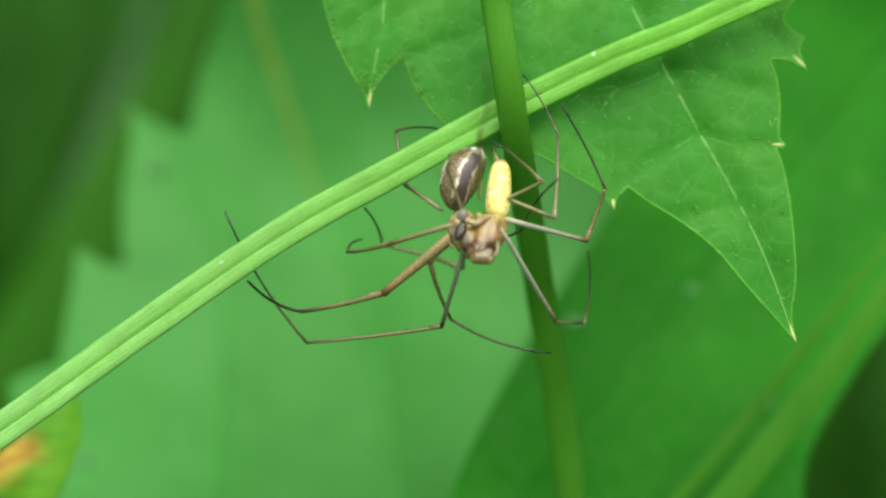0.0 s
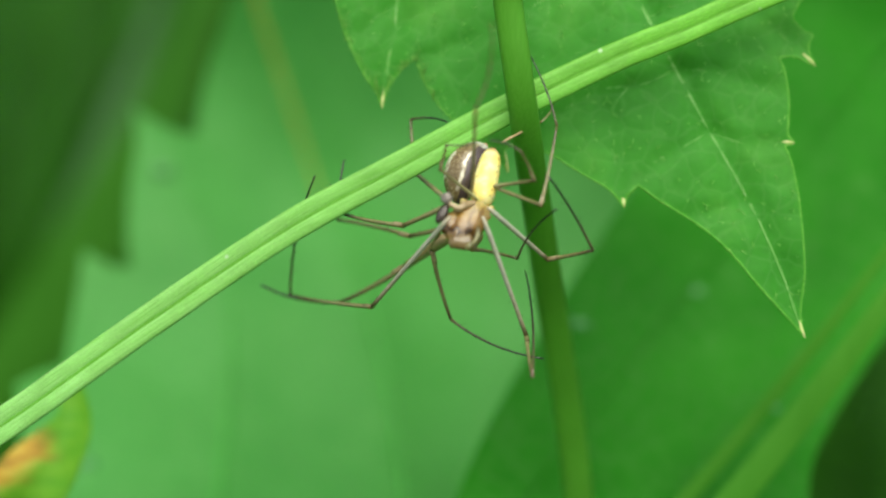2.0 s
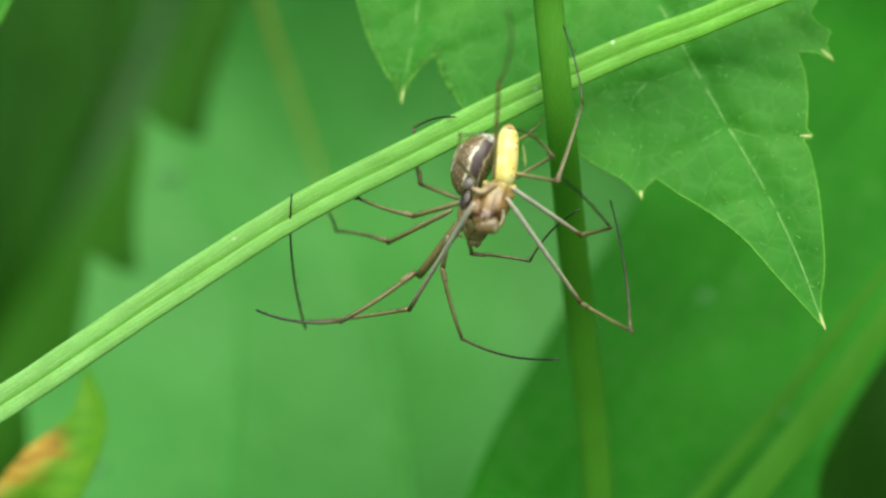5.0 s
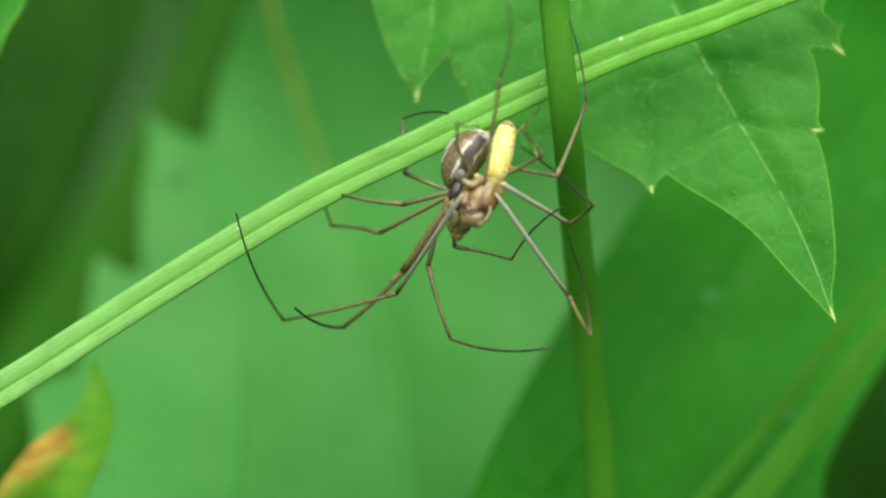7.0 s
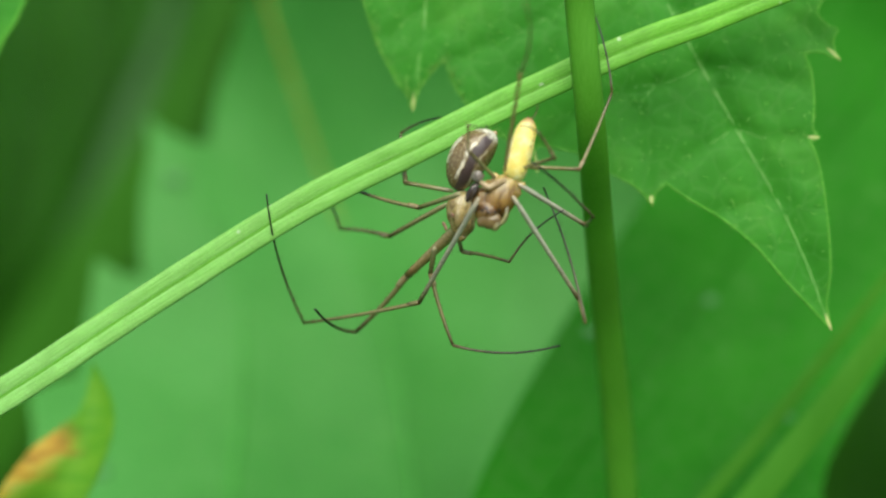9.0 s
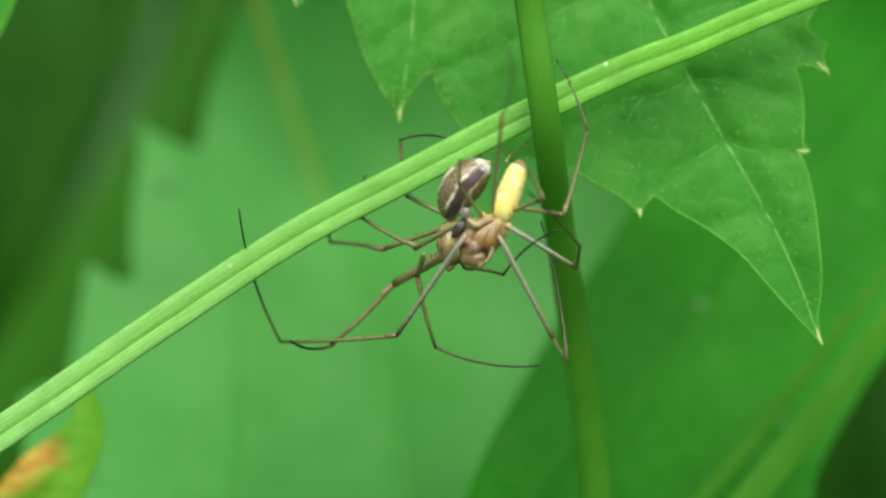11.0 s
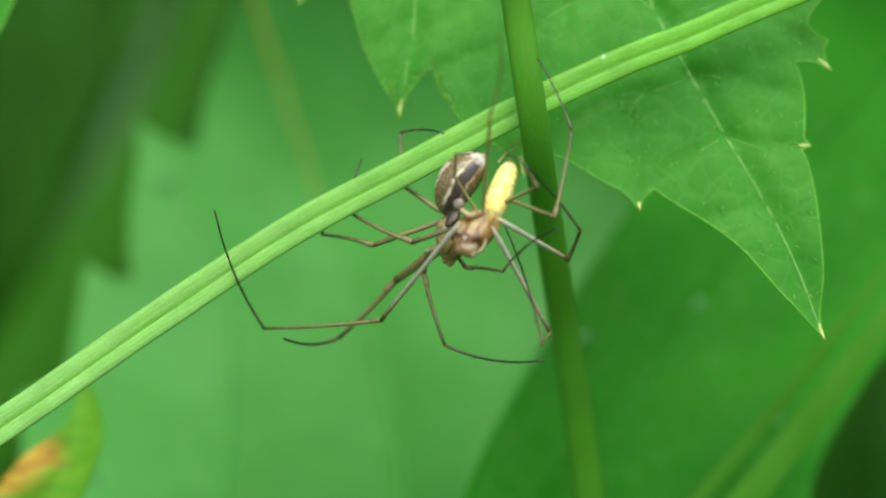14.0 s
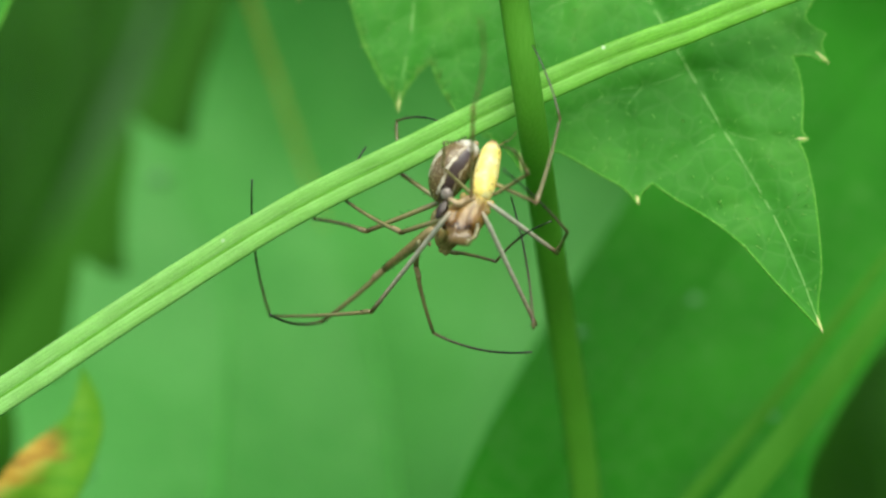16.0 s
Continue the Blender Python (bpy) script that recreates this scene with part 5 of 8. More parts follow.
    walk(female_legs[0][0], [
        (0.0, limb(-0.58, 2.73, 0.69, -0.884, 0.348, 0.312)), (0.5, limb(-0.83, 2.69, 0.76, -0.842, 0.457, 0.287)), (1.0, limb(-0.29, 2.80, -0.27, -0.997, -0.037, 0.072)),
        (1.2, limb(-0.20, 2.78, 0.36, -0.969, 0.193, 0.156)), (1.5, limb(-0.58, 2.65, 0.97, -0.870, 0.382, 0.311)), (2.0, limb(-0.74, 2.57, 1.12, -0.779, 0.448, 0.438)),
        (2.5, limb(-0.24, 2.69, 0.81, -0.933, -0.053, 0.357)), (3.0, limb(-0.13, 2.74, 0.62, -0.943, 0.124, 0.307)), (3.5, limb(0.02, 2.68, 0.82, -0.907, 0.325, 0.269)),
        (4.0, limb(0.11, 2.73, 0.62, -0.843, 0.497, 0.205)), (4.5, limb(-0.16, 2.75, 0.54, -0.800, 0.585, 0.134)), (7.0, limb(-0.10, 2.72, 0.67, -0.912, 0.408, -0.045)),
        (7.5, limb(-0.11, 2.74, 0.60, -0.817, 0.530, -0.227)), (8.0, limb(0.19, 2.73, 0.62, -0.925, 0.112, -0.364)), (8.5, limb(0.08, 2.74, 0.57, -0.914, 0.122, -0.388)),
        (9.0, limb(0.00, 2.76, 0.45, -0.897, 0.281, -0.340)), (11.5, limb(-0.12, 2.80, 0.29, -0.862, 0.501, -0.083)), (12.0, limb(-0.13, 2.80, 0.12, -0.862, 0.506, -0.011)),
        (12.5, limb(-0.28, 2.80, 0.11, -0.860, 0.508, 0.049)), (13.0, limb(-0.35, 2.80, 0.06, -0.819, 0.570, 0.061)), (13.5, limb(-0.22, 2.80, 0.06, -0.862, 0.507, 0.015)),
        (14.0, limb(-0.10, 2.80, 0.13, -0.905, 0.424, 0.032)), (14.5, limb(-0.17, 2.80, 0.20, -0.907, 0.413, 0.082)), (15.0, limb(-0.14, 2.80, 0.22, -0.903, 0.423, 0.070)),
        (15.5, limb(-0.17, 2.80, 0.26, -0.904, 0.423, 0.058)), (16.0, limb(-0.13, 2.80, 0.32, -0.904, 0.423, 0.062)),
    ])
    walk(female_legs[0][1], [
        (0.0, limb(-3.75, 3.97, 1.81, -0.549, -0.101, 0.830)), (0.5, limb(-3.84, 4.33, 1.79, -0.507, -0.320, 0.800)), (1.0, limb(-3.86, 2.67, -0.02, -0.526, -0.040, 0.850)),
        (1.2, limb(-3.67, 3.47, 0.92, -0.509, -0.016, 0.861)), (1.5, limb(-3.70, 4.02, 2.08, -0.464, 0.079, 0.882)), (2.0, limb(-3.53, 4.17, 2.69, -0.488, -0.151, 0.860)),
        (2.5, limb(-3.58, 2.50, 2.09, -0.456, 0.097, 0.885)), (3.0, limb(-3.51, 3.19, 1.72, -0.473, 0.092, 0.876)), (3.5, limb(-3.22, 3.84, 1.79, -0.479, -0.076, 0.875)),
        (4.0, limb(-2.91, 4.51, 1.36, -0.491, -0.154, 0.857)), (4.5, limb(-3.03, 4.84, 1.02, -0.508, -0.252, 0.824)), (7.0, limb(-3.36, 4.18, 0.50, -0.559, -0.042, 0.828)),
        (7.5, limb(-3.03, 4.64, -0.22, -0.589, 0.115, 0.800)), (8.0, limb(-3.12, 3.13, -0.68, -0.552, 0.170, 0.817)), (8.5, limb(-3.19, 3.18, -0.82, -0.566, 0.254, 0.784)),
        (9.0, limb(-3.21, 3.77, -0.77, -0.580, 0.290, 0.761)), (11.5, limb(-3.20, 4.59, -0.01, -0.691, -0.042, 0.722)), (12.0, limb(-3.22, 4.61, 0.08, -0.668, -0.004, 0.744)),
        (12.5, limb(-3.36, 4.62, 0.28, -0.640, 0.093, 0.762)), (13.0, limb(-3.28, 4.84, 0.28, -0.657, 0.119, 0.745)), (13.5, limb(-3.30, 4.61, 0.12, -0.663, 0.169, 0.729)),
        (14.0, limb(-3.34, 4.32, 0.24, -0.611, 0.209, 0.763)), (14.5, limb(-3.42, 4.28, 0.50, -0.550, 0.218, 0.806)), (15.0, limb(-3.37, 4.31, 0.47, -0.554, 0.221, 0.803)),
        (15.5, limb(-3.40, 4.31, 0.47, -0.568, 0.249, 0.785)), (16.0, limb(-3.37, 4.31, 0.55, -0.572, 0.281, 0.771)),
    ])
    walk(female_legs[0][2], [
        (0.0, limb(-5.99, 3.56, 5.19, 0.779, -0.617, 0.111)), (0.5, limb(-5.91, 3.03, 5.05, 0.785, -0.610, 0.112)), (1.0, limb(-6.00, 2.50, 3.45, 0.788, -0.476, 0.391)),
        (1.2, limb(-5.75, 3.40, 4.43, 0.747, -0.629, 0.216)), (1.5, limb(-5.59, 4.34, 5.68, 0.638, -0.770, -0.007)), (2.0, limb(-5.52, 3.56, 6.20, 0.634, -0.761, -0.137)),
        (2.5, limb(-5.44, 2.90, 5.70, 0.641, -0.766, -0.048)), (3.0, limb(-5.44, 3.56, 5.29, 0.630, -0.775, 0.044)), (3.5, limb(-5.18, 3.53, 5.35, 0.623, -0.781, 0.046)),
        (4.0, limb(-4.91, 3.88, 4.85, 0.608, -0.775, 0.172)), (4.5, limb(-5.10, 3.81, 4.38, 0.594, -0.757, 0.272)), (7.0, limb(-5.64, 4.01, 3.88, 0.662, -0.687, 0.299)),
        (7.5, limb(-5.44, 5.11, 3.05, 0.535, -0.676, 0.507)), (8.0, limb(-5.37, 3.82, 2.65, 0.566, -0.641, 0.518)), (8.5, limb(-5.50, 4.21, 2.38, 0.554, -0.619, 0.557)),
        (9.0, limb(-5.58, 4.95, 2.33, 0.562, -0.601, 0.568)), (11.5, limb(-6.02, 4.42, 2.94, 0.690, -0.581, 0.432)), (12.0, limb(-5.94, 4.59, 3.12, 0.706, -0.583, 0.402)),
        (12.5, limb(-5.97, 5.00, 3.39, 0.714, -0.584, 0.385)), (13.0, limb(-5.96, 5.33, 3.31, 0.712, -0.606, 0.356)), (13.5, limb(-6.01, 5.31, 3.09, 0.685, -0.617, 0.387)),
        (14.0, limb(-5.83, 5.17, 3.36, 0.685, -0.626, 0.372)), (14.5, limb(-5.66, 5.17, 3.79, 0.702, -0.630, 0.331)), (15.0, limb(-5.63, 5.22, 3.75, 0.693, -0.636, 0.339)),
        (15.5, limb(-5.72, 5.33, 3.67, 0.675, -0.652, 0.344)), (16.0, limb(-5.70, 5.46, 3.69, 0.660, -0.671, 0.338)),
    ])
    walk(female_legs[1][0], [
        (0.0, limb(1.46, 1.55, -1.08, 0.162, 0.986, 0.028)), (0.5, limb(2.96, 1.34, -0.64, 0.233, 0.972, 0.020)), (1.0, limb(3.54, 1.10, -0.77, 0.216, 0.952, -0.218)),
        (1.2, limb(2.85, 1.17, -0.30, -0.154, 0.970, -0.188)), (1.5, limb(1.18, 1.08, 0.22, -0.740, 0.447, -0.503)), (2.0, limb(1.02, 1.49, -0.70, -0.503, 0.864, -0.021)),
        (2.5, limb(0.72, 1.11, 0.19, -0.541, 0.796, -0.270)), (3.0, limb(0.90, 1.18, -0.09, -0.568, 0.747, -0.344)), (3.5, limb(1.10, 1.28, -0.37, -0.596, 0.745, -0.299)),
        (4.0, limb(0.57, 1.33, -0.71, -0.580, 0.718, -0.385)), (4.5, limb(-0.25, 1.33, -0.81, -0.549, 0.692, -0.469)), (7.0, limb(0.14, 1.17, -0.12, -0.448, 0.653, -0.611)),
        (7.5, limb(0.99, 1.00, 0.51, -0.467, 0.264, -0.844)), (8.0, limb(0.91, 1.05, 0.35, -0.482, 0.314, -0.818)), (8.5, limb(0.45, 1.19, -0.31, -0.412, 0.639, -0.650)),
        (9.0, limb(0.18, 1.27, -0.84, -0.370, 0.745, -0.554)), (11.5, limb(0.92, 1.10, 0.35, -0.544, 0.389, -0.743)), (12.0, limb(0.89, 1.10, 0.26, -0.591, 0.292, -0.752)),
        (12.5, limb(0.68, 1.10, 0.25, -0.624, 0.199, -0.756)), (13.0, limb(0.81, 1.10, 0.18, -0.604, 0.331, -0.725)), (13.5, limb(0.86, 1.10, 0.32, -0.575, 0.252, -0.779)),
        (14.0, limb(0.88, 1.10, 0.44, -0.604, 0.111, -0.789)), (14.5, limb(0.85, 1.10, 0.45, -0.656, 0.105, -0.747)), (15.0, limb(0.87, 1.10, 0.46, -0.647, 0.148, -0.748)),
        (15.5, limb(0.65, 1.10, 0.51, -0.616, 0.186, -0.765)), (16.0, limb(0.43, 1.10, 0.58, -0.590, 0.221, -0.776)),
    ])
    walk(female_legs[1][1], [
        (0.0, limb(2.46, 7.65, -0.91, -0.990, 0.035, -0.137)), (0.5, limb(4.41, 7.35, -0.52, -0.931, 0.101, -0.350)), (1.0, limb(4.87, 6.98, -2.12, -0.924, 0.009, -0.382)),
        (1.2, limb(1.90, 7.17, -1.46, -0.770, 0.601, -0.215)), (1.5, limb(-3.39, 3.84, -2.88, -0.529, 0.849, 0.008)), (2.0, limb(-2.09, 6.83, -0.83, -0.890, 0.456, -0.005)),
        (2.5, limb(-2.62, 6.03, -1.48, -0.689, 0.719, 0.093)), (3.0, limb(-2.62, 5.80, -2.22, -0.666, 0.744, 0.055)), (3.5, limb(-2.58, 5.89, -2.22, -0.678, 0.729, 0.097)),
        (4.0, limb(-3.01, 5.77, -3.09, -0.657, 0.749, 0.079)), (4.5, limb(-3.64, 5.60, -3.71, -0.637, 0.769, 0.053)), (7.0, limb(-2.63, 5.21, -3.90, -0.592, 0.804, -0.052)),
        (7.5, limb(-1.90, 2.63, -4.71, -0.551, 0.834, -0.023)), (8.0, limb(-2.07, 2.99, -4.71, -0.561, 0.827, -0.036)), (8.5, limb(-2.09, 5.13, -4.33, -0.576, 0.812, -0.095)),
        (9.0, limb(-2.11, 5.87, -4.27, -0.588, 0.797, -0.136)), (11.5, limb(-2.44, 3.50, -4.24, -0.594, 0.733, -0.331)), (12.0, limb(-2.76, 2.90, -4.39, -0.569, 0.768, -0.294)),
        (12.5, limb(-3.17, 2.33, -4.42, -0.540, 0.801, -0.259)), (13.0, limb(-2.92, 3.15, -4.30, -0.553, 0.770, -0.318)), (13.5, limb(-2.70, 2.66, -4.49, -0.580, 0.755, -0.307)),
        (14.0, limb(-2.85, 1.79, -4.44, -0.620, 0.745, -0.247)), (14.5, limb(-3.21, 1.75, -4.16, -0.628, 0.746, -0.221)), (15.0, limb(-3.13, 2.01, -4.16, -0.616, 0.749, -0.244)),
        (15.5, limb(-3.16, 2.25, -4.22, -0.631, 0.738, -0.239)), (16.0, limb(-3.22, 2.47, -4.22, -0.656, 0.724, -0.215)),
    ])
    walk(female_legs[1][2], [
        (0.0, limb(-3.61, 7.86, -1.75, -0.555, -0.797, 0.238)), (0.5, limb(-1.30, 7.97, -2.67, -0.618, -0.254, 0.744)), (1.0, limb(-0.79, 7.04, -4.46, -0.795, -0.032, 0.606)),
        (1.2, limb(-2.82, 10.85, -2.78, -0.746, -0.469, 0.473)), (1.5, limb(-6.64, 9.04, -2.84, -0.307, -0.948, 0.086)), (2.0, limb(-7.55, 9.63, -0.87, -0.340, -0.922, 0.187)),
        (2.5, limb(-6.84, 10.44, -0.91, -0.349, -0.926, 0.142)), (3.0, limb(-6.70, 10.36, -1.88, -0.407, -0.859, 0.310)), (3.5, limb(-6.74, 10.35, -1.62, -0.468, -0.793, 0.390)),
        (4.0, limb(-7.04, 10.37, -2.60, -0.580, -0.692, 0.430)), (4.5, limb(-7.54, 10.32, -3.38, -0.672, -0.613, 0.415)), (7.0, limb(-6.26, 10.14, -4.22, -0.759, -0.568, 0.320)),
        (7.5, limb(-5.27, 7.75, -4.85, -0.882, -0.197, 0.428)), (8.0, limb(-5.51, 8.05, -4.93, -0.832, -0.388, 0.396)), (8.5, limb(-5.63, 10.11, -4.91, -0.844, -0.373, 0.385)),
        (9.0, limb(-5.71, 10.76, -5.10, -0.834, -0.395, 0.385)), (11.5, limb(-6.08, 8.00, -6.27, -0.477, -0.780, 0.405)), (12.0, limb(-6.25, 7.61, -6.19, -0.429, -0.801, 0.418)),
        (12.5, limb(-6.48, 7.24, -6.00, -0.409, -0.798, 0.442)), (13.0, limb(-6.31, 7.87, -6.25, -0.420, -0.790, 0.447)), (13.5, limb(-6.25, 7.28, -6.37, -0.426, -0.793, 0.435)),
        (14.0, limb(-6.65, 6.35, -5.95, -0.400, -0.797, 0.452)), (14.5, limb(-7.06, 6.33, -5.52, -0.380, -0.789, 0.483)), (15.0, limb(-6.91, 6.60, -5.65, -0.391, -0.785, 0.481)),
        (15.5, limb(-7.03, 6.78, -5.68, -0.373, -0.805, 0.461)), (16.0, limb(-7.24, 6.90, -5.54, -0.337, -0.832, 0.441)),
    ])
    walk(female_legs[2][0], [
        (0.0, limb(0.47, -2.87, -2.08, -0.723, 0.500, -0.477)), (0.5, limb(0.12, -3.06, -1.61, -0.648, 0.613, -0.451)), (1.0, limb(0.33, -3.40, -0.57, -0.691, 0.286, -0.664)),
        (1.2, limb(0.06, -2.94, -2.81, -0.553, 0.784, -0.281)), (1.5, limb(-0.74, -2.33, -4.89, -0.340, 0.926, 0.165)), (2.0, limb(-0.18, -3.02, -1.58, -0.533, 0.796, -0.288)),
        (2.5, limb(0.71, -3.10, -1.39, -0.699, 0.586, -0.410)), (3.0, limb(0.85, -3.30, -0.85, -0.707, 0.470, -0.528)), (3.5, limb(0.96, -3.36, -0.68, -0.701, 0.485, -0.523)),
        (4.0, limb(0.97, -3.31, -0.78, -0.691, 0.552, -0.467)), (4.5, limb(0.61, -3.28, -0.89, -0.671, 0.610, -0.422)), (7.0, limb(0.72, -3.36, -0.61, -0.603, 0.649, -0.464)),
        (7.5, limb(0.98, -3.35, -0.65, -0.543, 0.793, -0.278)), (8.0, limb(1.09, -3.44, -0.21, -0.541, 0.740, -0.400)), (8.5, limb(0.78, -3.38, -0.44, -0.468, 0.805, -0.366)),
        (9.0, limb(0.61, -3.32, -0.75, -0.409, 0.848, -0.336)), (11.5, limb(1.37, -3.40, 0.40, -0.314, 0.625, -0.715)), (12.0, limb(1.60, -3.40, -0.07, -0.348, 0.660, -0.666)),
        (12.5, limb(1.68, -3.40, -0.49, -0.378, 0.718, -0.584)), (13.0, limb(1.58, -3.40, -0.72, -0.301, 0.780, -0.549)), (13.5, limb(1.59, -3.40, -0.31, -0.363, 0.724, -0.586)),
        (14.0, limb(1.55, -3.40, -0.01, -0.468, 0.652, -0.597)), (14.5, limb(1.32, -3.40, -0.14, -0.490, 0.667, -0.561)), (15.0, limb(1.29, -3.40, -0.30, -0.459, 0.691, -0.558)),
        (15.5, limb(1.33, -3.40, -0.32, -0.483, 0.661, -0.575)), (16.0, limb(1.45, -3.40, -0.31, -0.531, 0.610, -0.588)),
    ])
    walk(female_legs[2][1], [
        (0.0, limb(-2.90, -0.54, -4.30, -0.439, 0.898, -0.001)), (0.5, limb(-2.90, -0.21, -3.71, -0.418, 0.905, -0.079)), (1.0, limb(-2.89, -2.07, -3.66, -0.308, 0.890, -0.338)),
        (1.2, limb(-2.52, 0.72, -4.12, -0.464, 0.882, -0.084)), (1.5, limb(-2.33, 1.98, -4.12, -0.732, 0.678, 0.064)), (2.0, limb(-2.66, 0.69, -2.92, -0.703, 0.701, 0.121)),
        (2.5, limb(-2.55, -0.37, -3.30, -0.781, 0.600, 0.173)), (3.0, limb(-2.44, -1.11, -3.31, -0.811, 0.575, 0.109)), (3.5, limb(-2.30, -1.09, -3.12, -0.814, 0.567, 0.122)),
        (4.0, limb(-2.25, -0.74, -2.96, -0.759, 0.639, 0.122)), (4.5, limb(-2.51, -0.44, -2.85, -0.707, 0.700, 0.102)), (7.0, limb(-2.09, -0.33, -2.77, -0.718, 0.688, -0.108)),
        (7.5, limb(-1.55, 0.34, -1.94, -0.723, 0.656, -0.217)), (8.0, limb(-1.43, 0.00, -2.08, -0.717, 0.677, -0.167)), (8.5, limb(-1.40, 0.37, -2.15, -0.720, 0.679, -0.143)),
        (9.0, limb(-1.30, 0.63, -2.32, -0.731, 0.673, -0.111)), (11.5, limb(-0.09, -0.49, -2.93, -0.769, 0.632, -0.093)), (12.0, limb(-0.02, -0.32, -3.17, -0.794, 0.606, -0.051)),
        (12.5, limb(-0.08, -0.05, -3.21, -0.821, 0.571, -0.020)), (13.0, limb(0.17, 0.23, -3.28, -0.818, 0.574, -0.039)), (13.5, limb(-0.11, -0.03, -3.05, -0.795, 0.597, -0.108)),
        (14.0, limb(-0.64, -0.36, -2.79, -0.779, 0.618, -0.109)), (14.5, limb(-0.96, -0.29, -2.75, -0.778, 0.626, -0.053)), (15.0, limb(-0.85, -0.18, -2.90, -0.776, 0.629, -0.042)),
        (15.5, limb(-0.93, -0.32, -3.00, -0.770, 0.637, -0.037)), (16.0, limb(-1.02, -0.56, -3.05, -0.764, 0.645, -0.019)),
    ])
    walk(female_legs[2][2], [
        (0.0, limb(-5.58, 4.94, -4.31, 0.103, 0.800, 0.592)), (0.5, limb(-5.45, 5.31, -4.20, 0.142, 0.876, 0.462)), (1.0, limb(-4.76, 3.36, -5.72, 0.130, 0.976, 0.175)),
        (1.2, limb(-5.35, 6.10, -4.63, 0.010, 0.912, 0.411)), (1.5, limb(-6.79, 6.12, -3.74, -0.215, 0.782, 0.586)), (2.0, limb(-6.95, 4.96, -2.18, -0.404, 0.012, 0.915)),
        (2.5, limb(-7.32, 3.29, -2.25, -0.245, 0.298, 0.923)), (3.0, limb(-7.39, 2.40, -2.64, -0.100, 0.388, 0.916)), (3.5, limb(-7.27, 2.37, -2.37, 0.002, 0.350, 0.937)),
        (4.0, limb(-6.88, 3.16, -2.21, -0.078, 0.462, 0.883)), (4.5, limb(-6.82, 3.83, -2.23, -0.198, 0.552, 0.810)), (7.0, limb(-6.47, 3.86, -3.43, -0.399, 0.706, 0.585)),
        (7.5, limb(-5.97, 4.34, -3.26, -0.444, 0.778, 0.443)), (8.0, limb(-5.80, 4.13, -3.09, -0.410, 0.822, 0.396)), (8.5, limb(-5.80, 4.51, -3.02, -0.365, 0.846, 0.389)),
        (9.0, limb(-5.76, 4.74, -3.00, -0.341, 0.839, 0.423)), (11.5, limb(-4.79, 3.37, -3.50, -0.433, 0.527, 0.731)), (12.0, limb(-4.86, 3.37, -3.49, -0.481, 0.401, 0.780)),
        (12.5, limb(-5.08, 3.43, -3.33, -0.570, 0.240, 0.786)), (13.0, limb(-4.82, 3.74, -3.51, -0.720, 0.109, 0.685)), (13.5, limb(-4.95, 3.62, -3.70, -0.617, 0.187, 0.764)),
        (14.0, limb(-5.39, 3.40, -3.46, -0.403, 0.307, 0.862)), (14.5, limb(-5.71, 3.53, -3.08, -0.262, 0.231, 0.937)), (15.0, limb(-5.58, 3.66, -3.16, -0.223, 0.184, 0.957)),
        (15.5, limb(-5.62, 3.56, -3.23, -0.211, 0.187, 0.959)), (16.0, limb(-5.68, 3.38, -3.17, -0.196, 0.188, 0.963)),
    ])
    walk(female_legs[3][0], [
        (0.0, limb(1.15, 0.33, -0.93, -0.447, 0.394, -0.803)), (0.5, limb(1.50, 0.30, -0.99, -0.503, 0.218, -0.836)), (1.0, limb(1.57, 0.00, -1.39, -0.380, 0.436, -0.816)),
        (1.2, limb(1.39, 0.40, -2.16, -0.325, 0.827, -0.458)), (1.5, limb(0.68, 0.71, -3.00, -0.270, 0.962, -0.040)), (2.0, limb(0.55, 0.89, -2.10, -0.287, 0.953, -0.102)),
        (2.5, limb(0.16, 0.51, -1.26, -0.106, 0.987, -0.117)), (3.0, limb(0.20, 0.80, -2.59, -0.133, 0.989, -0.058)), (3.5, limb(0.58, 0.56, -1.69, -0.177, 0.962, -0.210)),
        (4.0, limb(0.39, 0.72, -2.61, -0.170, 0.953, -0.250)), (4.5, limb(0.92, 0.24, -0.98, -0.248, 0.796, -0.553)), (7.0, limb(0.72, 0.25, -0.93, -0.074, 0.787, -0.612)),
        (7.5, limb(1.64, 0.15, -0.55, -0.063, 0.639, -0.767)), (8.0, limb(1.73, 0.10, -0.42, -0.077, 0.504, -0.860)), (8.5, limb(1.46, 0.41, -2.04, -0.043, 0.836, -0.548)),
        (9.0, limb(1.97, 0.19, -1.06, -0.196, 0.680, -0.706)), (11.5, limb(1.62, 0.00, -1.57, -0.264, 0.771, -0.579)), (12.0, limb(1.43, 0.00, -1.82, -0.240, 0.820, -0.519)),
        (12.5, limb(1.37, 0.00, -1.85, -0.280, 0.806, -0.521)), (13.0, limb(1.50, 0.00, -1.75, -0.269, 0.806, -0.527)), (13.5, limb(1.40, 0.00, -1.74, -0.173, 0.815, -0.552)),
        (14.0, limb(1.40, 0.00, -1.48, -0.233, 0.767, -0.598)), (14.5, limb(1.08, 0.00, -1.69, -0.252, 0.807, -0.534)), (15.0, limb(0.90, 0.00, -1.42, -0.241, 0.752, -0.614)),
        (15.5, limb(0.85, 0.00, -1.46, -0.233, 0.750, -0.619)), (16.0, limb(0.87, 0.00, -1.52, -0.239, 0.750, -0.617)),
    ])
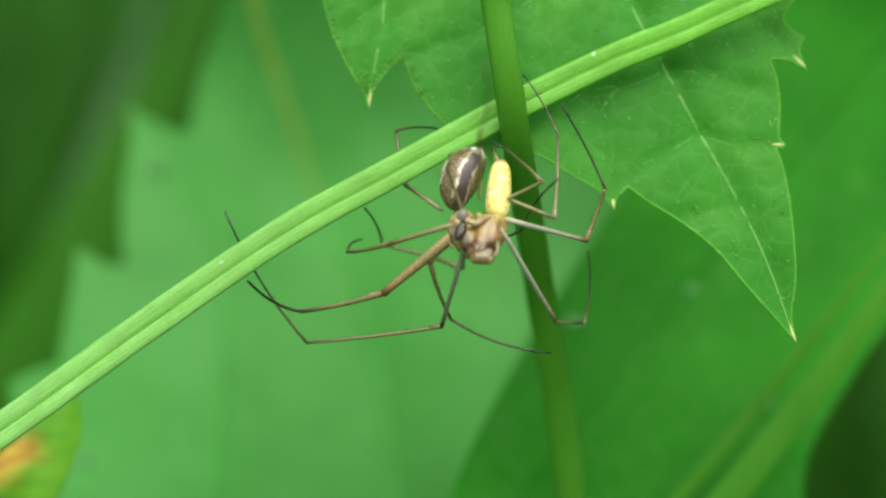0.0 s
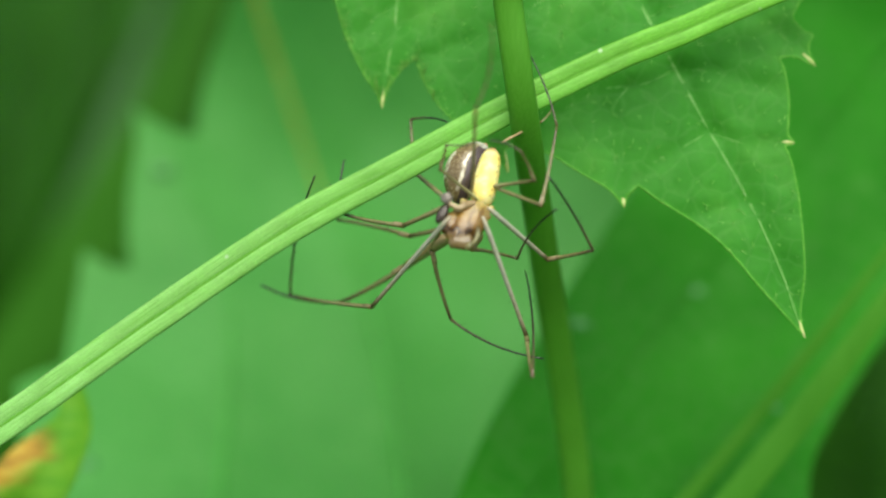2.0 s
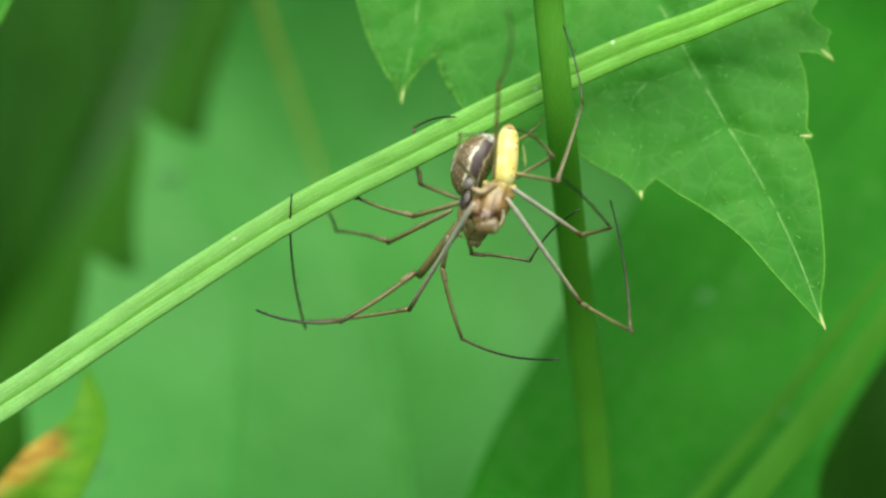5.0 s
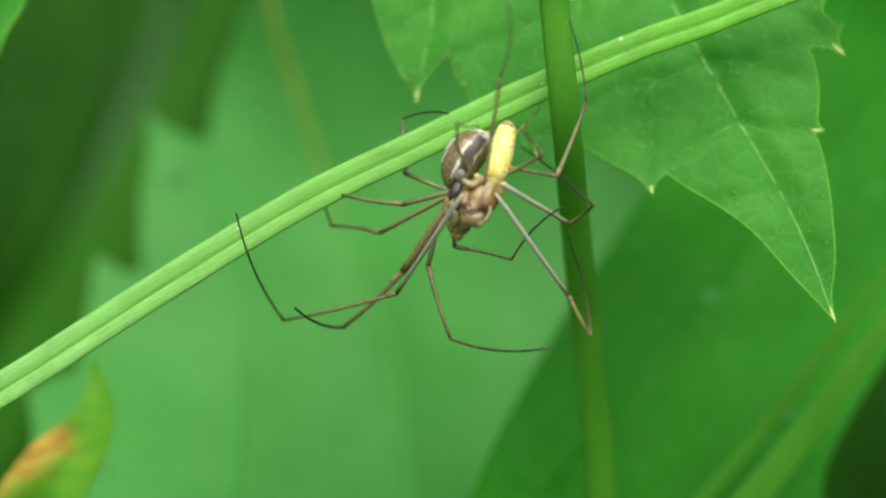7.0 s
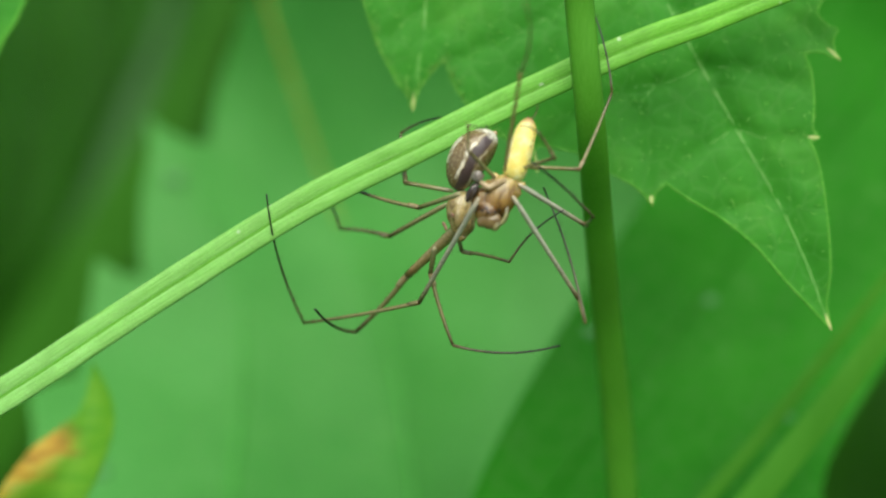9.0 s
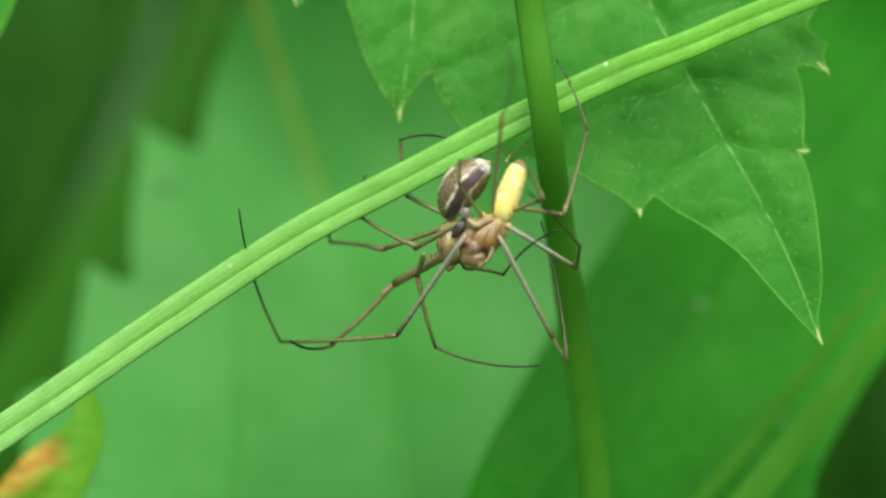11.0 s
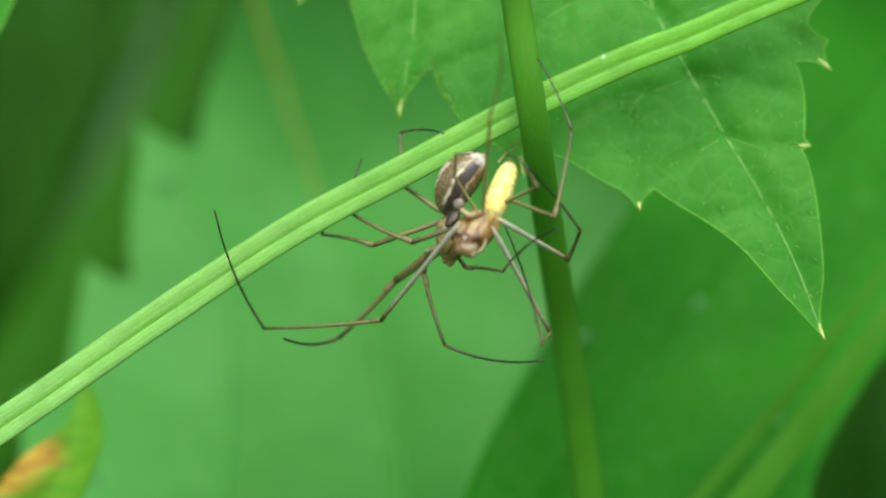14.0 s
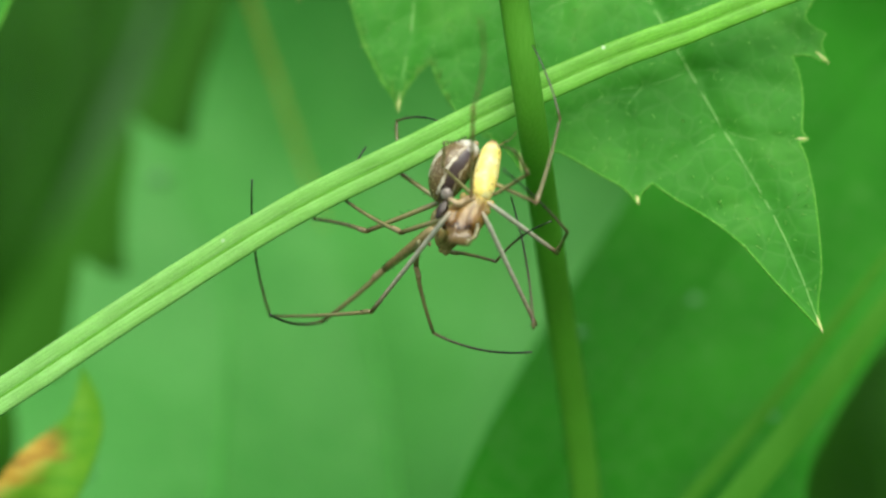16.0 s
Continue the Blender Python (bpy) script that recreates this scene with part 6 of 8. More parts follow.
    walk(female_legs[3][1], [
        (0.0, limb(-2.02, 3.12, -6.61, -0.744, 0.537, -0.397)), (0.5, limb(-2.06, 1.84, -6.91, -0.565, 0.664, -0.490)), (1.0, limb(-1.12, 3.09, -7.17, -0.180, 0.435, -0.882)),
        (1.2, limb(-0.90, 6.26, -5.40, -0.288, 0.517, -0.806)), (1.5, limb(-1.23, 7.53, -3.29, -0.555, 0.316, -0.770)), (2.0, limb(-1.48, 7.63, -2.82, -0.524, 0.721, -0.454)),
        (2.5, limb(-0.59, 7.50, -2.09, -0.460, 0.267, -0.847)), (3.0, limb(-0.74, 7.80, -2.99, -0.415, 0.201, -0.887)), (3.5, limb(-0.67, 7.36, -3.17, -0.437, 0.214, -0.874)),
        (4.0, limb(-0.82, 7.47, -4.38, -0.389, 0.590, -0.708)), (4.5, limb(-0.84, 5.87, -4.89, -0.535, 0.123, -0.836)), (7.0, limb(0.20, 5.82, -5.27, -0.246, 0.565, -0.787)),
        (7.5, limb(1.20, 4.68, -5.98, -0.186, 0.690, -0.699)), (8.0, limb(1.18, 3.67, -6.52, -0.200, 0.711, -0.674)), (8.5, limb(1.16, 6.33, -5.92, -0.178, 0.629, -0.756)),
        (9.0, limb(0.58, 5.00, -6.06, -0.144, 0.617, -0.774)), (11.5, limb(-0.25, 5.46, -5.67, -0.163, -0.085, -0.983)), (12.0, limb(-0.27, 5.81, -5.49, -0.208, 0.317, -0.925)),
        (12.5, limb(-0.62, 5.71, -5.54, -0.232, 0.225, -0.946)), (13.0, limb(-0.41, 5.71, -5.48, -0.209, 0.226, -0.951)), (13.5, limb(0.18, 5.77, -5.65, -0.181, 0.296, -0.938)),
        (14.0, limb(-0.25, 5.43, -5.71, -0.200, 0.308, -0.930)), (14.5, limb(-0.71, 5.71, -5.47, -0.281, 0.207, -0.937)), (15.0, limb(-0.81, 5.32, -5.76, -0.277, 0.323, -0.905)),
        (15.5, limb(-0.80, 5.31, -5.84, -0.285, 0.325, -0.902)), (16.0, limb(-0.82, 5.31, -5.89, -0.310, 0.326, -0.893)),
    ])
    walk(female_legs[3][2], [
        (0.0, limb(-6.85, 6.60, -9.19, -0.664, -0.736, -0.132)), (0.5, limb(-5.73, 6.15, -10.09, -0.615, -0.761, 0.204)), (1.0, limb(-2.29, 5.91, -12.89, -0.385, -0.918, 0.095)),
        (1.2, limb(-2.77, 9.61, -10.63, -0.520, -0.846, -0.116)), (1.5, limb(-4.83, 9.57, -8.28, -0.813, -0.563, -0.148)), (2.0, limb(-4.88, 12.31, -5.76, -0.973, -0.017, -0.230)),
        (2.5, limb(-3.58, 9.24, -7.59, -0.731, -0.493, -0.471)), (3.0, limb(-3.44, 9.11, -8.75, -0.729, -0.556, -0.400)), (3.5, limb(-3.51, 8.75, -8.84, -0.621, -0.679, -0.392)),
        (4.0, limb(-3.34, 11.29, -8.97, -0.622, -0.701, -0.348)), (4.5, limb(-4.31, 6.67, -10.32, -0.948, -0.040, -0.316)), (7.0, limb(-1.40, 9.49, -10.38, -0.573, -0.778, -0.260)),
        (7.5, limb(-0.01, 9.16, -10.52, -0.557, -0.792, -0.252)), (8.0, limb(-0.12, 8.28, -10.89, -0.532, -0.815, -0.231)), (8.5, limb(0.00, 10.41, -10.83, -0.554, -0.813, -0.178)),
        (9.0, limb(-0.35, 9.01, -11.08, -0.522, -0.843, -0.135)), (11.5, limb(-1.31, 4.91, -12.05, -0.396, -0.895, -0.206)), (12.0, limb(-1.62, 7.86, -11.50, -0.520, -0.805, -0.286)),
        (12.5, limb(-2.12, 7.17, -11.68, -0.453, -0.864, -0.220)), (13.0, limb(-1.76, 7.17, -11.66, -0.438, -0.866, -0.242)), (13.5, limb(-1.00, 7.69, -11.74, -0.497, -0.774, -0.392)),
        (14.0, limb(-1.55, 7.43, -11.75, -0.511, -0.808, -0.292)), (14.5, limb(-2.53, 7.06, -11.55, -0.564, -0.799, -0.208)), (15.0, limb(-2.61, 7.42, -11.64, -0.506, -0.843, -0.183)),
        (15.5, limb(-2.65, 7.42, -11.70, -0.514, -0.837, -0.188)), (16.0, limb(-2.83, 7.43, -11.68, -0.531, -0.825, -0.194)),
    ])
    walk(female_legs[4][0], [
        (0.0, limb(0.54, 0.87, -1.56, -0.176, 0.318, -0.932)), (0.5, limb(0.23, 0.91, -1.97, -0.183, 0.308, -0.934)), (1.0, limb(0.29, 0.30, -2.34, -0.192, 0.479, -0.857)),
        (1.2, limb(0.43, 0.73, -2.31, -0.024, 0.753, -0.657)), (1.5, limb(0.16, 0.80, -2.07, 0.227, 0.835, -0.501)), (2.0, limb(-0.29, 1.11, -1.85, 0.050, 0.937, -0.346)),
        (2.5, limb(0.21, 1.00, -1.67, 0.220, 0.792, -0.569)), (3.0, limb(0.24, 1.02, -2.28, 0.237, 0.829, -0.507)), (3.5, limb(0.25, 1.12, -2.43, 0.150, 0.821, -0.551)),
        (4.0, limb(0.39, 1.03, -2.63, 0.200, 0.658, -0.726)), (4.5, limb(0.24, 0.96, -2.66, 0.261, 0.346, -0.901)), (7.0, limb(0.87, 1.14, -3.08, 0.305, 0.565, -0.767)),
        (7.5, limb(1.56, 1.27, -3.46, 0.270, 0.776, -0.569)), (8.0, limb(1.77, 1.19, -3.73, 0.204, 0.810, -0.549)), (8.5, limb(1.49, 1.09, -3.85, 0.288, 0.805, -0.519)),
        (9.0, limb(1.14, 1.01, -3.96, 0.312, 0.725, -0.614)), (11.5, limb(0.22, 0.30, -2.60, 0.231, 0.656, -0.719)), (12.0, limb(0.12, 0.30, -2.59, 0.248, 0.575, -0.780)),
        (12.5, limb(0.00, 0.30, -2.49, 0.281, 0.469, -0.838)), (13.0, limb(0.24, 0.30, -2.56, 0.280, 0.587, -0.760)), (13.5, limb(0.52, 0.30, -2.56, 0.293, 0.653, -0.698)),
        (14.0, limb(0.53, 0.30, -2.60, 0.268, 0.686, -0.676)), (14.5, limb(0.23, 0.30, -2.78, 0.279, 0.659, -0.698)), (15.0, limb(0.27, 0.30, -2.97, 0.338, 0.617, -0.711)),
        (15.5, limb(0.28, 0.30, -2.95, 0.343, 0.612, -0.713)), (16.0, limb(0.30, 0.30, -2.87, 0.319, 0.615, -0.721)),
    ])
    walk(female_legs[4][1], [
        (0.0, limb(0.13, 1.61, -3.72, 0.558, 0.756, -0.344)), (0.5, limb(-0.19, 1.63, -4.14, 0.541, 0.709, -0.453)), (1.0, limb(-0.15, 1.41, -4.33, 0.541, 0.529, -0.654)),
        (1.2, limb(0.37, 2.48, -3.84, 0.577, 0.625, -0.525)), (1.5, limb(0.69, 2.74, -3.23, 0.629, 0.612, -0.479)), (2.0, limb(-0.18, 3.28, -2.65, 0.610, 0.557, -0.564)),
        (2.5, limb(0.72, 2.84, -2.99, 0.617, 0.634, -0.466)), (3.0, limb(0.79, 2.94, -3.46, 0.630, 0.543, -0.556)), (3.5, limb(0.60, 3.02, -3.71, 0.656, 0.410, -0.634)),
        (4.0, limb(0.85, 2.56, -4.31, 0.643, 0.349, -0.682)), (4.5, limb(0.85, 1.76, -4.75, 0.640, 0.347, -0.686)), (7.0, limb(1.58, 2.45, -4.86, 0.757, 0.126, -0.641)),
        (7.5, limb(2.18, 3.07, -4.78, 0.785, 0.163, -0.598)), (8.0, limb(2.24, 3.07, -5.01, 0.767, 0.201, -0.610)), (8.5, limb(2.16, 2.95, -5.05, 0.785, 0.073, -0.616)),
        (9.0, limb(1.87, 2.69, -5.38, 0.777, 0.064, -0.626)), (11.5, limb(0.76, 1.82, -4.26, 0.745, 0.255, -0.617)), (12.0, limb(0.69, 1.63, -4.40, 0.718, 0.352, -0.601)),
        (12.5, limb(0.65, 1.39, -4.44, 0.696, 0.422, -0.581)), (13.0, limb(0.89, 1.66, -4.32, 0.722, 0.333, -0.606)), (13.5, limb(1.20, 1.82, -4.18, 0.773, 0.185, -0.607)),
        (14.0, limb(1.15, 1.89, -4.17, 0.761, -0.009, -0.649)), (14.5, limb(0.88, 1.83, -4.40, 0.694, 0.230, -0.682)), (15.0, limb(1.05, 1.73, -4.61, 0.667, 0.359, -0.653)),
        (15.5, limb(1.08, 1.72, -4.61, 0.668, 0.373, -0.644)), (16.0, limb(1.04, 1.73, -4.54, 0.665, 0.366, -0.651)),
    ])
    walk(female_legs[4][2], [
        (0.0, limb(3.09, 5.62, -5.55, 0.991, -0.116, 0.060)), (0.5, limb(2.68, 5.39, -6.54, 0.995, -0.094, 0.045)), (1.0, limb(2.72, 4.22, -7.80, 0.985, -0.089, 0.145)),
        (1.2, limb(3.44, 5.80, -6.63, 0.991, -0.100, 0.093)), (1.5, limb(4.03, 5.99, -5.77, 0.994, -0.112, 0.004)), (2.0, limb(3.06, 6.24, -5.65, 0.929, -0.352, -0.111)),
        (2.5, limb(4.00, 6.20, -5.47, 0.900, -0.428, -0.081)), (3.0, limb(4.13, 5.82, -6.41, 0.911, -0.412, 0.028)), (3.5, limb(4.08, 5.20, -7.07, 0.901, -0.433, -0.003)),
        (4.0, limb(4.27, 4.41, -7.93, 0.892, -0.451, 0.039)), (4.5, limb(4.24, 3.60, -8.40, 0.876, -0.474, 0.088)), (7.0, limb(5.59, 3.12, -8.27, 0.797, -0.521, 0.304)),
        (7.5, limb(6.35, 3.94, -7.96, 0.815, -0.386, 0.432)), (8.0, limb(6.31, 4.14, -8.25, 0.801, -0.391, 0.453)), (8.5, limb(6.33, 3.34, -8.32, 0.798, -0.378, 0.469)),
        (9.0, limb(5.99, 3.03, -8.71, 0.811, -0.291, 0.508)), (11.5, limb(4.71, 3.17, -7.54, 0.899, -0.141, 0.414)), (12.0, limb(4.51, 3.50, -7.59, 0.902, -0.190, 0.386)),
        (12.5, limb(4.34, 3.63, -7.52, 0.890, -0.263, 0.373)), (13.0, limb(4.72, 3.43, -7.54, 0.874, -0.277, 0.399)), (13.5, limb(5.30, 2.80, -7.40, 0.834, -0.341, 0.435)),
        (14.0, limb(5.19, 1.84, -7.61, 0.821, -0.409, 0.399)), (14.5, limb(4.57, 3.05, -8.02, 0.847, -0.407, 0.342)), (15.0, limb(4.60, 3.64, -8.08, 0.848, -0.403, 0.343)),
        (15.5, limb(4.62, 3.70, -8.03, 0.850, -0.396, 0.348)), (16.0, limb(4.57, 3.67, -7.99, 0.859, -0.384, 0.339)),
    ])
    walk(female_legs[5][0], [
        (0.0, limb(1.81, 0.92, -0.21, 0.597, 0.785, -0.168)), (0.5, limb(1.91, 1.08, -0.80, 0.685, 0.728, -0.027)), (1.0, limb(2.86, 0.80, -0.08, 0.842, -0.006, -0.539)),
        (1.2, limb(2.35, 0.88, -0.36, 0.798, 0.456, -0.394)), (1.5, limb(0.86, 1.06, -1.01, 0.678, 0.716, -0.165)), (2.0, limb(0.35, 1.32, -1.06, 0.739, 0.650, -0.178)),
        (2.5, limb(0.60, 1.27, -1.02, 0.832, 0.520, -0.194)), (3.0, limb(0.89, 1.23, -1.27, 0.660, 0.730, -0.178)), (3.5, limb(0.86, 1.20, -1.08, 0.611, 0.701, -0.368)),
        (4.0, limb(1.14, 1.19, -1.30, 0.556, 0.677, -0.482)), (4.5, limb(1.02, 1.16, -1.39, 0.545, 0.630, -0.553)), (7.0, limb(0.89, 1.13, -1.14, 0.655, 0.347, -0.671)),
        (7.5, limb(1.55, 1.16, -1.17, 0.569, 0.496, -0.655)), (8.0, limb(1.34, 1.14, -1.35, 0.606, 0.586, -0.537)), (8.5, limb(1.27, 1.13, -1.53, 0.638, 0.582, -0.504)),
        (9.0, limb(1.29, 1.12, -1.72, 0.655, 0.586, -0.477)), (11.5, limb(1.48, 0.80, -1.26, 0.769, 0.605, -0.206)), (12.0, limb(1.46, 0.80, -1.33, 0.832, 0.518, -0.200)),
        (12.5, limb(1.31, 0.80, -1.21, 0.904, 0.370, -0.216)), (13.0, limb(1.42, 0.80, -1.11, 0.928, 0.303, -0.218)), (13.5, limb(1.35, 0.80, -1.21, 0.958, 0.144, -0.249)),
        (14.0, limb(1.14, 0.80, -1.37, 0.935, 0.055, -0.351)), (14.5, limb(0.85, 0.80, -1.37, 0.802, 0.401, -0.443)), (15.0, limb(0.84, 0.80, -1.34, 0.696, 0.553, -0.458)),
        (15.5, limb(0.81, 0.80, -1.38, 0.677, 0.590, -0.440)), (16.0, limb(0.82, 0.80, -1.44, 0.674, 0.608, -0.420)),
    ])
    walk(female_legs[5][1], [
        (0.0, limb(3.24, 2.81, -0.61, 0.426, -0.879, 0.216)), (0.5, limb(3.56, 2.83, -0.86, 0.246, -0.965, -0.094)), (1.0, limb(4.90, 0.79, -1.38, 0.911, -0.127, 0.393)),
        (1.2, limb(4.27, 1.98, -1.31, 0.937, -0.129, 0.325)), (1.5, limb(2.50, 2.79, -1.41, 0.838, -0.541, 0.073)), (2.0, limb(2.13, 2.88, -1.49, 0.814, -0.578, -0.056)),
        (2.5, limb(2.61, 2.53, -1.49, 0.716, -0.697, -0.031)), (3.0, limb(2.48, 2.99, -1.69, 0.832, -0.550, 0.070)), (3.5, limb(2.34, 2.89, -1.97, 0.901, -0.424, 0.092)),
        (4.0, limb(2.48, 2.82, -2.46, 0.939, -0.288, 0.185)), (4.5, limb(2.33, 2.68, -2.72, 0.953, -0.115, 0.279)), (7.0, limb(2.47, 1.97, -2.75, 0.934, -0.229, 0.275)),
        (7.5, limb(2.92, 2.35, -2.75, 0.902, -0.328, 0.281)), (8.0, limb(2.80, 2.56, -2.65, 0.886, -0.399, 0.237)), (8.5, limb(2.81, 2.53, -2.74, 0.825, -0.523, 0.213)),
        (9.0, limb(2.87, 2.53, -2.87, 0.769, -0.610, 0.192)), (11.5, limb(3.33, 2.26, -1.76, 0.541, -0.793, 0.282)), (12.0, limb(3.46, 2.05, -1.81, 0.473, -0.848, 0.237)),
        (12.5, limb(3.49, 1.69, -1.73, 0.408, -0.894, 0.187)), (13.0, limb(3.66, 1.53, -1.64, 0.405, -0.894, 0.191)), (13.5, limb(3.66, 1.15, -1.81, 0.460, -0.851, 0.253)),
        (14.0, limb(3.39, 0.93, -2.22, 0.552, -0.788, 0.273)), (14.5, limb(2.78, 1.77, -2.44, 0.670, -0.706, 0.229)), (15.0, limb(2.52, 2.13, -2.44, 0.754, -0.616, 0.227)),
        (15.5, limb(2.44, 2.22, -2.44, 0.775, -0.580, 0.251)), (16.0, limb(2.44, 2.26, -2.45, 0.781, -0.565, 0.266)),
    ])
    walk(female_legs[5][2], [
        (0.0, limb(4.98, -0.77, 0.27, 0.166, -0.789, 0.592)), (0.5, limb(4.57, -1.10, -1.25, 0.150, -0.989, -0.006)), (1.0, limb(8.61, 0.27, 0.22, 0.186, -0.690, 0.699)),
        (1.2, limb(8.09, 1.45, 0.02, 0.198, -0.729, 0.655)), (1.5, limb(5.92, 0.58, -1.11, 0.201, -0.719, 0.665)), (2.0, limb(5.46, 0.53, -1.72, 0.181, -0.845, 0.502)),
        (2.5, limb(5.53, -0.32, -1.61, 0.192, -0.792, 0.579)), (3.0, limb(5.88, 0.74, -1.41, 0.170, -0.741, 0.650)), (3.5, limb(6.01, 1.16, -1.59, 0.341, -0.646, 0.683)),
        (4.0, limb(6.31, 1.64, -1.70, 0.340, -0.593, 0.730)), (4.5, limb(6.22, 2.21, -1.58, 0.309, -0.552, 0.774)), (7.0, limb(6.28, 1.04, -1.63, 0.194, -0.468, 0.862)),
        (7.5, limb(6.60, 1.01, -1.60, 0.132, -0.518, 0.845)), (8.0, limb(6.41, 0.93, -1.68, 0.166, -0.422, 0.891)), (8.5, limb(6.18, 0.39, -1.87, 0.188, -0.307, 0.933)),
        (9.0, limb(6.00, 0.04, -2.09, 0.218, -0.233, 0.948)), (11.5, limb(5.54, -0.98, -0.61, 0.200, -0.459, 0.866)), (12.0, limb(5.39, -1.41, -0.85, 0.257, -0.450, 0.855)),
        (12.5, limb(5.15, -1.95, -0.97, 0.319, -0.413, 0.853)), (13.0, limb(5.31, -2.12, -0.86, 0.305, -0.433, 0.848)), (13.5, limb(5.54, -2.33, -0.78, 0.255, -0.441, 0.860)),
        (14.0, limb(5.64, -2.28, -1.10, 0.276, -0.441, 0.854)), (14.5, limb(5.51, -1.11, -1.50, 0.345, -0.413, 0.843)), (15.0, limb(5.60, -0.38, -1.52, 0.352, -0.401, 0.846)),
        (15.5, limb(5.60, -0.14, -1.42, 0.337, -0.424, 0.840)), (16.0, limb(5.63, -0.04, -1.37, 0.332, -0.459, 0.824)),
    ])
    walk(female_legs[6][0], [
        (0.0, limb(0.89, -2.34, -0.87, -0.608, -0.667, 0.430)), (0.5, limb(0.48, -2.45, -0.54, -0.454, -0.850, 0.267)), (1.0, limb(0.90, -2.50, -0.20, -0.582, -0.324, 0.746)),
        (1.2, limb(1.26, -2.45, -0.51, -0.669, -0.605, 0.432)), (1.5, limb(1.36, -2.56, -0.04, -0.792, -0.611, 0.021)), (2.0, limb(1.40, -2.57, -0.34, -0.894, -0.446, 0.053)),
        (2.5, limb(0.87, -2.67, -0.07, -0.629, -0.773, -0.083)), (3.0, limb(0.54, -2.66, 0.14, -0.559, -0.828, -0.045)), (3.5, limb(0.51, -2.67, 0.11, -0.527, -0.847, -0.067)),
        (4.0, limb(0.66, -2.65, 0.23, -0.498, -0.866, -0.029)), (4.5, limb(0.52, -2.67, 0.40, -0.486, -0.874, -0.008)), (7.0, limb(0.82, -2.84, 0.92, -0.480, -0.877, 0.004)),
        (7.5, limb(2.05, -2.83, 0.86, -0.773, -0.626, 0.099)), (8.0, limb(2.51, -2.86, 1.24, -0.844, -0.523, 0.114)), (8.5, limb(2.22, -2.87, 1.58, -0.757, -0.654, 0.014)),
        (9.0, limb(2.04, -2.83, 1.65, -0.678, -0.735, -0.030)), (11.5, limb(2.29, -2.50, 1.48, -0.752, -0.611, 0.247)), (12.0, limb(2.51, -2.50, 1.15, -0.813, -0.483, 0.325)),
        (12.5, limb(2.65, -2.50, 1.04, -0.888, -0.221, 0.403)), (13.0, limb(2.81, -2.50, 1.04, -0.897, -0.219, 0.383)), (13.5, limb(2.71, -2.50, 1.12, -0.914, -0.169, 0.369)),
        (14.0, limb(2.65, -2.50, 1.05, -0.908, -0.104, 0.405)), (14.5, limb(2.60, -2.50, 1.04, -0.916, -0.092, 0.390)), (15.0, limb(2.65, -2.50, 1.20, -0.951, -0.101, 0.293)),
        (15.5, limb(2.61, -2.50, 1.35, -0.961, -0.152, 0.229)), (16.0, limb(2.66, -2.50, 1.48, -0.964, -0.187, 0.191)),
    ])
    walk(female_legs[6][1], [
        (0.0, limb(-1.33, -4.77, 0.69, -0.104, -0.984, 0.147)), (0.5, limb(-1.17, -5.54, 0.44, -0.196, -0.930, 0.310)), (1.0, limb(-1.21, -3.68, 2.52, -0.099, -0.847, 0.523)),
        (1.2, limb(-1.18, -4.65, 1.06, -0.236, -0.877, 0.419)), (1.5, limb(-1.52, -4.78, 0.04, -0.450, -0.708, 0.545)), (2.0, limb(-1.85, -4.19, -0.15, -0.168, -0.754, 0.635)),
        (2.5, limb(-1.42, -5.48, -0.37, -0.271, -0.420, 0.866)), (3.0, limb(-1.49, -5.67, -0.03, -0.283, -0.492, 0.823)), (3.5, limb(-1.41, -5.75, -0.13, -0.260, -0.602, 0.755)),
        (4.0, limb(-1.15, -5.81, 0.12, -0.268, -0.461, 0.846)), (4.5, limb(-1.25, -5.85, 0.37, -0.293, -0.294, 0.910)), (7.0, limb(-0.93, -6.03, 0.94, -0.414, -0.773, 0.480)),
        (7.5, limb(-0.77, -5.11, 1.22, -0.482, -0.700, 0.526)), (8.0, limb(-0.56, -4.77, 1.66, -0.494, -0.672, 0.551)), (8.5, limb(-0.53, -5.25, 1.63, -0.543, -0.562, 0.623)),
        (9.0, limb(-0.43, -5.50, 1.54, -0.564, -0.465, 0.682)), (11.5, limb(-0.45, -4.72, 2.38, -0.465, -0.632, 0.620)), (12.0, limb(-0.45, -4.26, 2.34, -0.452, -0.627, 0.635)),
        (12.5, limb(-0.58, -3.30, 2.51, -0.459, -0.584, 0.669)), (13.0, limb(-0.46, -3.30, 2.44, -0.508, -0.496, 0.705)), (13.5, limb(-0.61, -3.12, 2.46, -0.480, -0.572, 0.665)),
        (14.0, limb(-0.65, -2.88, 2.53, -0.404, -0.623, 0.670)), (14.5, limb(-0.74, -2.83, 2.46, -0.372, -0.546, 0.751)), (15.0, limb(-0.81, -2.87, 2.27, -0.410, -0.429, 0.805)),
        (15.5, limb(-0.89, -3.05, 2.19, -0.421, -0.440, 0.793)), (16.0, limb(-0.85, -3.18, 2.18, -0.411, -0.487, 0.771)),
    ])
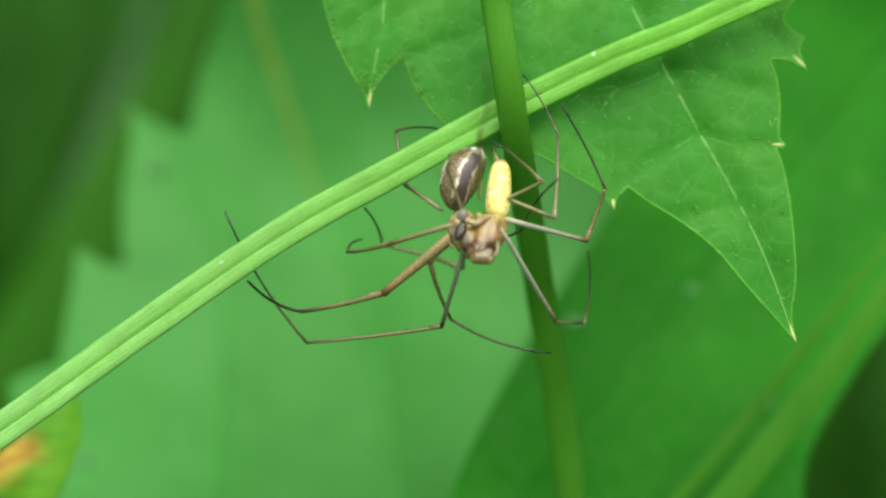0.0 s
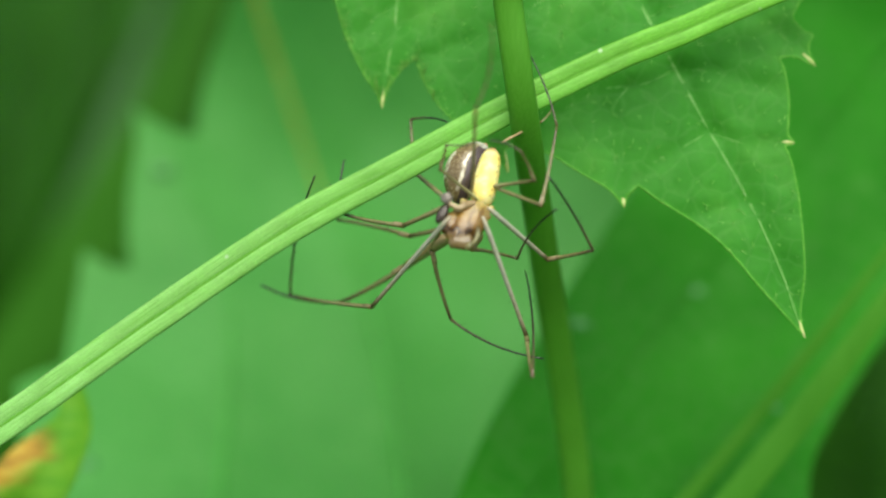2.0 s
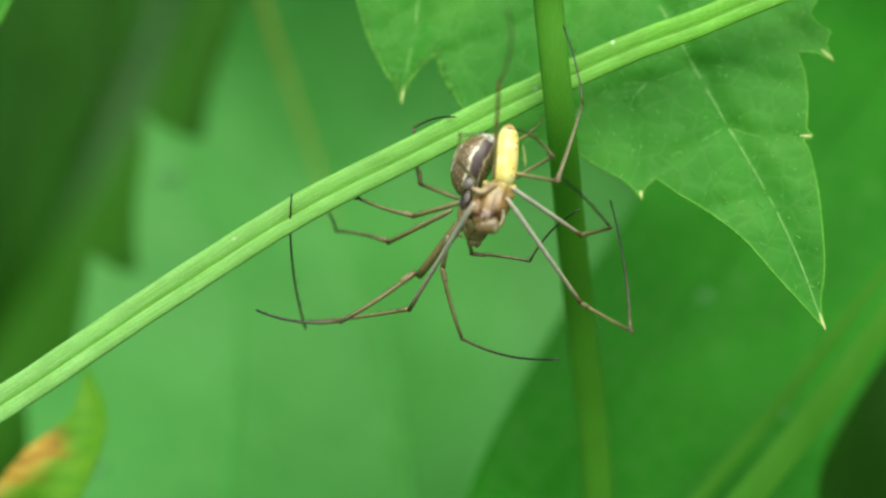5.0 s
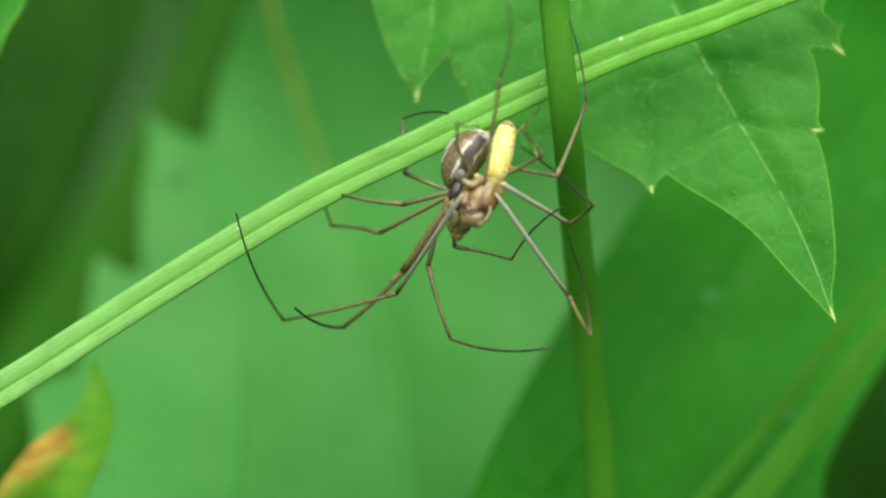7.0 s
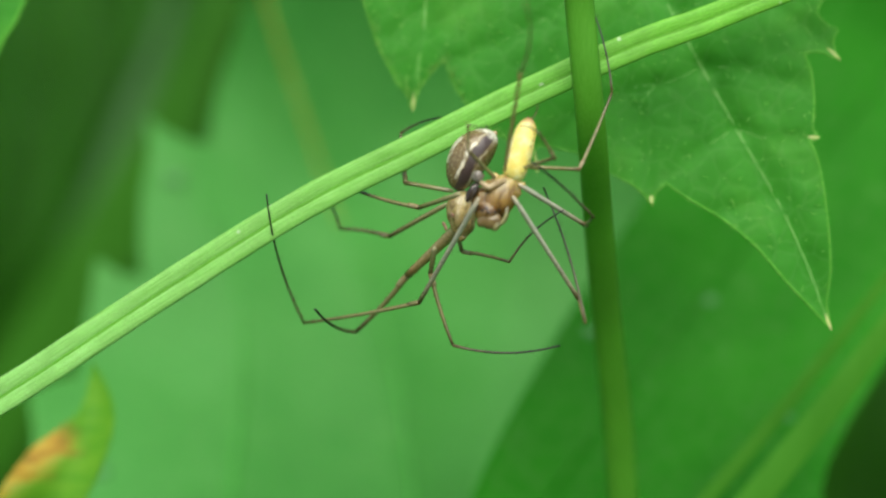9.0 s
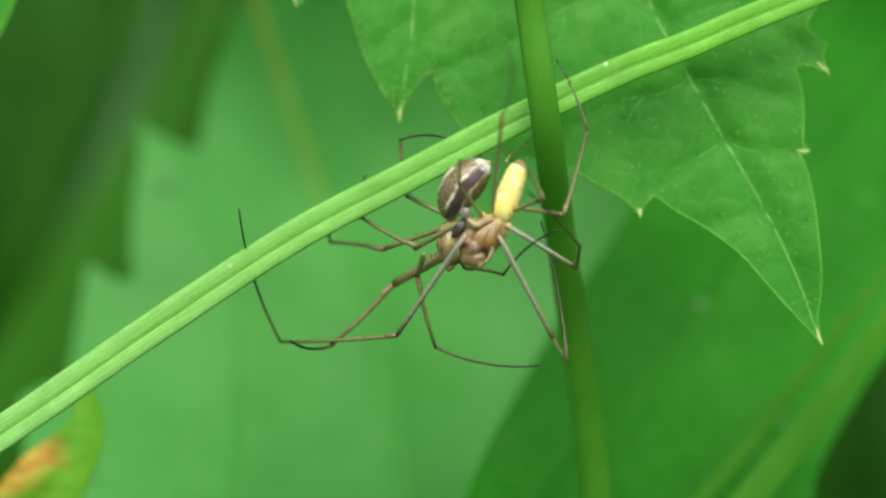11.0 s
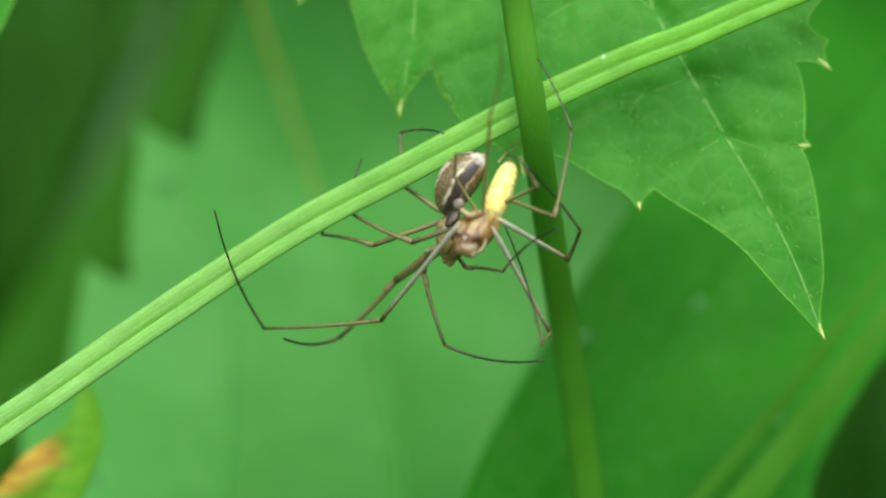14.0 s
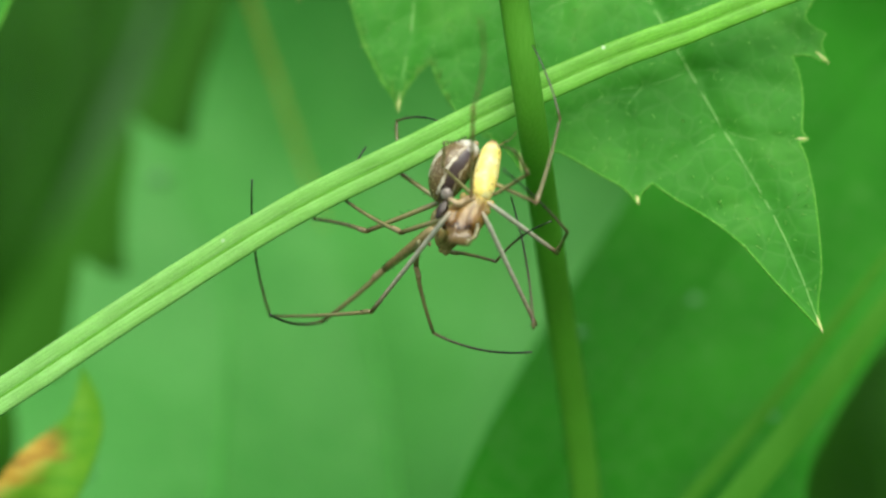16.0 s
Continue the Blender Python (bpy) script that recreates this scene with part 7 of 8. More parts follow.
    walk(female_legs[6][2], [
        (0.0, limb(-1.52, -6.60, 0.97, 0.492, 0.469, 0.734)), (0.5, limb(-1.53, -7.27, 1.01, 0.572, 0.341, 0.746)), (1.0, limb(-1.40, -5.25, 3.49, 0.499, 0.641, 0.583)),
        (1.2, limb(-1.61, -6.28, 1.84, 0.588, 0.291, 0.755)), (1.5, limb(-2.36, -6.10, 1.05, 0.686, -0.206, 0.698)), (2.0, limb(-2.16, -5.60, 1.03, 0.882, -0.203, 0.425)),
        (2.5, limb(-1.92, -6.26, 1.24, 0.816, 0.012, 0.578)), (3.0, limb(-2.02, -6.59, 1.50, 0.756, 0.241, 0.609)), (3.5, limb(-1.89, -6.87, 1.27, 0.723, 0.340, 0.602)),
        (4.0, limb(-1.65, -6.67, 1.69, 0.760, 0.306, 0.573)), (4.5, limb(-1.79, -6.40, 2.06, 0.791, 0.249, 0.559)), (7.0, limb(-1.70, -7.47, 1.83, 0.639, 0.573, 0.513)),
        (7.5, limb(-1.66, -6.42, 2.20, 0.675, 0.554, 0.488)), (8.0, limb(-1.48, -6.02, 2.68, 0.776, 0.459, 0.433)), (8.5, limb(-1.54, -6.30, 2.79, 0.680, 0.567, 0.466)),
        (9.0, limb(-1.48, -6.37, 2.81, 0.574, 0.657, 0.490)), (11.5, limb(-1.31, -5.90, 3.54, 0.468, 0.645, 0.605)), (12.0, limb(-1.29, -5.43, 3.52, 0.471, 0.654, 0.592)),
        (12.5, limb(-1.44, -4.39, 3.75, 0.488, 0.673, 0.557)), (13.0, limb(-1.40, -4.22, 3.75, 0.518, 0.687, 0.511)), (13.5, limb(-1.51, -4.18, 3.70, 0.536, 0.643, 0.547)),
        (14.0, limb(-1.41, -4.04, 3.77, 0.584, 0.599, 0.548)), (14.5, limb(-1.43, -3.85, 3.86, 0.624, 0.588, 0.515)), (15.0, limb(-1.58, -3.66, 3.77, 0.605, 0.597, 0.527)),
        (15.5, limb(-1.67, -3.87, 3.66, 0.554, 0.628, 0.547)), (16.0, limb(-1.61, -4.09, 3.61, 0.498, 0.664, 0.558)),
    ])
    walk(male_legs[0][0], [
        (0.0, limb(-1.85, -1.35, -1.85, -0.115, 0.954, -0.278)), (0.5, limb(-1.85, -1.35, -1.85, -0.040, 0.935, -0.353)), (1.0, limb(-1.85, -1.35, -1.85, 0.101, 0.861, -0.499)),
        (1.2, limb(-1.85, -1.35, -1.85, 0.065, 0.883, -0.465)), (1.5, limb(-1.85, -1.35, -1.85, -0.164, 0.883, -0.440)), (2.0, limb(-1.85, -1.35, -1.85, -0.389, 0.829, -0.401)),
        (2.5, limb(-1.85, -1.35, -1.85, -0.368, 0.836, -0.408)), (3.0, limb(-1.85, -1.35, -1.85, -0.361, 0.826, -0.432)), (3.5, limb(-1.85, -1.35, -1.85, -0.342, 0.812, -0.474)),
        (4.0, limb(-1.85, -1.35, -1.85, -0.345, 0.805, -0.483)), (4.5, limb(-1.85, -1.35, -1.85, -0.362, 0.752, -0.551)), (7.0, limb(-1.85, -1.35, -1.85, -0.278, 0.788, -0.549)),
        (7.5, limb(-1.85, -1.35, -1.85, -0.156, 0.822, -0.548)), (8.0, limb(-1.85, -1.35, -1.85, -0.271, 0.774, -0.573)), (8.5, limb(-1.85, -1.35, -1.85, -0.278, 0.798, -0.536)),
        (9.0, limb(-1.85, -1.35, -1.85, -0.203, 0.670, -0.714)), (11.5, limb(-1.85, -1.35, -1.85, -0.212, 0.707, -0.674)), (12.0, limb(-1.85, -1.35, -1.85, -0.211, 0.790, -0.576)),
        (12.5, limb(-1.85, -1.35, -1.85, -0.236, 0.776, -0.585)), (13.0, limb(-1.85, -1.35, -1.85, -0.110, 0.742, -0.662)), (13.5, limb(-1.85, -1.35, -1.85, -0.132, 0.832, -0.539)),
        (14.0, limb(-1.85, -1.35, -1.85, -0.269, 0.824, -0.498)), (14.5, limb(-1.85, -1.35, -1.85, -0.289, 0.848, -0.444)), (15.0, limb(-1.85, -1.35, -1.85, -0.270, 0.789, -0.552)),
        (15.5, limb(-1.85, -1.35, -1.85, -0.287, 0.786, -0.547)), (16.0, limb(-1.85, -1.35, -1.85, -0.370, 0.766, -0.526)),
    ])
    walk(male_legs[0][1], [
        (0.0, limb(-3.04, 8.50, -4.72, -0.972, 0.181, -0.152)), (0.5, limb(-2.27, 8.30, -5.50, -0.949, 0.239, -0.206)), (1.0, limb(-0.81, 7.54, -7.00, -0.922, 0.263, -0.284)),
        (1.2, limb(-1.18, 7.77, -6.65, -0.793, 0.604, 0.078)), (1.5, limb(-3.54, 7.77, -6.39, -0.553, 0.700, 0.451)), (2.0, limb(-5.87, 7.22, -5.99, -0.652, 0.721, 0.236)),
        (2.5, limb(-5.66, 7.28, -6.06, -0.794, 0.604, 0.072)), (3.0, limb(-5.58, 7.19, -6.31, -0.795, 0.605, 0.045)), (3.5, limb(-5.39, 7.03, -6.74, -0.717, 0.679, 0.159)),
        (4.0, limb(-5.41, 6.96, -6.84, -0.706, 0.697, 0.128)), (4.5, limb(-5.59, 6.42, -7.54, -0.761, 0.648, 0.039)), (7.0, limb(-4.72, 6.79, -7.52, -0.784, 0.559, -0.271)),
        (7.5, limb(-3.46, 7.14, -7.51, -0.791, 0.444, -0.422)), (8.0, limb(-4.65, 6.64, -7.77, -0.798, 0.534, -0.279)), (8.5, limb(-4.72, 6.89, -7.38, -0.806, 0.495, -0.325)),
        (9.0, limb(-3.95, 5.57, -9.23, -0.797, 0.497, -0.345)), (11.5, limb(-4.04, 5.96, -8.82, -0.810, 0.545, -0.217)), (12.0, limb(-4.03, 6.81, -7.80, -0.820, 0.551, -0.153)),
        (12.5, limb(-4.29, 6.66, -7.90, -0.820, 0.545, -0.173)), (13.0, limb(-2.99, 6.31, -8.68, -0.778, 0.507, -0.371)), (13.5, limb(-3.22, 7.24, -7.42, -0.771, 0.555, -0.312)),
        (14.0, limb(-4.63, 7.17, -6.99, -0.799, 0.581, -0.152)), (14.5, limb(-4.84, 7.41, -6.44, -0.845, 0.526, -0.094)), (15.0, limb(-4.63, 6.80, -7.55, -0.728, 0.686, -0.008)),
        (15.5, limb(-4.81, 6.77, -7.50, -0.782, 0.613, -0.112)), (16.0, limb(-5.67, 6.56, -7.29, -0.758, 0.652, -0.001)),
    ])
    walk(male_legs[0][2], [
        (0.0, limb(-12.57, 10.28, -6.22, -0.589, -0.458, 0.666)), (0.5, limb(-11.58, 10.64, -7.52, -0.602, -0.513, 0.612)), (1.0, limb(-9.86, 10.12, -9.79, -0.596, -0.759, 0.262)),
        (1.2, limb(-8.96, 13.70, -5.89, -0.599, -0.661, 0.451)), (1.5, limb(-8.97, 14.64, -1.97, -0.410, -0.654, 0.635)), (2.0, limb(-12.27, 14.29, -3.68, 0.038, -0.872, 0.489)),
        (2.5, limb(-13.45, 13.20, -5.35, -0.121, -0.864, 0.488)), (3.0, limb(-13.38, 13.12, -5.87, -0.110, -0.817, 0.566)), (3.5, limb(-12.42, 13.69, -5.19, -0.046, -0.696, 0.716)),
        (4.0, limb(-12.33, 13.80, -5.59, -0.097, -0.799, 0.593)), (4.5, limb(-13.05, 12.78, -7.15, -0.123, -0.712, 0.692)), (7.0, limb(-12.41, 12.27, -10.18, -0.382, -0.833, 0.401)),
        (7.5, limb(-11.22, 11.49, -11.65, -0.518, -0.722, 0.458)), (8.0, limb(-12.47, 11.88, -10.51, -0.367, -0.775, 0.515)), (8.5, limb(-12.62, 11.75, -10.57, -0.369, -0.756, 0.541)),
        (9.0, limb(-11.76, 10.44, -12.61, -0.403, -0.601, 0.690)), (11.5, limb(-11.98, 11.30, -10.94, -0.512, -0.594, 0.620)), (12.0, limb(-12.08, 12.22, -9.30, -0.492, -0.697, 0.522)),
        (12.5, limb(-12.34, 12.01, -9.60, -0.540, -0.697, 0.472)), (13.0, limb(-10.63, 11.28, -12.32, -0.579, -0.716, 0.390)), (13.5, limb(-10.78, 12.68, -10.48, -0.536, -0.811, 0.233)),
        (14.0, limb(-12.47, 12.87, -8.49, -0.492, -0.814, 0.307)), (14.5, limb(-13.12, 12.58, -7.36, -0.401, -0.822, 0.403)), (15.0, limb(-11.78, 13.53, -7.63, -0.377, -0.776, 0.506)),
        (15.5, limb(-12.48, 12.79, -8.60, -0.314, -0.708, 0.633)), (16.0, limb(-13.11, 12.96, -7.29, -0.259, -0.733, 0.629)),
    ])
    walk(male_legs[1][0], [
        (0.0, limb(0.30, -0.75, -1.05, 0.498, 0.794, -0.347)), (0.5, limb(0.30, -0.75, -1.05, 0.385, 0.713, -0.586)), (1.0, limb(0.30, -0.75, -1.05, 0.629, 0.658, -0.414)),
        (1.2, limb(0.30, -0.75, -1.05, 0.678, 0.729, -0.098)), (1.5, limb(0.30, -0.75, -1.05, 0.568, 0.787, 0.242)), (2.0, limb(0.30, -0.75, -1.05, 0.509, 0.657, -0.556)),
        (2.5, limb(0.30, -0.75, -1.05, 0.705, 0.578, -0.411)), (3.0, limb(0.30, -0.75, -1.05, 0.722, 0.596, -0.353)), (3.5, limb(0.30, -0.75, -1.05, 0.719, 0.586, -0.374)),
        (4.0, limb(0.30, -0.75, -1.05, 0.689, 0.566, -0.452)), (4.5, limb(0.30, -0.75, -1.05, 0.637, 0.517, -0.571)), (7.0, limb(0.30, -0.75, -1.05, 0.709, 0.540, -0.453)),
        (7.5, limb(0.30, -0.75, -1.05, 0.763, 0.469, -0.444)), (8.0, limb(0.30, -0.75, -1.05, 0.724, 0.492, -0.483)), (8.5, limb(0.30, -0.75, -1.05, 0.715, 0.515, -0.472)),
        (9.0, limb(0.30, -0.75, -1.05, 0.686, 0.488, -0.539)), (11.5, limb(0.30, -0.75, -1.05, 0.646, 0.593, -0.480)), (12.0, limb(0.30, -0.75, -1.05, 0.639, 0.584, -0.500)),
        (12.5, limb(0.30, -0.75, -1.05, 0.647, 0.608, -0.460)), (13.0, limb(0.30, -0.75, -1.05, 0.728, 0.562, -0.393)), (13.5, limb(0.30, -0.75, -1.05, 0.739, 0.608, -0.289)),
        (14.0, limb(0.30, -0.75, -1.05, 0.680, 0.664, -0.312)), (14.5, limb(0.30, -0.75, -1.05, 0.651, 0.715, -0.255)), (15.0, limb(0.30, -0.75, -1.05, 0.640, 0.660, -0.395)),
        (15.5, limb(0.30, -0.75, -1.05, 0.598, 0.661, -0.453)), (16.0, limb(0.30, -0.75, -1.05, 0.565, 0.650, -0.508)),
    ])
    walk(male_legs[1][1], [
        (0.0, limb(5.03, 6.79, -4.34, 0.261, -0.901, -0.347)), (0.5, limb(3.95, 6.02, -6.61, 0.121, -0.668, -0.734)), (1.0, limb(6.27, 5.49, -4.98, 0.133, -0.771, -0.623)),
        (1.2, limb(6.73, 6.17, -1.98, 0.159, -0.796, -0.584)), (1.5, limb(5.69, 6.72, 1.25, 0.226, -0.757, -0.614)), (2.0, limb(5.13, 5.48, -6.33, 0.123, -0.639, -0.759)),
        (2.5, limb(6.99, 4.73, -4.95, 0.680, -0.609, -0.408)), (3.0, limb(7.15, 4.90, -4.40, 0.457, -0.758, -0.465)), (3.5, limb(7.12, 4.81, -4.60, 0.481, -0.825, -0.295)),
        (4.0, limb(6.84, 4.62, -5.34, 0.580, -0.699, -0.418)), (4.5, limb(6.35, 4.16, -6.47, 0.626, -0.624, -0.468)), (7.0, limb(7.03, 4.38, -5.35, 0.312, -0.720, -0.620)),
        (7.5, limb(7.54, 3.70, -5.26, 0.210, -0.710, -0.672)), (8.0, limb(7.17, 3.92, -5.63, -0.016, -0.816, -0.578)), (8.5, limb(7.09, 4.14, -5.53, -0.087, -0.824, -0.560)),
        (9.0, limb(6.81, 3.88, -6.17, 0.071, -0.939, -0.336)), (11.5, limb(6.43, 4.88, -5.61, 0.175, -0.927, -0.331)), (12.0, limb(6.37, 4.80, -5.79, 0.182, -0.887, -0.423)),
        (12.5, limb(6.44, 5.02, -5.41, 0.186, -0.873, -0.451)), (13.0, limb(7.21, 4.58, -4.78, 0.165, -0.913, -0.374)), (13.5, limb(7.31, 5.02, -3.80, -0.021, -0.875, -0.484)),
        (14.0, limb(6.75, 5.55, -4.01, -0.101, -0.824, -0.558)), (14.5, limb(6.48, 6.04, -3.47, -0.003, -0.896, -0.443)), (15.0, limb(6.37, 5.51, -4.80, -0.138, -0.878, -0.458)),
        (15.5, limb(5.98, 5.53, -5.34, -0.000, -0.941, -0.338)), (16.0, limb(5.66, 5.42, -5.87, -0.071, -0.928, -0.366)),
    ])
    walk(male_legs[1][2], [
        (0.0, limb(6.47, 1.82, -6.26, 0.060, 0.642, 0.764)), (0.5, limb(4.62, 2.33, -10.66, 0.002, 0.418, 0.908)), (1.0, limb(7.01, 1.24, -8.42, -0.235, 0.498, 0.835)),
        (1.2, limb(7.61, 1.77, -5.20, -0.185, 0.614, 0.768)), (1.5, limb(6.93, 2.54, -2.14, -0.051, 0.756, 0.653)), (2.0, limb(5.81, 1.96, -10.52, -0.131, 0.496, 0.859)),
        (2.5, limb(10.75, 1.37, -7.20, -0.123, 0.477, 0.870)), (3.0, limb(9.67, 0.72, -6.97, -0.208, 0.198, 0.958)), (3.5, limb(9.78, 0.26, -6.23, -0.329, 0.062, 0.942)),
        (4.0, limb(10.04, 0.76, -7.65, -0.205, 0.152, 0.967)), (4.5, limb(9.80, 0.71, -9.05, -0.143, 0.273, 0.951)), (7.0, limb(8.75, 0.40, -8.77, -0.214, 0.634, 0.743)),
        (7.5, limb(8.70, -0.22, -8.97, -0.306, 0.662, 0.684)), (8.0, limb(7.09, -0.59, -8.82, -0.440, 0.451, 0.777)), (8.5, limb(6.61, -0.41, -8.62, -0.472, 0.418, 0.776)),
        (9.0, limb(7.21, -1.30, -8.02, -0.416, 0.496, 0.762)), (11.5, limb(7.40, -0.24, -7.43, -0.371, 0.402, 0.837)), (12.0, limb(7.37, -0.10, -8.13, -0.352, 0.332, 0.875)),
        (12.5, limb(7.47, 0.20, -7.90, -0.377, 0.337, 0.863)), (13.0, limb(8.12, -0.45, -6.84, -0.442, 0.495, 0.748)), (13.5, limb(7.20, 0.20, -6.47, -0.569, 0.289, 0.770)),
        (14.0, limb(6.19, 1.00, -7.09, -0.447, 0.342, 0.826)), (14.5, limb(6.46, 1.09, -5.92, -0.425, 0.350, 0.835)), (15.0, limb(5.61, 0.66, -7.32, -0.366, 0.295, 0.882)),
        (15.5, limb(5.97, 0.33, -7.21, -0.343, 0.404, 0.848)), (16.0, limb(5.27, 0.30, -7.89, -0.270, 0.345, 0.899)),
    ])
    walk(male_legs[2][0], [
        (0.0, limb(0.50, -0.35, -0.10, 0.902, 0.429, 0.044)), (0.5, limb(0.50, -0.35, -0.10, 0.916, 0.402, -0.012)), (1.0, limb(0.50, -0.35, -0.10, 0.925, 0.368, 0.093)),
        (1.2, limb(0.50, -0.35, -0.10, 0.996, 0.046, 0.072)), (1.5, limb(0.50, -0.35, -0.10, 0.950, 0.218, 0.221)), (2.0, limb(0.50, -0.35, -0.10, 0.757, 0.639, -0.138)),
        (2.5, limb(0.50, -0.35, -0.10, 0.785, 0.612, -0.090)), (3.0, limb(0.50, -0.35, -0.10, 0.847, 0.527, -0.066)), (3.5, limb(0.50, -0.35, -0.10, 0.857, 0.507, -0.088)),
        (4.0, limb(0.50, -0.35, -0.10, 0.860, 0.483, -0.164)), (4.5, limb(0.50, -0.35, -0.10, 0.815, 0.513, -0.272)), (7.0, limb(0.50, -0.35, -0.10, 0.830, 0.554, -0.071)),
        (7.5, limb(0.50, -0.35, -0.10, 0.877, 0.479, -0.036)), (8.0, limb(0.50, -0.35, -0.10, 0.873, 0.484, -0.062)), (8.5, limb(0.50, -0.35, -0.10, 0.872, 0.486, -0.054)),
        (9.0, limb(0.50, -0.35, -0.10, 0.821, 0.551, -0.149)), (11.5, limb(0.50, -0.35, -0.10, 0.881, 0.467, -0.071)), (12.0, limb(0.50, -0.35, -0.10, 0.894, 0.440, -0.089)),
        (12.5, limb(0.50, -0.35, -0.10, 0.869, 0.494, 0.000)), (13.0, limb(0.50, -0.35, -0.10, 0.902, 0.430, 0.046)), (13.5, limb(0.50, -0.35, -0.10, 0.886, 0.447, 0.119)),
        (14.0, limb(0.50, -0.35, -0.10, 0.858, 0.504, 0.098)), (14.5, limb(0.50, -0.35, -0.10, 0.868, 0.496, 0.017)), (15.0, limb(0.50, -0.35, -0.10, 0.871, 0.489, -0.039)),
        (15.5, limb(0.50, -0.35, -0.10, 0.866, 0.486, -0.119)), (16.0, limb(0.50, -0.35, -0.10, 0.842, 0.506, -0.184)),
    ])
    walk(male_legs[2][1], [
        (0.0, limb(6.39, 2.45, 0.19, 0.249, -0.469, 0.848)), (0.5, limb(6.48, 2.27, -0.18, 0.228, -0.470, 0.853)), (1.0, limb(6.54, 2.05, 0.51, 0.153, -0.551, 0.820)),
        (1.2, limb(7.01, -0.05, 0.37, 0.089, -0.964, 0.251)), (1.5, limb(6.71, 1.08, 1.34, 0.125, -0.959, -0.255)), (2.0, limb(5.44, 3.82, -1.00, 0.721, -0.691, 0.051)),
        (2.5, limb(5.63, 3.65, -0.69, 0.666, -0.680, 0.307)), (3.0, limb(6.03, 3.09, -0.53, 0.584, -0.774, 0.244)), (3.5, limb(6.10, 2.96, -0.68, 0.413, -0.905, 0.098)),
        (4.0, limb(6.12, 2.81, -1.17, 0.364, -0.927, -0.090)), (4.5, limb(5.82, 3.00, -1.87, 0.435, -0.893, -0.116)), (7.0, limb(5.92, 3.27, -0.56, 0.257, -0.957, 0.134)),
        (7.5, limb(6.23, 2.78, -0.34, 0.167, -0.982, 0.086)), (8.0, limb(6.20, 2.81, -0.51, 0.055, -0.988, 0.147)), (8.5, limb(6.20, 2.82, -0.45, -0.007, -0.996, 0.087)),
        (9.0, limb(5.86, 3.25, -1.07, 0.008, -0.999, 0.048)), (11.5, limb(6.26, 2.70, -0.56, -0.170, -0.958, 0.230)), (12.0, limb(6.34, 2.52, -0.68, -0.175, -0.970, 0.172)),
        (12.5, limb(6.18, 2.88, -0.10, -0.194, -0.963, 0.189)), (13.0, limb(6.39, 2.46, 0.20, -0.233, -0.884, 0.406)), (13.5, limb(6.29, 2.57, 0.68, -0.154, -0.953, 0.261)),
        (14.0, limb(6.10, 2.94, 0.54, -0.036, -0.990, 0.135)), (14.5, limb(6.17, 2.89, 0.01, -0.008, -0.999, 0.051)), (15.0, limb(6.19, 2.84, -0.36, -0.006, -1.000, -0.022)),
        (15.5, limb(6.15, 2.82, -0.88, 0.012, -0.996, 0.093)), (16.0, limb(6.00, 2.96, -1.30, 0.037, -0.998, 0.047)),
    ])
    walk(male_legs[2][2], [
        (0.0, limb(7.34, 0.66, 3.42, -0.548, -0.393, 0.739)), (0.5, limb(7.35, 0.48, 3.07, -0.525, -0.402, 0.751)), (1.0, limb(7.12, -0.05, 3.63, -0.660, -0.353, 0.664)),
        (1.2, limb(7.34, -3.72, 1.33, -0.646, -0.752, 0.131)), (1.5, limb(7.18, -2.58, 0.37, -0.380, -0.809, -0.449)), (2.0, limb(8.19, 1.19, -0.80, -0.641, -0.663, 0.387)),
        (2.5, limb(8.17, 1.06, 0.48, -0.750, -0.517, 0.412)), (3.0, limb(8.26, 0.14, 0.40, -0.774, -0.501, 0.387)), (3.5, limb(7.67, -0.49, -0.30, -0.648, -0.755, 0.100)),
        (4.0, limb(7.50, -0.73, -1.51, -0.520, -0.854, -0.031)), (4.5, limb(7.47, -0.40, -2.31, -0.523, -0.834, 0.175)), (7.0, limb(6.90, -0.38, -0.05, -0.878, -0.376, 0.297)),
        (7.5, limb(6.86, -0.97, -0.01, -0.922, -0.293, 0.254)), (8.0, limb(6.41, -0.95, 0.05, -0.858, -0.468, 0.213)), (8.5, limb(6.17, -0.97, -0.12, -0.659, -0.751, 0.033)),
        (9.0, limb(5.89, -0.56, -0.89, -0.797, -0.523, 0.302)), (11.5, limb(5.61, -0.95, 0.31, -0.691, -0.704, 0.161)), (12.0, limb(5.67, -1.17, -0.03, -0.690, -0.716, 0.105)),
        (12.5, limb(5.44, -0.79, 0.62, -0.715, -0.695, 0.071)), (13.0, limb(5.50, -0.91, 1.75, -0.702, -0.712, 0.016)), (13.5, limb(5.70, -1.06, 1.67, -0.761, -0.647, 0.040)),
        (14.0, limb(5.96, -0.83, 1.06, -0.784, -0.600, 0.162)), (14.5, limb(6.14, -0.92, 0.21, -0.809, -0.568, 0.154)), (15.0, limb(6.17, -0.97, -0.44, -0.831, -0.544, 0.117)),
        (15.5, limb(6.20, -0.97, -0.52, -0.825, -0.514, 0.236)), (16.0, limb(6.14, -0.85, -1.12, -0.798, -0.528, 0.291)),
    ])
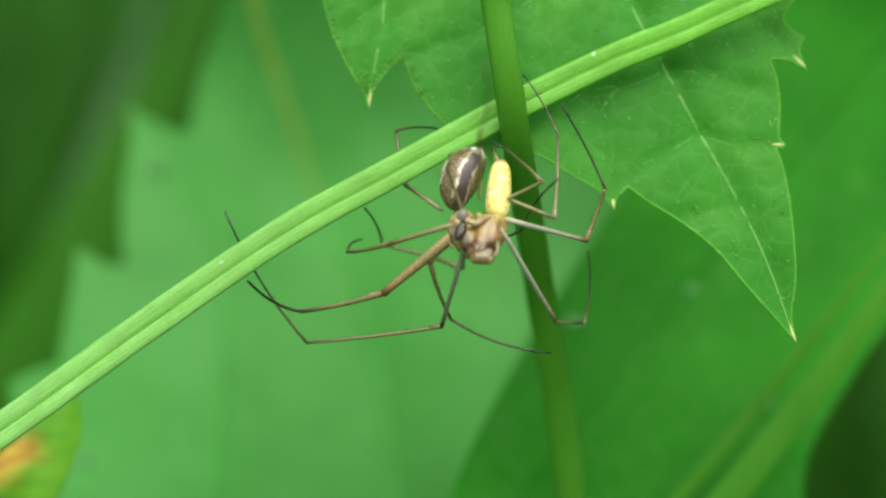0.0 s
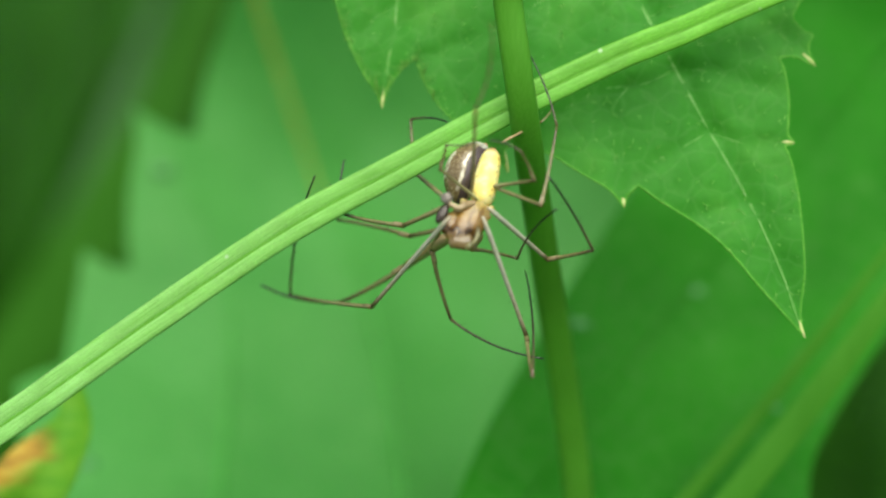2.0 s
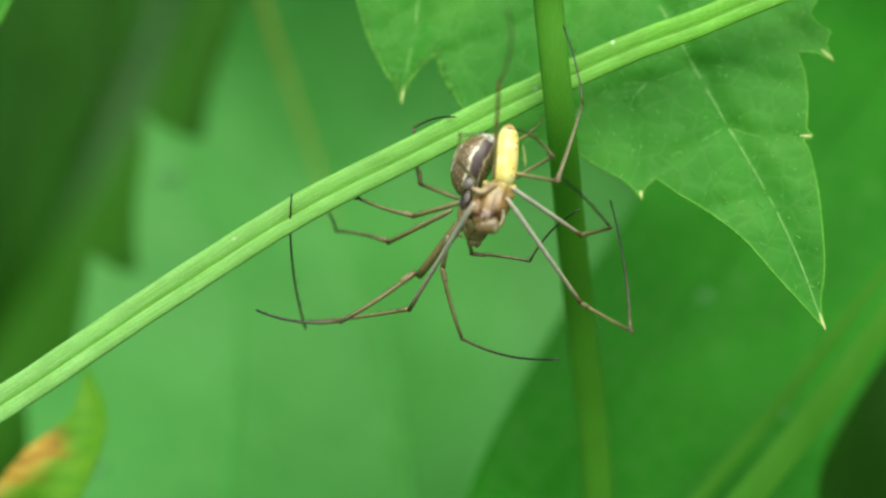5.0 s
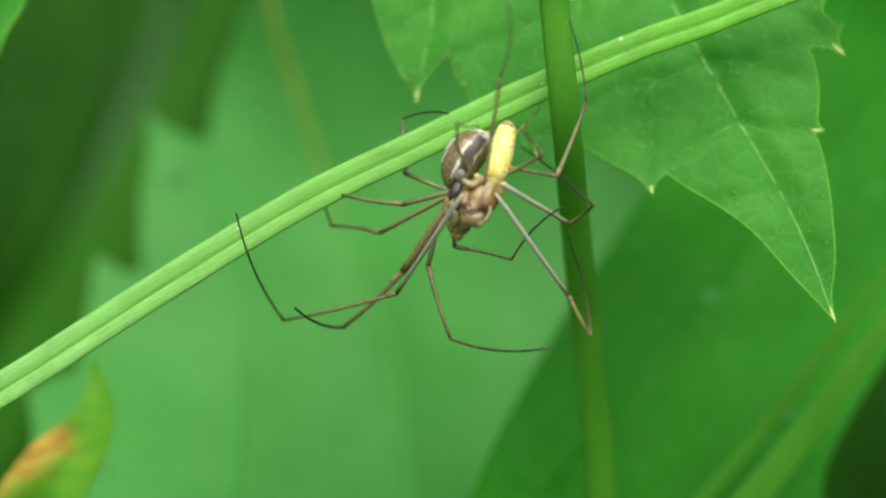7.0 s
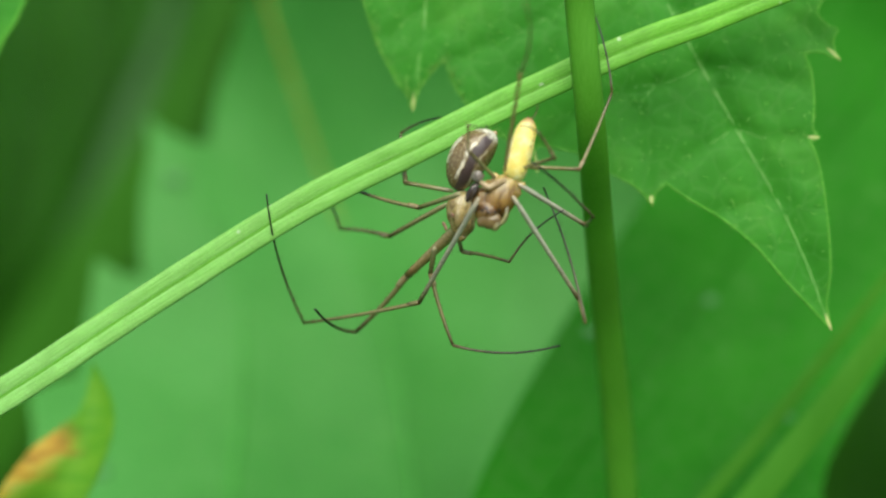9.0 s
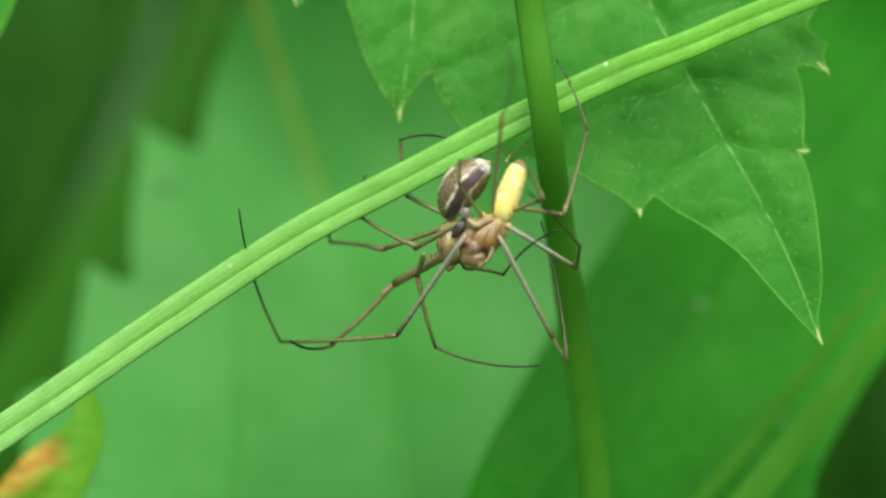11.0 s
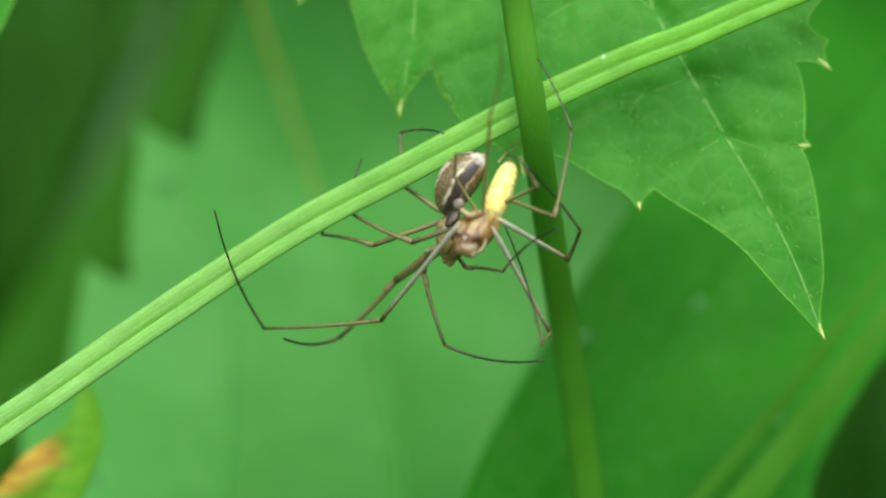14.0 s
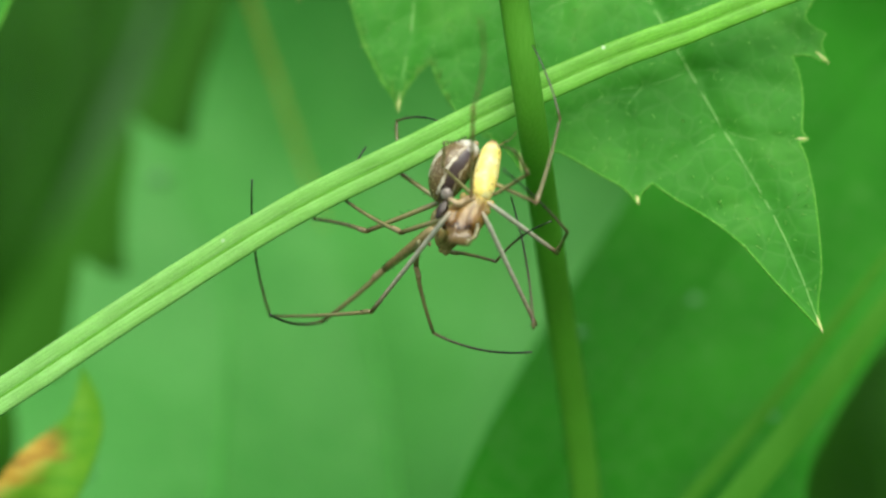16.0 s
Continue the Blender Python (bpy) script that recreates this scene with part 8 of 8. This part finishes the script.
    walk(male_legs[3][0], [
        (0.0, limb(-0.40, -0.21, 1.86, 0.911, -0.143, -0.388)), (0.5, limb(-0.05, -0.10, 1.63, 0.829, -0.323, -0.456)), (1.0, limb(-0.10, -0.06, 1.55, 0.965, -0.136, -0.223)),
        (1.2, limb(0.56, -0.14, 1.72, 0.859, -0.395, -0.326)), (1.5, limb(0.33, -0.07, 1.56, 0.689, -0.604, -0.400)), (2.0, limb(0.21, -0.11, 1.70, 0.788, -0.484, -0.380)),
        (2.5, limb(0.32, -0.07, 1.57, 0.704, -0.548, -0.451)), (3.0, limb(0.84, 0.03, 1.35, 0.606, -0.687, -0.402)), (3.5, limb(0.34, -0.07, 1.57, 0.599, -0.628, -0.497)),
        (4.0, limb(1.11, 0.19, 1.01, 0.497, -0.763, -0.413)), (4.5, limb(0.31, 0.26, 1.09, 0.672, -0.656, -0.342)), (7.0, limb(0.03, 0.26, 1.26, 0.842, -0.528, -0.115)),
        (7.5, limb(-0.11, 0.35, 1.12, 0.925, -0.365, 0.102)), (8.0, limb(-0.15, 0.31, 1.33, 0.958, -0.276, 0.082)), (8.5, limb(0.45, 0.27, 1.45, 0.792, -0.611, -0.021)),
        (9.0, limb(-0.27, 0.49, 1.10, 0.946, -0.270, 0.180)), (11.5, limb(0.18, 0.33, 1.28, 0.785, -0.619, -0.029)), (12.0, limb(0.33, 0.26, 1.13, 0.768, -0.625, -0.139)),
        (12.5, limb(0.08, 0.17, 1.34, 0.766, -0.623, -0.159)), (13.0, limb(0.16, 0.27, 1.58, 0.802, -0.597, -0.034)), (13.5, limb(0.08, 0.02, 1.69, 0.821, -0.554, -0.136)),
        (14.0, limb(0.07, -0.13, 1.70, 0.823, -0.502, -0.264)), (14.5, limb(0.25, -0.10, 1.64, 0.773, -0.542, -0.331)), (15.0, limb(0.36, -0.09, 1.62, 0.714, -0.587, -0.380)),
        (15.5, limb(0.47, 0.08, 1.74, 0.685, -0.642, -0.343)), (16.0, limb(0.54, 0.07, 1.56, 0.660, -0.621, -0.422)),
    ])
    walk(male_legs[3][1], [
        (0.0, limb(3.86, -0.87, 0.05, -0.024, -0.102, 0.995)), (0.5, limb(3.83, -1.61, -0.51, -0.002, -0.115, 0.993)), (1.0, limb(4.42, -0.70, 0.51, -0.172, -0.206, 0.963)),
        (1.2, limb(4.58, -1.99, 0.19, -0.122, -0.030, 0.992)), (1.5, limb(3.56, -2.89, -0.31, -0.031, 0.147, 0.989)), (2.0, limb(3.90, -2.37, -0.08, -0.001, -0.021, 1.000)),
        (2.5, limb(3.62, -2.63, -0.54, 0.003, -0.424, 0.906)), (3.0, limb(3.68, -3.18, -0.53, 0.018, -0.039, 0.999)), (3.5, limb(3.14, -3.01, -0.76, 0.050, -0.068, 0.996)),
        (4.0, limb(3.43, -3.38, -0.92, 0.107, -0.040, 0.993)), (4.5, limb(3.45, -2.81, -0.51, 0.210, 0.014, 0.978)), (7.0, limb(3.97, -2.21, 0.72, 0.134, 0.110, 0.985)),
        (7.5, limb(4.22, -1.36, 1.60, 0.135, 0.125, 0.983)), (8.0, limb(4.33, -0.98, 1.72, 0.147, 0.104, 0.984)), (8.5, limb(4.15, -2.59, 1.35, 0.132, 0.054, 0.990)),
        (9.0, limb(4.15, -0.77, 1.94, 0.135, 0.170, 0.976)), (11.5, limb(3.85, -2.57, 1.14, -0.090, -0.034, 0.995)), (12.0, limb(3.93, -2.67, 0.49, -0.076, -0.006, 0.997)),
        (12.5, limb(3.66, -2.75, 0.59, -0.097, 0.098, 0.990)), (13.0, limb(3.91, -2.52, 1.42, -0.193, 0.178, 0.965)), (13.5, limb(3.93, -2.58, 1.05, -0.214, -0.063, 0.975)),
        (14.0, limb(3.92, -2.48, 0.47, -0.148, -0.239, 0.960)), (14.5, limb(3.87, -2.64, 0.09, -0.082, -0.149, 0.985)), (15.0, limb(3.70, -2.84, -0.16, -0.027, -0.070, 0.997)),
        (15.5, limb(3.67, -2.93, 0.13, 0.013, 0.016, 1.000)), (16.0, limb(3.63, -2.84, -0.42, 0.060, -0.119, 0.991)),
    ])
    walk(male_legs[3][2], [
        (0.0, limb(3.71, -1.49, 6.08, -0.467, 0.130, 0.875)), (0.5, limb(3.82, -2.31, 5.51, -0.450, 0.103, 0.887)), (1.0, limb(3.37, -1.94, 6.35, -0.575, 0.193, 0.795)),
        (1.2, limb(3.84, -2.17, 6.21, -0.522, 0.149, 0.840)), (1.5, limb(3.37, -2.00, 5.68, -0.413, 0.045, 0.910)), (2.0, limb(3.90, -2.50, 5.98, -0.474, 0.032, 0.880)),
        (2.5, limb(3.64, -5.20, 4.95, -0.404, 0.242, 0.882)), (3.0, limb(3.79, -3.42, 5.52, -0.438, 0.113, 0.892)), (3.5, limb(3.44, -3.42, 5.28, -0.390, 0.083, 0.917)),
        (4.0, limb(4.08, -3.63, 5.10, -0.337, 0.082, 0.938)), (4.5, limb(4.73, -2.73, 5.41, -0.316, -0.068, 0.946)), (7.0, limb(4.79, -1.54, 6.69, -0.428, -0.161, 0.889)),
        (7.5, limb(5.04, -0.60, 7.55, -0.379, 0.056, 0.924)), (8.0, limb(5.22, -0.34, 7.68, -0.402, -0.035, 0.915)), (8.5, limb(4.95, -2.26, 7.35, -0.405, 0.055, 0.913)),
        (9.0, limb(4.97, 0.25, 7.86, -0.449, 0.077, 0.890)), (11.5, limb(3.31, -2.77, 7.18, -0.629, 0.248, 0.736)), (12.0, limb(3.47, -2.70, 6.53, -0.662, 0.006, 0.749)),
        (12.5, limb(3.07, -2.15, 6.59, -0.702, -0.315, 0.638)), (13.0, limb(2.74, -1.45, 7.27, -0.737, -0.027, 0.675)), (13.5, limb(2.63, -2.96, 6.96, -0.731, -0.010, 0.683)),
        (14.0, limb(3.03, -3.93, 6.28, -0.674, -0.044, 0.737)), (14.5, limb(3.37, -3.54, 6.06, -0.643, -0.147, 0.752)), (15.0, limb(3.54, -3.27, 5.89, -0.613, -0.259, 0.746)),
        (15.5, limb(3.75, -2.83, 6.19, -0.565, -0.076, 0.821)), (16.0, limb(4.00, -3.56, 5.58, -0.499, -0.010, 0.867)),
    ])
    walk(male_legs[4][0], [
        (0.0, limb(-0.21, -0.23, 0.97, 0.850, -0.354, 0.389)), (0.5, limb(-0.03, -0.17, 0.83, 0.836, -0.420, 0.352)), (1.0, limb(0.13, -0.16, 0.81, 0.667, -0.635, 0.389)),
        (1.2, limb(0.74, -0.28, 1.08, 0.649, -0.717, 0.254)), (1.5, limb(0.43, -0.29, 1.10, 0.653, -0.756, 0.046)), (2.0, limb(0.45, -0.44, 1.45, 0.742, -0.670, -0.020)),
        (2.5, limb(0.47, -0.18, 0.85, 0.657, -0.726, 0.203)), (3.0, limb(0.41, -0.02, 0.51, 0.623, -0.702, 0.345)), (3.5, limb(0.36, 0.15, 0.16, 0.621, -0.649, 0.439)),
        (4.0, limb(0.50, 0.15, 0.16, 0.716, -0.510, 0.476)), (4.5, limb(0.31, 0.12, 0.27, 0.794, -0.334, 0.508)), (7.0, limb(0.74, -0.01, 0.77, 0.543, -0.806, 0.234)),
        (7.5, limb(0.35, 0.04, 0.69, 0.591, -0.756, 0.281)), (8.0, limb(0.32, -0.01, 0.96, 0.572, -0.783, 0.246)), (8.5, limb(0.09, -0.03, 0.97, 0.608, -0.764, 0.218)),
        (9.0, limb(-0.02, 0.12, 0.84, 0.636, -0.707, 0.307)), (11.5, limb(0.51, 0.01, 0.84, 0.492, -0.823, 0.285)), (12.0, limb(0.64, -0.02, 0.70, 0.507, -0.836, 0.209)),
        (12.5, limb(0.37, -0.12, 0.94, 0.513, -0.829, 0.224)), (13.0, limb(0.50, -0.06, 1.23, 0.484, -0.793, 0.369)), (13.5, limb(0.42, -0.26, 1.28, 0.472, -0.851, 0.229)),
        (14.0, limb(0.39, -0.34, 1.20, 0.489, -0.867, 0.100)), (14.5, limb(0.68, -0.24, 0.99, 0.459, -0.884, 0.092)), (15.0, limb(0.87, -0.16, 0.82, 0.433, -0.895, 0.109)),
        (15.5, limb(0.88, -0.07, 0.88, 0.469, -0.848, 0.248)), (16.0, limb(0.80, -0.02, 0.63, 0.531, -0.815, 0.232)),
    ])
    walk(male_legs[4][1], [
        (0.0, limb(2.85, -1.50, 2.37, -0.794, -0.325, 0.514)), (0.5, limb(2.97, -1.68, 2.10, -0.834, -0.295, 0.467)), (1.0, limb(2.52, -2.44, 2.21, -0.823, -0.466, 0.323)),
        (1.2, limb(3.07, -2.86, 1.99, -0.697, -0.646, 0.311)), (1.5, limb(2.78, -3.01, 1.26, -0.492, -0.790, 0.366)), (2.0, limb(3.12, -2.84, 1.38, -0.545, -0.742, 0.390)),
        (2.5, limb(2.83, -2.78, 1.58, -0.513, -0.816, 0.266)), (3.0, limb(2.65, -2.54, 1.74, -0.496, -0.834, 0.240)), (3.5, limb(2.59, -2.19, 1.74, -0.502, -0.836, 0.221)),
        (4.0, limb(3.07, -1.68, 1.87, -0.564, -0.807, 0.175)), (4.5, limb(3.16, -1.08, 2.10, -0.620, -0.751, 0.227)), (7.0, limb(2.69, -2.91, 1.61, -0.608, -0.761, 0.227)),
        (7.5, limb(2.47, -2.67, 1.70, -0.568, -0.783, 0.253)), (8.0, limb(2.38, -2.82, 1.84, -0.551, -0.799, 0.242)), (8.5, limb(2.27, -2.77, 1.76, -0.577, -0.773, 0.266)),
        (9.0, limb(2.27, -2.42, 1.95, -0.605, -0.682, 0.411)), (11.5, limb(2.27, -2.94, 1.87, -0.725, -0.421, 0.545)), (12.0, limb(2.46, -3.02, 1.45, -0.707, -0.523, 0.476)),
        (12.5, limb(2.21, -3.09, 1.75, -0.699, -0.616, 0.364)), (13.0, limb(2.24, -2.91, 2.55, -0.692, -0.652, 0.309)), (13.5, limb(2.11, -3.31, 2.10, -0.710, -0.671, 0.214)),
        (14.0, limb(2.15, -3.45, 1.56, -0.689, -0.692, 0.217)), (14.5, limb(2.32, -3.41, 1.32, -0.637, -0.734, 0.235)), (15.0, limb(2.42, -3.38, 1.22, -0.588, -0.777, 0.225)),
        (15.5, limb(2.56, -3.11, 1.77, -0.561, -0.780, 0.277)), (16.0, limb(2.70, -2.95, 1.47, -0.536, -0.823, 0.187)),
    ])
    walk(male_legs[4][2], [
        (0.0, limb(0.89, -2.31, 3.64, -0.808, 0.230, 0.542)), (0.5, limb(0.91, -2.41, 3.25, -0.800, 0.339, 0.494)), (1.0, limb(0.49, -3.59, 3.01, -0.787, 0.522, 0.329)),
        (1.2, limb(1.35, -4.45, 2.76, -0.726, 0.577, 0.373)), (1.5, limb(1.56, -4.96, 2.17, -0.673, 0.590, 0.446)), (2.0, limb(1.77, -4.67, 2.34, -0.947, 0.208, 0.245)),
        (2.5, limb(1.56, -4.80, 2.24, -0.994, 0.075, 0.074)), (3.0, limb(1.42, -4.60, 2.34, -0.993, 0.107, 0.052)), (3.5, limb(1.35, -4.25, 2.29, -0.995, 0.094, 0.042)),
        (4.0, limb(1.68, -3.68, 2.30, -0.936, 0.258, 0.238)), (4.5, limb(1.63, -2.94, 2.66, -0.788, 0.485, 0.379)), (7.0, limb(1.19, -4.79, 2.17, -0.679, 0.648, 0.345)),
        (7.5, limb(1.07, -4.60, 2.32, -0.589, 0.754, 0.290)), (8.0, limb(1.02, -4.79, 2.44, -0.547, 0.776, 0.314)), (8.5, limb(0.85, -4.68, 2.41, -0.538, 0.781, 0.317)),
        (9.0, limb(0.77, -4.11, 2.96, -0.535, 0.820, 0.202)), (11.5, limb(0.48, -3.98, 3.21, -0.542, 0.805, 0.243)), (12.0, limb(0.71, -4.31, 2.62, -0.532, 0.791, 0.301)),
        (12.5, limb(0.49, -4.62, 2.65, -0.518, 0.811, 0.270)), (13.0, limb(0.53, -4.52, 3.32, -0.514, 0.848, 0.129)), (13.5, limb(0.36, -4.97, 2.63, -0.480, 0.833, 0.273)),
        (14.0, limb(0.45, -5.16, 2.10, -0.458, 0.795, 0.398)), (14.5, limb(0.75, -5.23, 1.90, -0.488, 0.780, 0.392)), (15.0, limb(0.97, -5.30, 1.77, -0.518, 0.767, 0.378)),
        (15.5, limb(1.18, -5.04, 2.45, -0.494, 0.814, 0.306)), (16.0, limb(1.38, -4.98, 1.93, -0.451, 0.802, 0.390)),
    ])
    walk(male_legs[5][0], [
        (0.0, limb(-1.33, -1.42, 0.68, -0.059, -0.994, 0.094)), (0.5, limb(-1.10, -1.29, 0.40, -0.044, -0.984, 0.170)), (1.0, limb(-0.85, -0.96, -0.30, -0.104, -0.957, 0.272)),
        (1.2, limb(-0.39, -1.01, -0.20, -0.125, -0.949, 0.288)), (1.5, limb(-0.98, -0.97, -0.28, -0.148, -0.946, 0.289)), (2.0, limb(-0.77, -1.26, 0.35, -0.121, -0.962, 0.243)),
        (2.5, limb(-0.95, -1.30, 0.41, -0.094, -0.968, 0.234)), (3.0, limb(-1.11, -1.31, 0.45, -0.100, -0.973, 0.208)), (3.5, limb(-1.18, -1.24, 0.30, -0.104, -0.975, 0.199)),
        (4.0, limb(-0.77, -1.18, 0.17, -0.076, -0.966, 0.249)), (4.5, limb(-0.72, -1.11, 0.14, -0.047, -0.909, 0.413)), (7.0, limb(-0.57, -0.84, -0.70, -0.089, -0.726, 0.682)),
        (7.5, limb(-0.78, -0.83, -0.86, -0.071, -0.520, 0.851)), (8.0, limb(-0.67, -1.05, 0.10, -0.058, -0.751, 0.657)), (8.5, limb(-0.69, -1.11, 0.32, -0.079, -0.798, 0.598)),
        (9.0, limb(-0.69, -1.05, 0.43, -0.095, -0.725, 0.683)), (11.5, limb(-0.58, -1.03, 0.03, -0.209, -0.806, 0.553)), (12.0, limb(-0.53, -0.97, -0.24, -0.209, -0.854, 0.476)),
        (12.5, limb(-0.81, -1.04, -0.06, -0.232, -0.863, 0.448)), (13.0, limb(-0.55, -1.09, 0.33, -0.261, -0.835, 0.484)), (13.5, limb(-0.56, -1.05, -0.03, -0.269, -0.871, 0.411)),
        (14.0, limb(-0.66, -0.97, -0.29, -0.227, -0.891, 0.394)), (14.5, limb(-0.62, -0.97, -0.29, -0.210, -0.918, 0.335)), (15.0, limb(-0.66, -1.01, -0.20, -0.202, -0.941, 0.271)),
        (15.5, limb(-0.64, -1.06, 0.02, -0.182, -0.898, 0.400)), (16.0, limb(-0.66, -0.97, -0.26, -0.149, -0.909, 0.389)),
    ])
    walk(male_legs[5][1], [
        (0.0, limb(-1.80, -9.46, 1.44, -0.049, -0.971, 0.235)), (0.5, limb(-1.46, -9.25, 1.77, -0.083, -0.976, 0.200)), (1.0, limb(-1.69, -8.70, 1.90, -0.096, -0.985, 0.141)),
        (1.2, limb(-1.40, -8.69, 2.13, -0.080, -0.993, 0.088)), (1.5, limb(-2.18, -8.63, 2.06, -0.055, -0.996, 0.064)), (2.0, limb(-1.75, -9.04, 2.31, -0.031, -0.866, 0.499)),
        (2.5, limb(-1.71, -9.13, 2.30, 0.011, -0.851, 0.525)), (3.0, limb(-1.91, -9.19, 2.14, -0.014, -0.830, 0.557)), (3.5, limb(-2.03, -9.13, 1.90, -0.043, -0.832, 0.554)),
        (4.0, limb(-1.38, -8.99, 2.18, -0.028, -0.900, 0.435)), (4.5, limb(-1.10, -8.46, 3.49, -0.012, -0.911, 0.413)), (7.0, limb(-1.29, -6.71, 4.82, -0.113, -0.897, 0.427)),
        (7.5, limb(-1.35, -5.03, 6.03, -0.140, -0.916, 0.376)), (8.0, limb(-1.14, -7.12, 5.42, -0.136, -0.906, 0.400)), (8.5, limb(-1.33, -7.56, 5.16, -0.144, -0.912, 0.384)),
        (9.0, limb(-1.45, -6.91, 5.96, -0.147, -0.853, 0.501)), (11.5, limb(-2.27, -7.55, 4.50, -0.194, -0.877, 0.439)), (12.0, limb(-2.21, -7.88, 3.62, -0.178, -0.924, 0.338)),
        (12.5, limb(-2.69, -8.02, 3.56, -0.186, -0.934, 0.305)), (13.0, limb(-2.67, -7.85, 4.24, -0.234, -0.854, 0.464)), (13.5, limb(-2.74, -8.10, 3.30, -0.246, -0.887, 0.391)),
        (14.0, limb(-2.49, -8.17, 2.90, -0.209, -0.902, 0.379)), (14.5, limb(-2.32, -8.40, 2.43, -0.203, -0.873, 0.443)), (15.0, limb(-2.30, -8.63, 1.99, -0.202, -0.846, 0.493)),
        (15.5, limb(-2.11, -8.32, 3.26, -0.173, -0.773, 0.611)), (16.0, limb(-1.86, -8.32, 2.88, -0.126, -0.808, 0.575)),
    ])
    walk(male_legs[6][0], [
        (0.0, limb(-0.18, 0.96, 5.04, -0.105, 0.752, 0.650)), (0.5, limb(-0.17, 1.07, 4.79, -0.093, 0.720, 0.688)), (1.0, limb(-0.64, 1.11, 4.72, -0.144, 0.783, 0.605)),
        (1.2, limb(0.13, 0.99, 4.98, -0.131, 0.805, 0.579)), (1.5, limb(0.22, 0.97, 5.02, -0.015, 0.805, 0.593)), (2.0, limb(0.58, 0.74, 5.63, 0.666, 0.166, 0.727)),
        (2.5, limb(0.20, 0.85, 5.28, 0.720, 0.094, 0.688)), (3.0, limb(0.19, 0.95, 5.05, 0.723, -0.145, 0.675)), (3.5, limb(0.20, 1.13, 4.67, 0.693, -0.228, 0.684)),
        (4.0, limb(0.28, 1.32, 4.27, 0.601, 0.321, 0.732)), (4.5, limb(0.01, 1.86, 3.83, 0.495, 0.652, 0.575)), (7.0, limb(0.26, 2.04, 3.76, 0.305, 0.591, 0.747)),
        (7.5, limb(0.39, 2.22, 3.64, 0.074, 0.718, 0.692)), (8.0, limb(0.35, 2.15, 4.08, 0.034, 0.830, 0.556)), (8.5, limb(0.17, 2.06, 4.27, 0.032, 0.840, 0.541)),
        (9.0, limb(0.03, 2.62, 3.96, 0.043, 0.908, 0.416)), (11.5, limb(-0.97, 2.00, 4.74, 0.048, 0.900, 0.433)), (12.0, limb(-0.87, 1.61, 4.67, 0.068, 0.854, 0.516)),
        (12.5, limb(-1.20, 1.54, 4.69, 0.081, 0.833, 0.547)), (13.0, limb(-1.13, 2.09, 4.52, 0.069, 0.867, 0.494)), (13.5, limb(-1.10, 1.48, 4.68, 0.076, 0.775, 0.628)),
        (14.0, limb(-0.85, 1.09, 4.77, 0.102, 0.715, 0.692)), (14.5, limb(-0.58, 1.11, 4.71, 0.093, 0.727, 0.681)), (15.0, limb(-0.39, 1.10, 4.76, 0.080, 0.748, 0.659)),
        (15.5, limb(-0.02, 1.62, 4.83, 0.099, 0.849, 0.519)), (16.0, limb(0.42, 1.40, 4.88, 0.128, 0.848, 0.513)),
    ])
    walk(male_legs[6][1], [
        (0.0, limb(-0.55, 3.62, 7.34, 0.327, 0.617, 0.715)), (0.5, limb(-0.50, 3.62, 7.23, 0.392, 0.520, 0.759)), (1.0, limb(-1.15, 3.88, 6.86, 0.269, 0.476, 0.837)),
        (1.2, limb(-0.33, 3.84, 7.03, 0.282, 0.526, 0.802)), (1.5, limb(0.17, 3.82, 7.12, 0.316, 0.576, 0.754)), (2.0, limb(2.94, 1.33, 8.20, 0.287, 0.269, 0.919)),
        (2.5, limb(2.75, 1.18, 7.72, 0.325, 0.277, 0.904)), (3.0, limb(2.75, 0.44, 7.44, 0.242, 0.366, 0.899)), (3.5, limb(2.65, 0.32, 7.09, 0.190, 0.422, 0.886)),
        (4.0, limb(2.40, 2.46, 6.86, 0.333, 0.358, 0.872)), (4.5, limb(1.76, 4.16, 5.86, 0.463, 0.356, 0.812)), (7.0, limb(1.34, 4.13, 6.40, 0.315, 0.155, 0.936)),
        (7.5, limb(0.65, 4.76, 6.09, 0.226, 0.611, 0.758)), (8.0, limb(0.47, 5.09, 6.05, 0.214, 0.528, 0.822)), (8.5, limb(0.28, 5.04, 6.18, 0.137, 0.519, 0.844)),
        (9.0, limb(0.18, 5.83, 5.43, 0.112, 0.609, 0.786)), (11.5, limb(-0.80, 5.19, 6.27, 0.503, -0.192, 0.843)), (12.0, limb(-0.63, 4.63, 6.50, 0.519, -0.090, 0.850)),
        (12.5, limb(-0.91, 4.49, 6.62, 0.415, 0.277, 0.867)), (13.0, limb(-0.89, 5.16, 6.26, 0.325, 0.517, 0.792)), (13.5, limb(-0.83, 4.22, 6.90, 0.265, 0.459, 0.848)),
        (14.0, limb(-0.49, 3.62, 7.22, 0.288, 0.422, 0.860)), (14.5, limb(-0.25, 3.69, 7.12, 0.403, 0.413, 0.816)), (15.0, limb(-0.10, 3.74, 7.09, 0.487, 0.401, 0.776)),
        (15.5, limb(0.33, 4.63, 6.67, 0.418, 0.547, 0.725)), (16.0, limb(0.87, 4.41, 6.69, 0.303, 0.573, 0.762)),
    ])


motions()
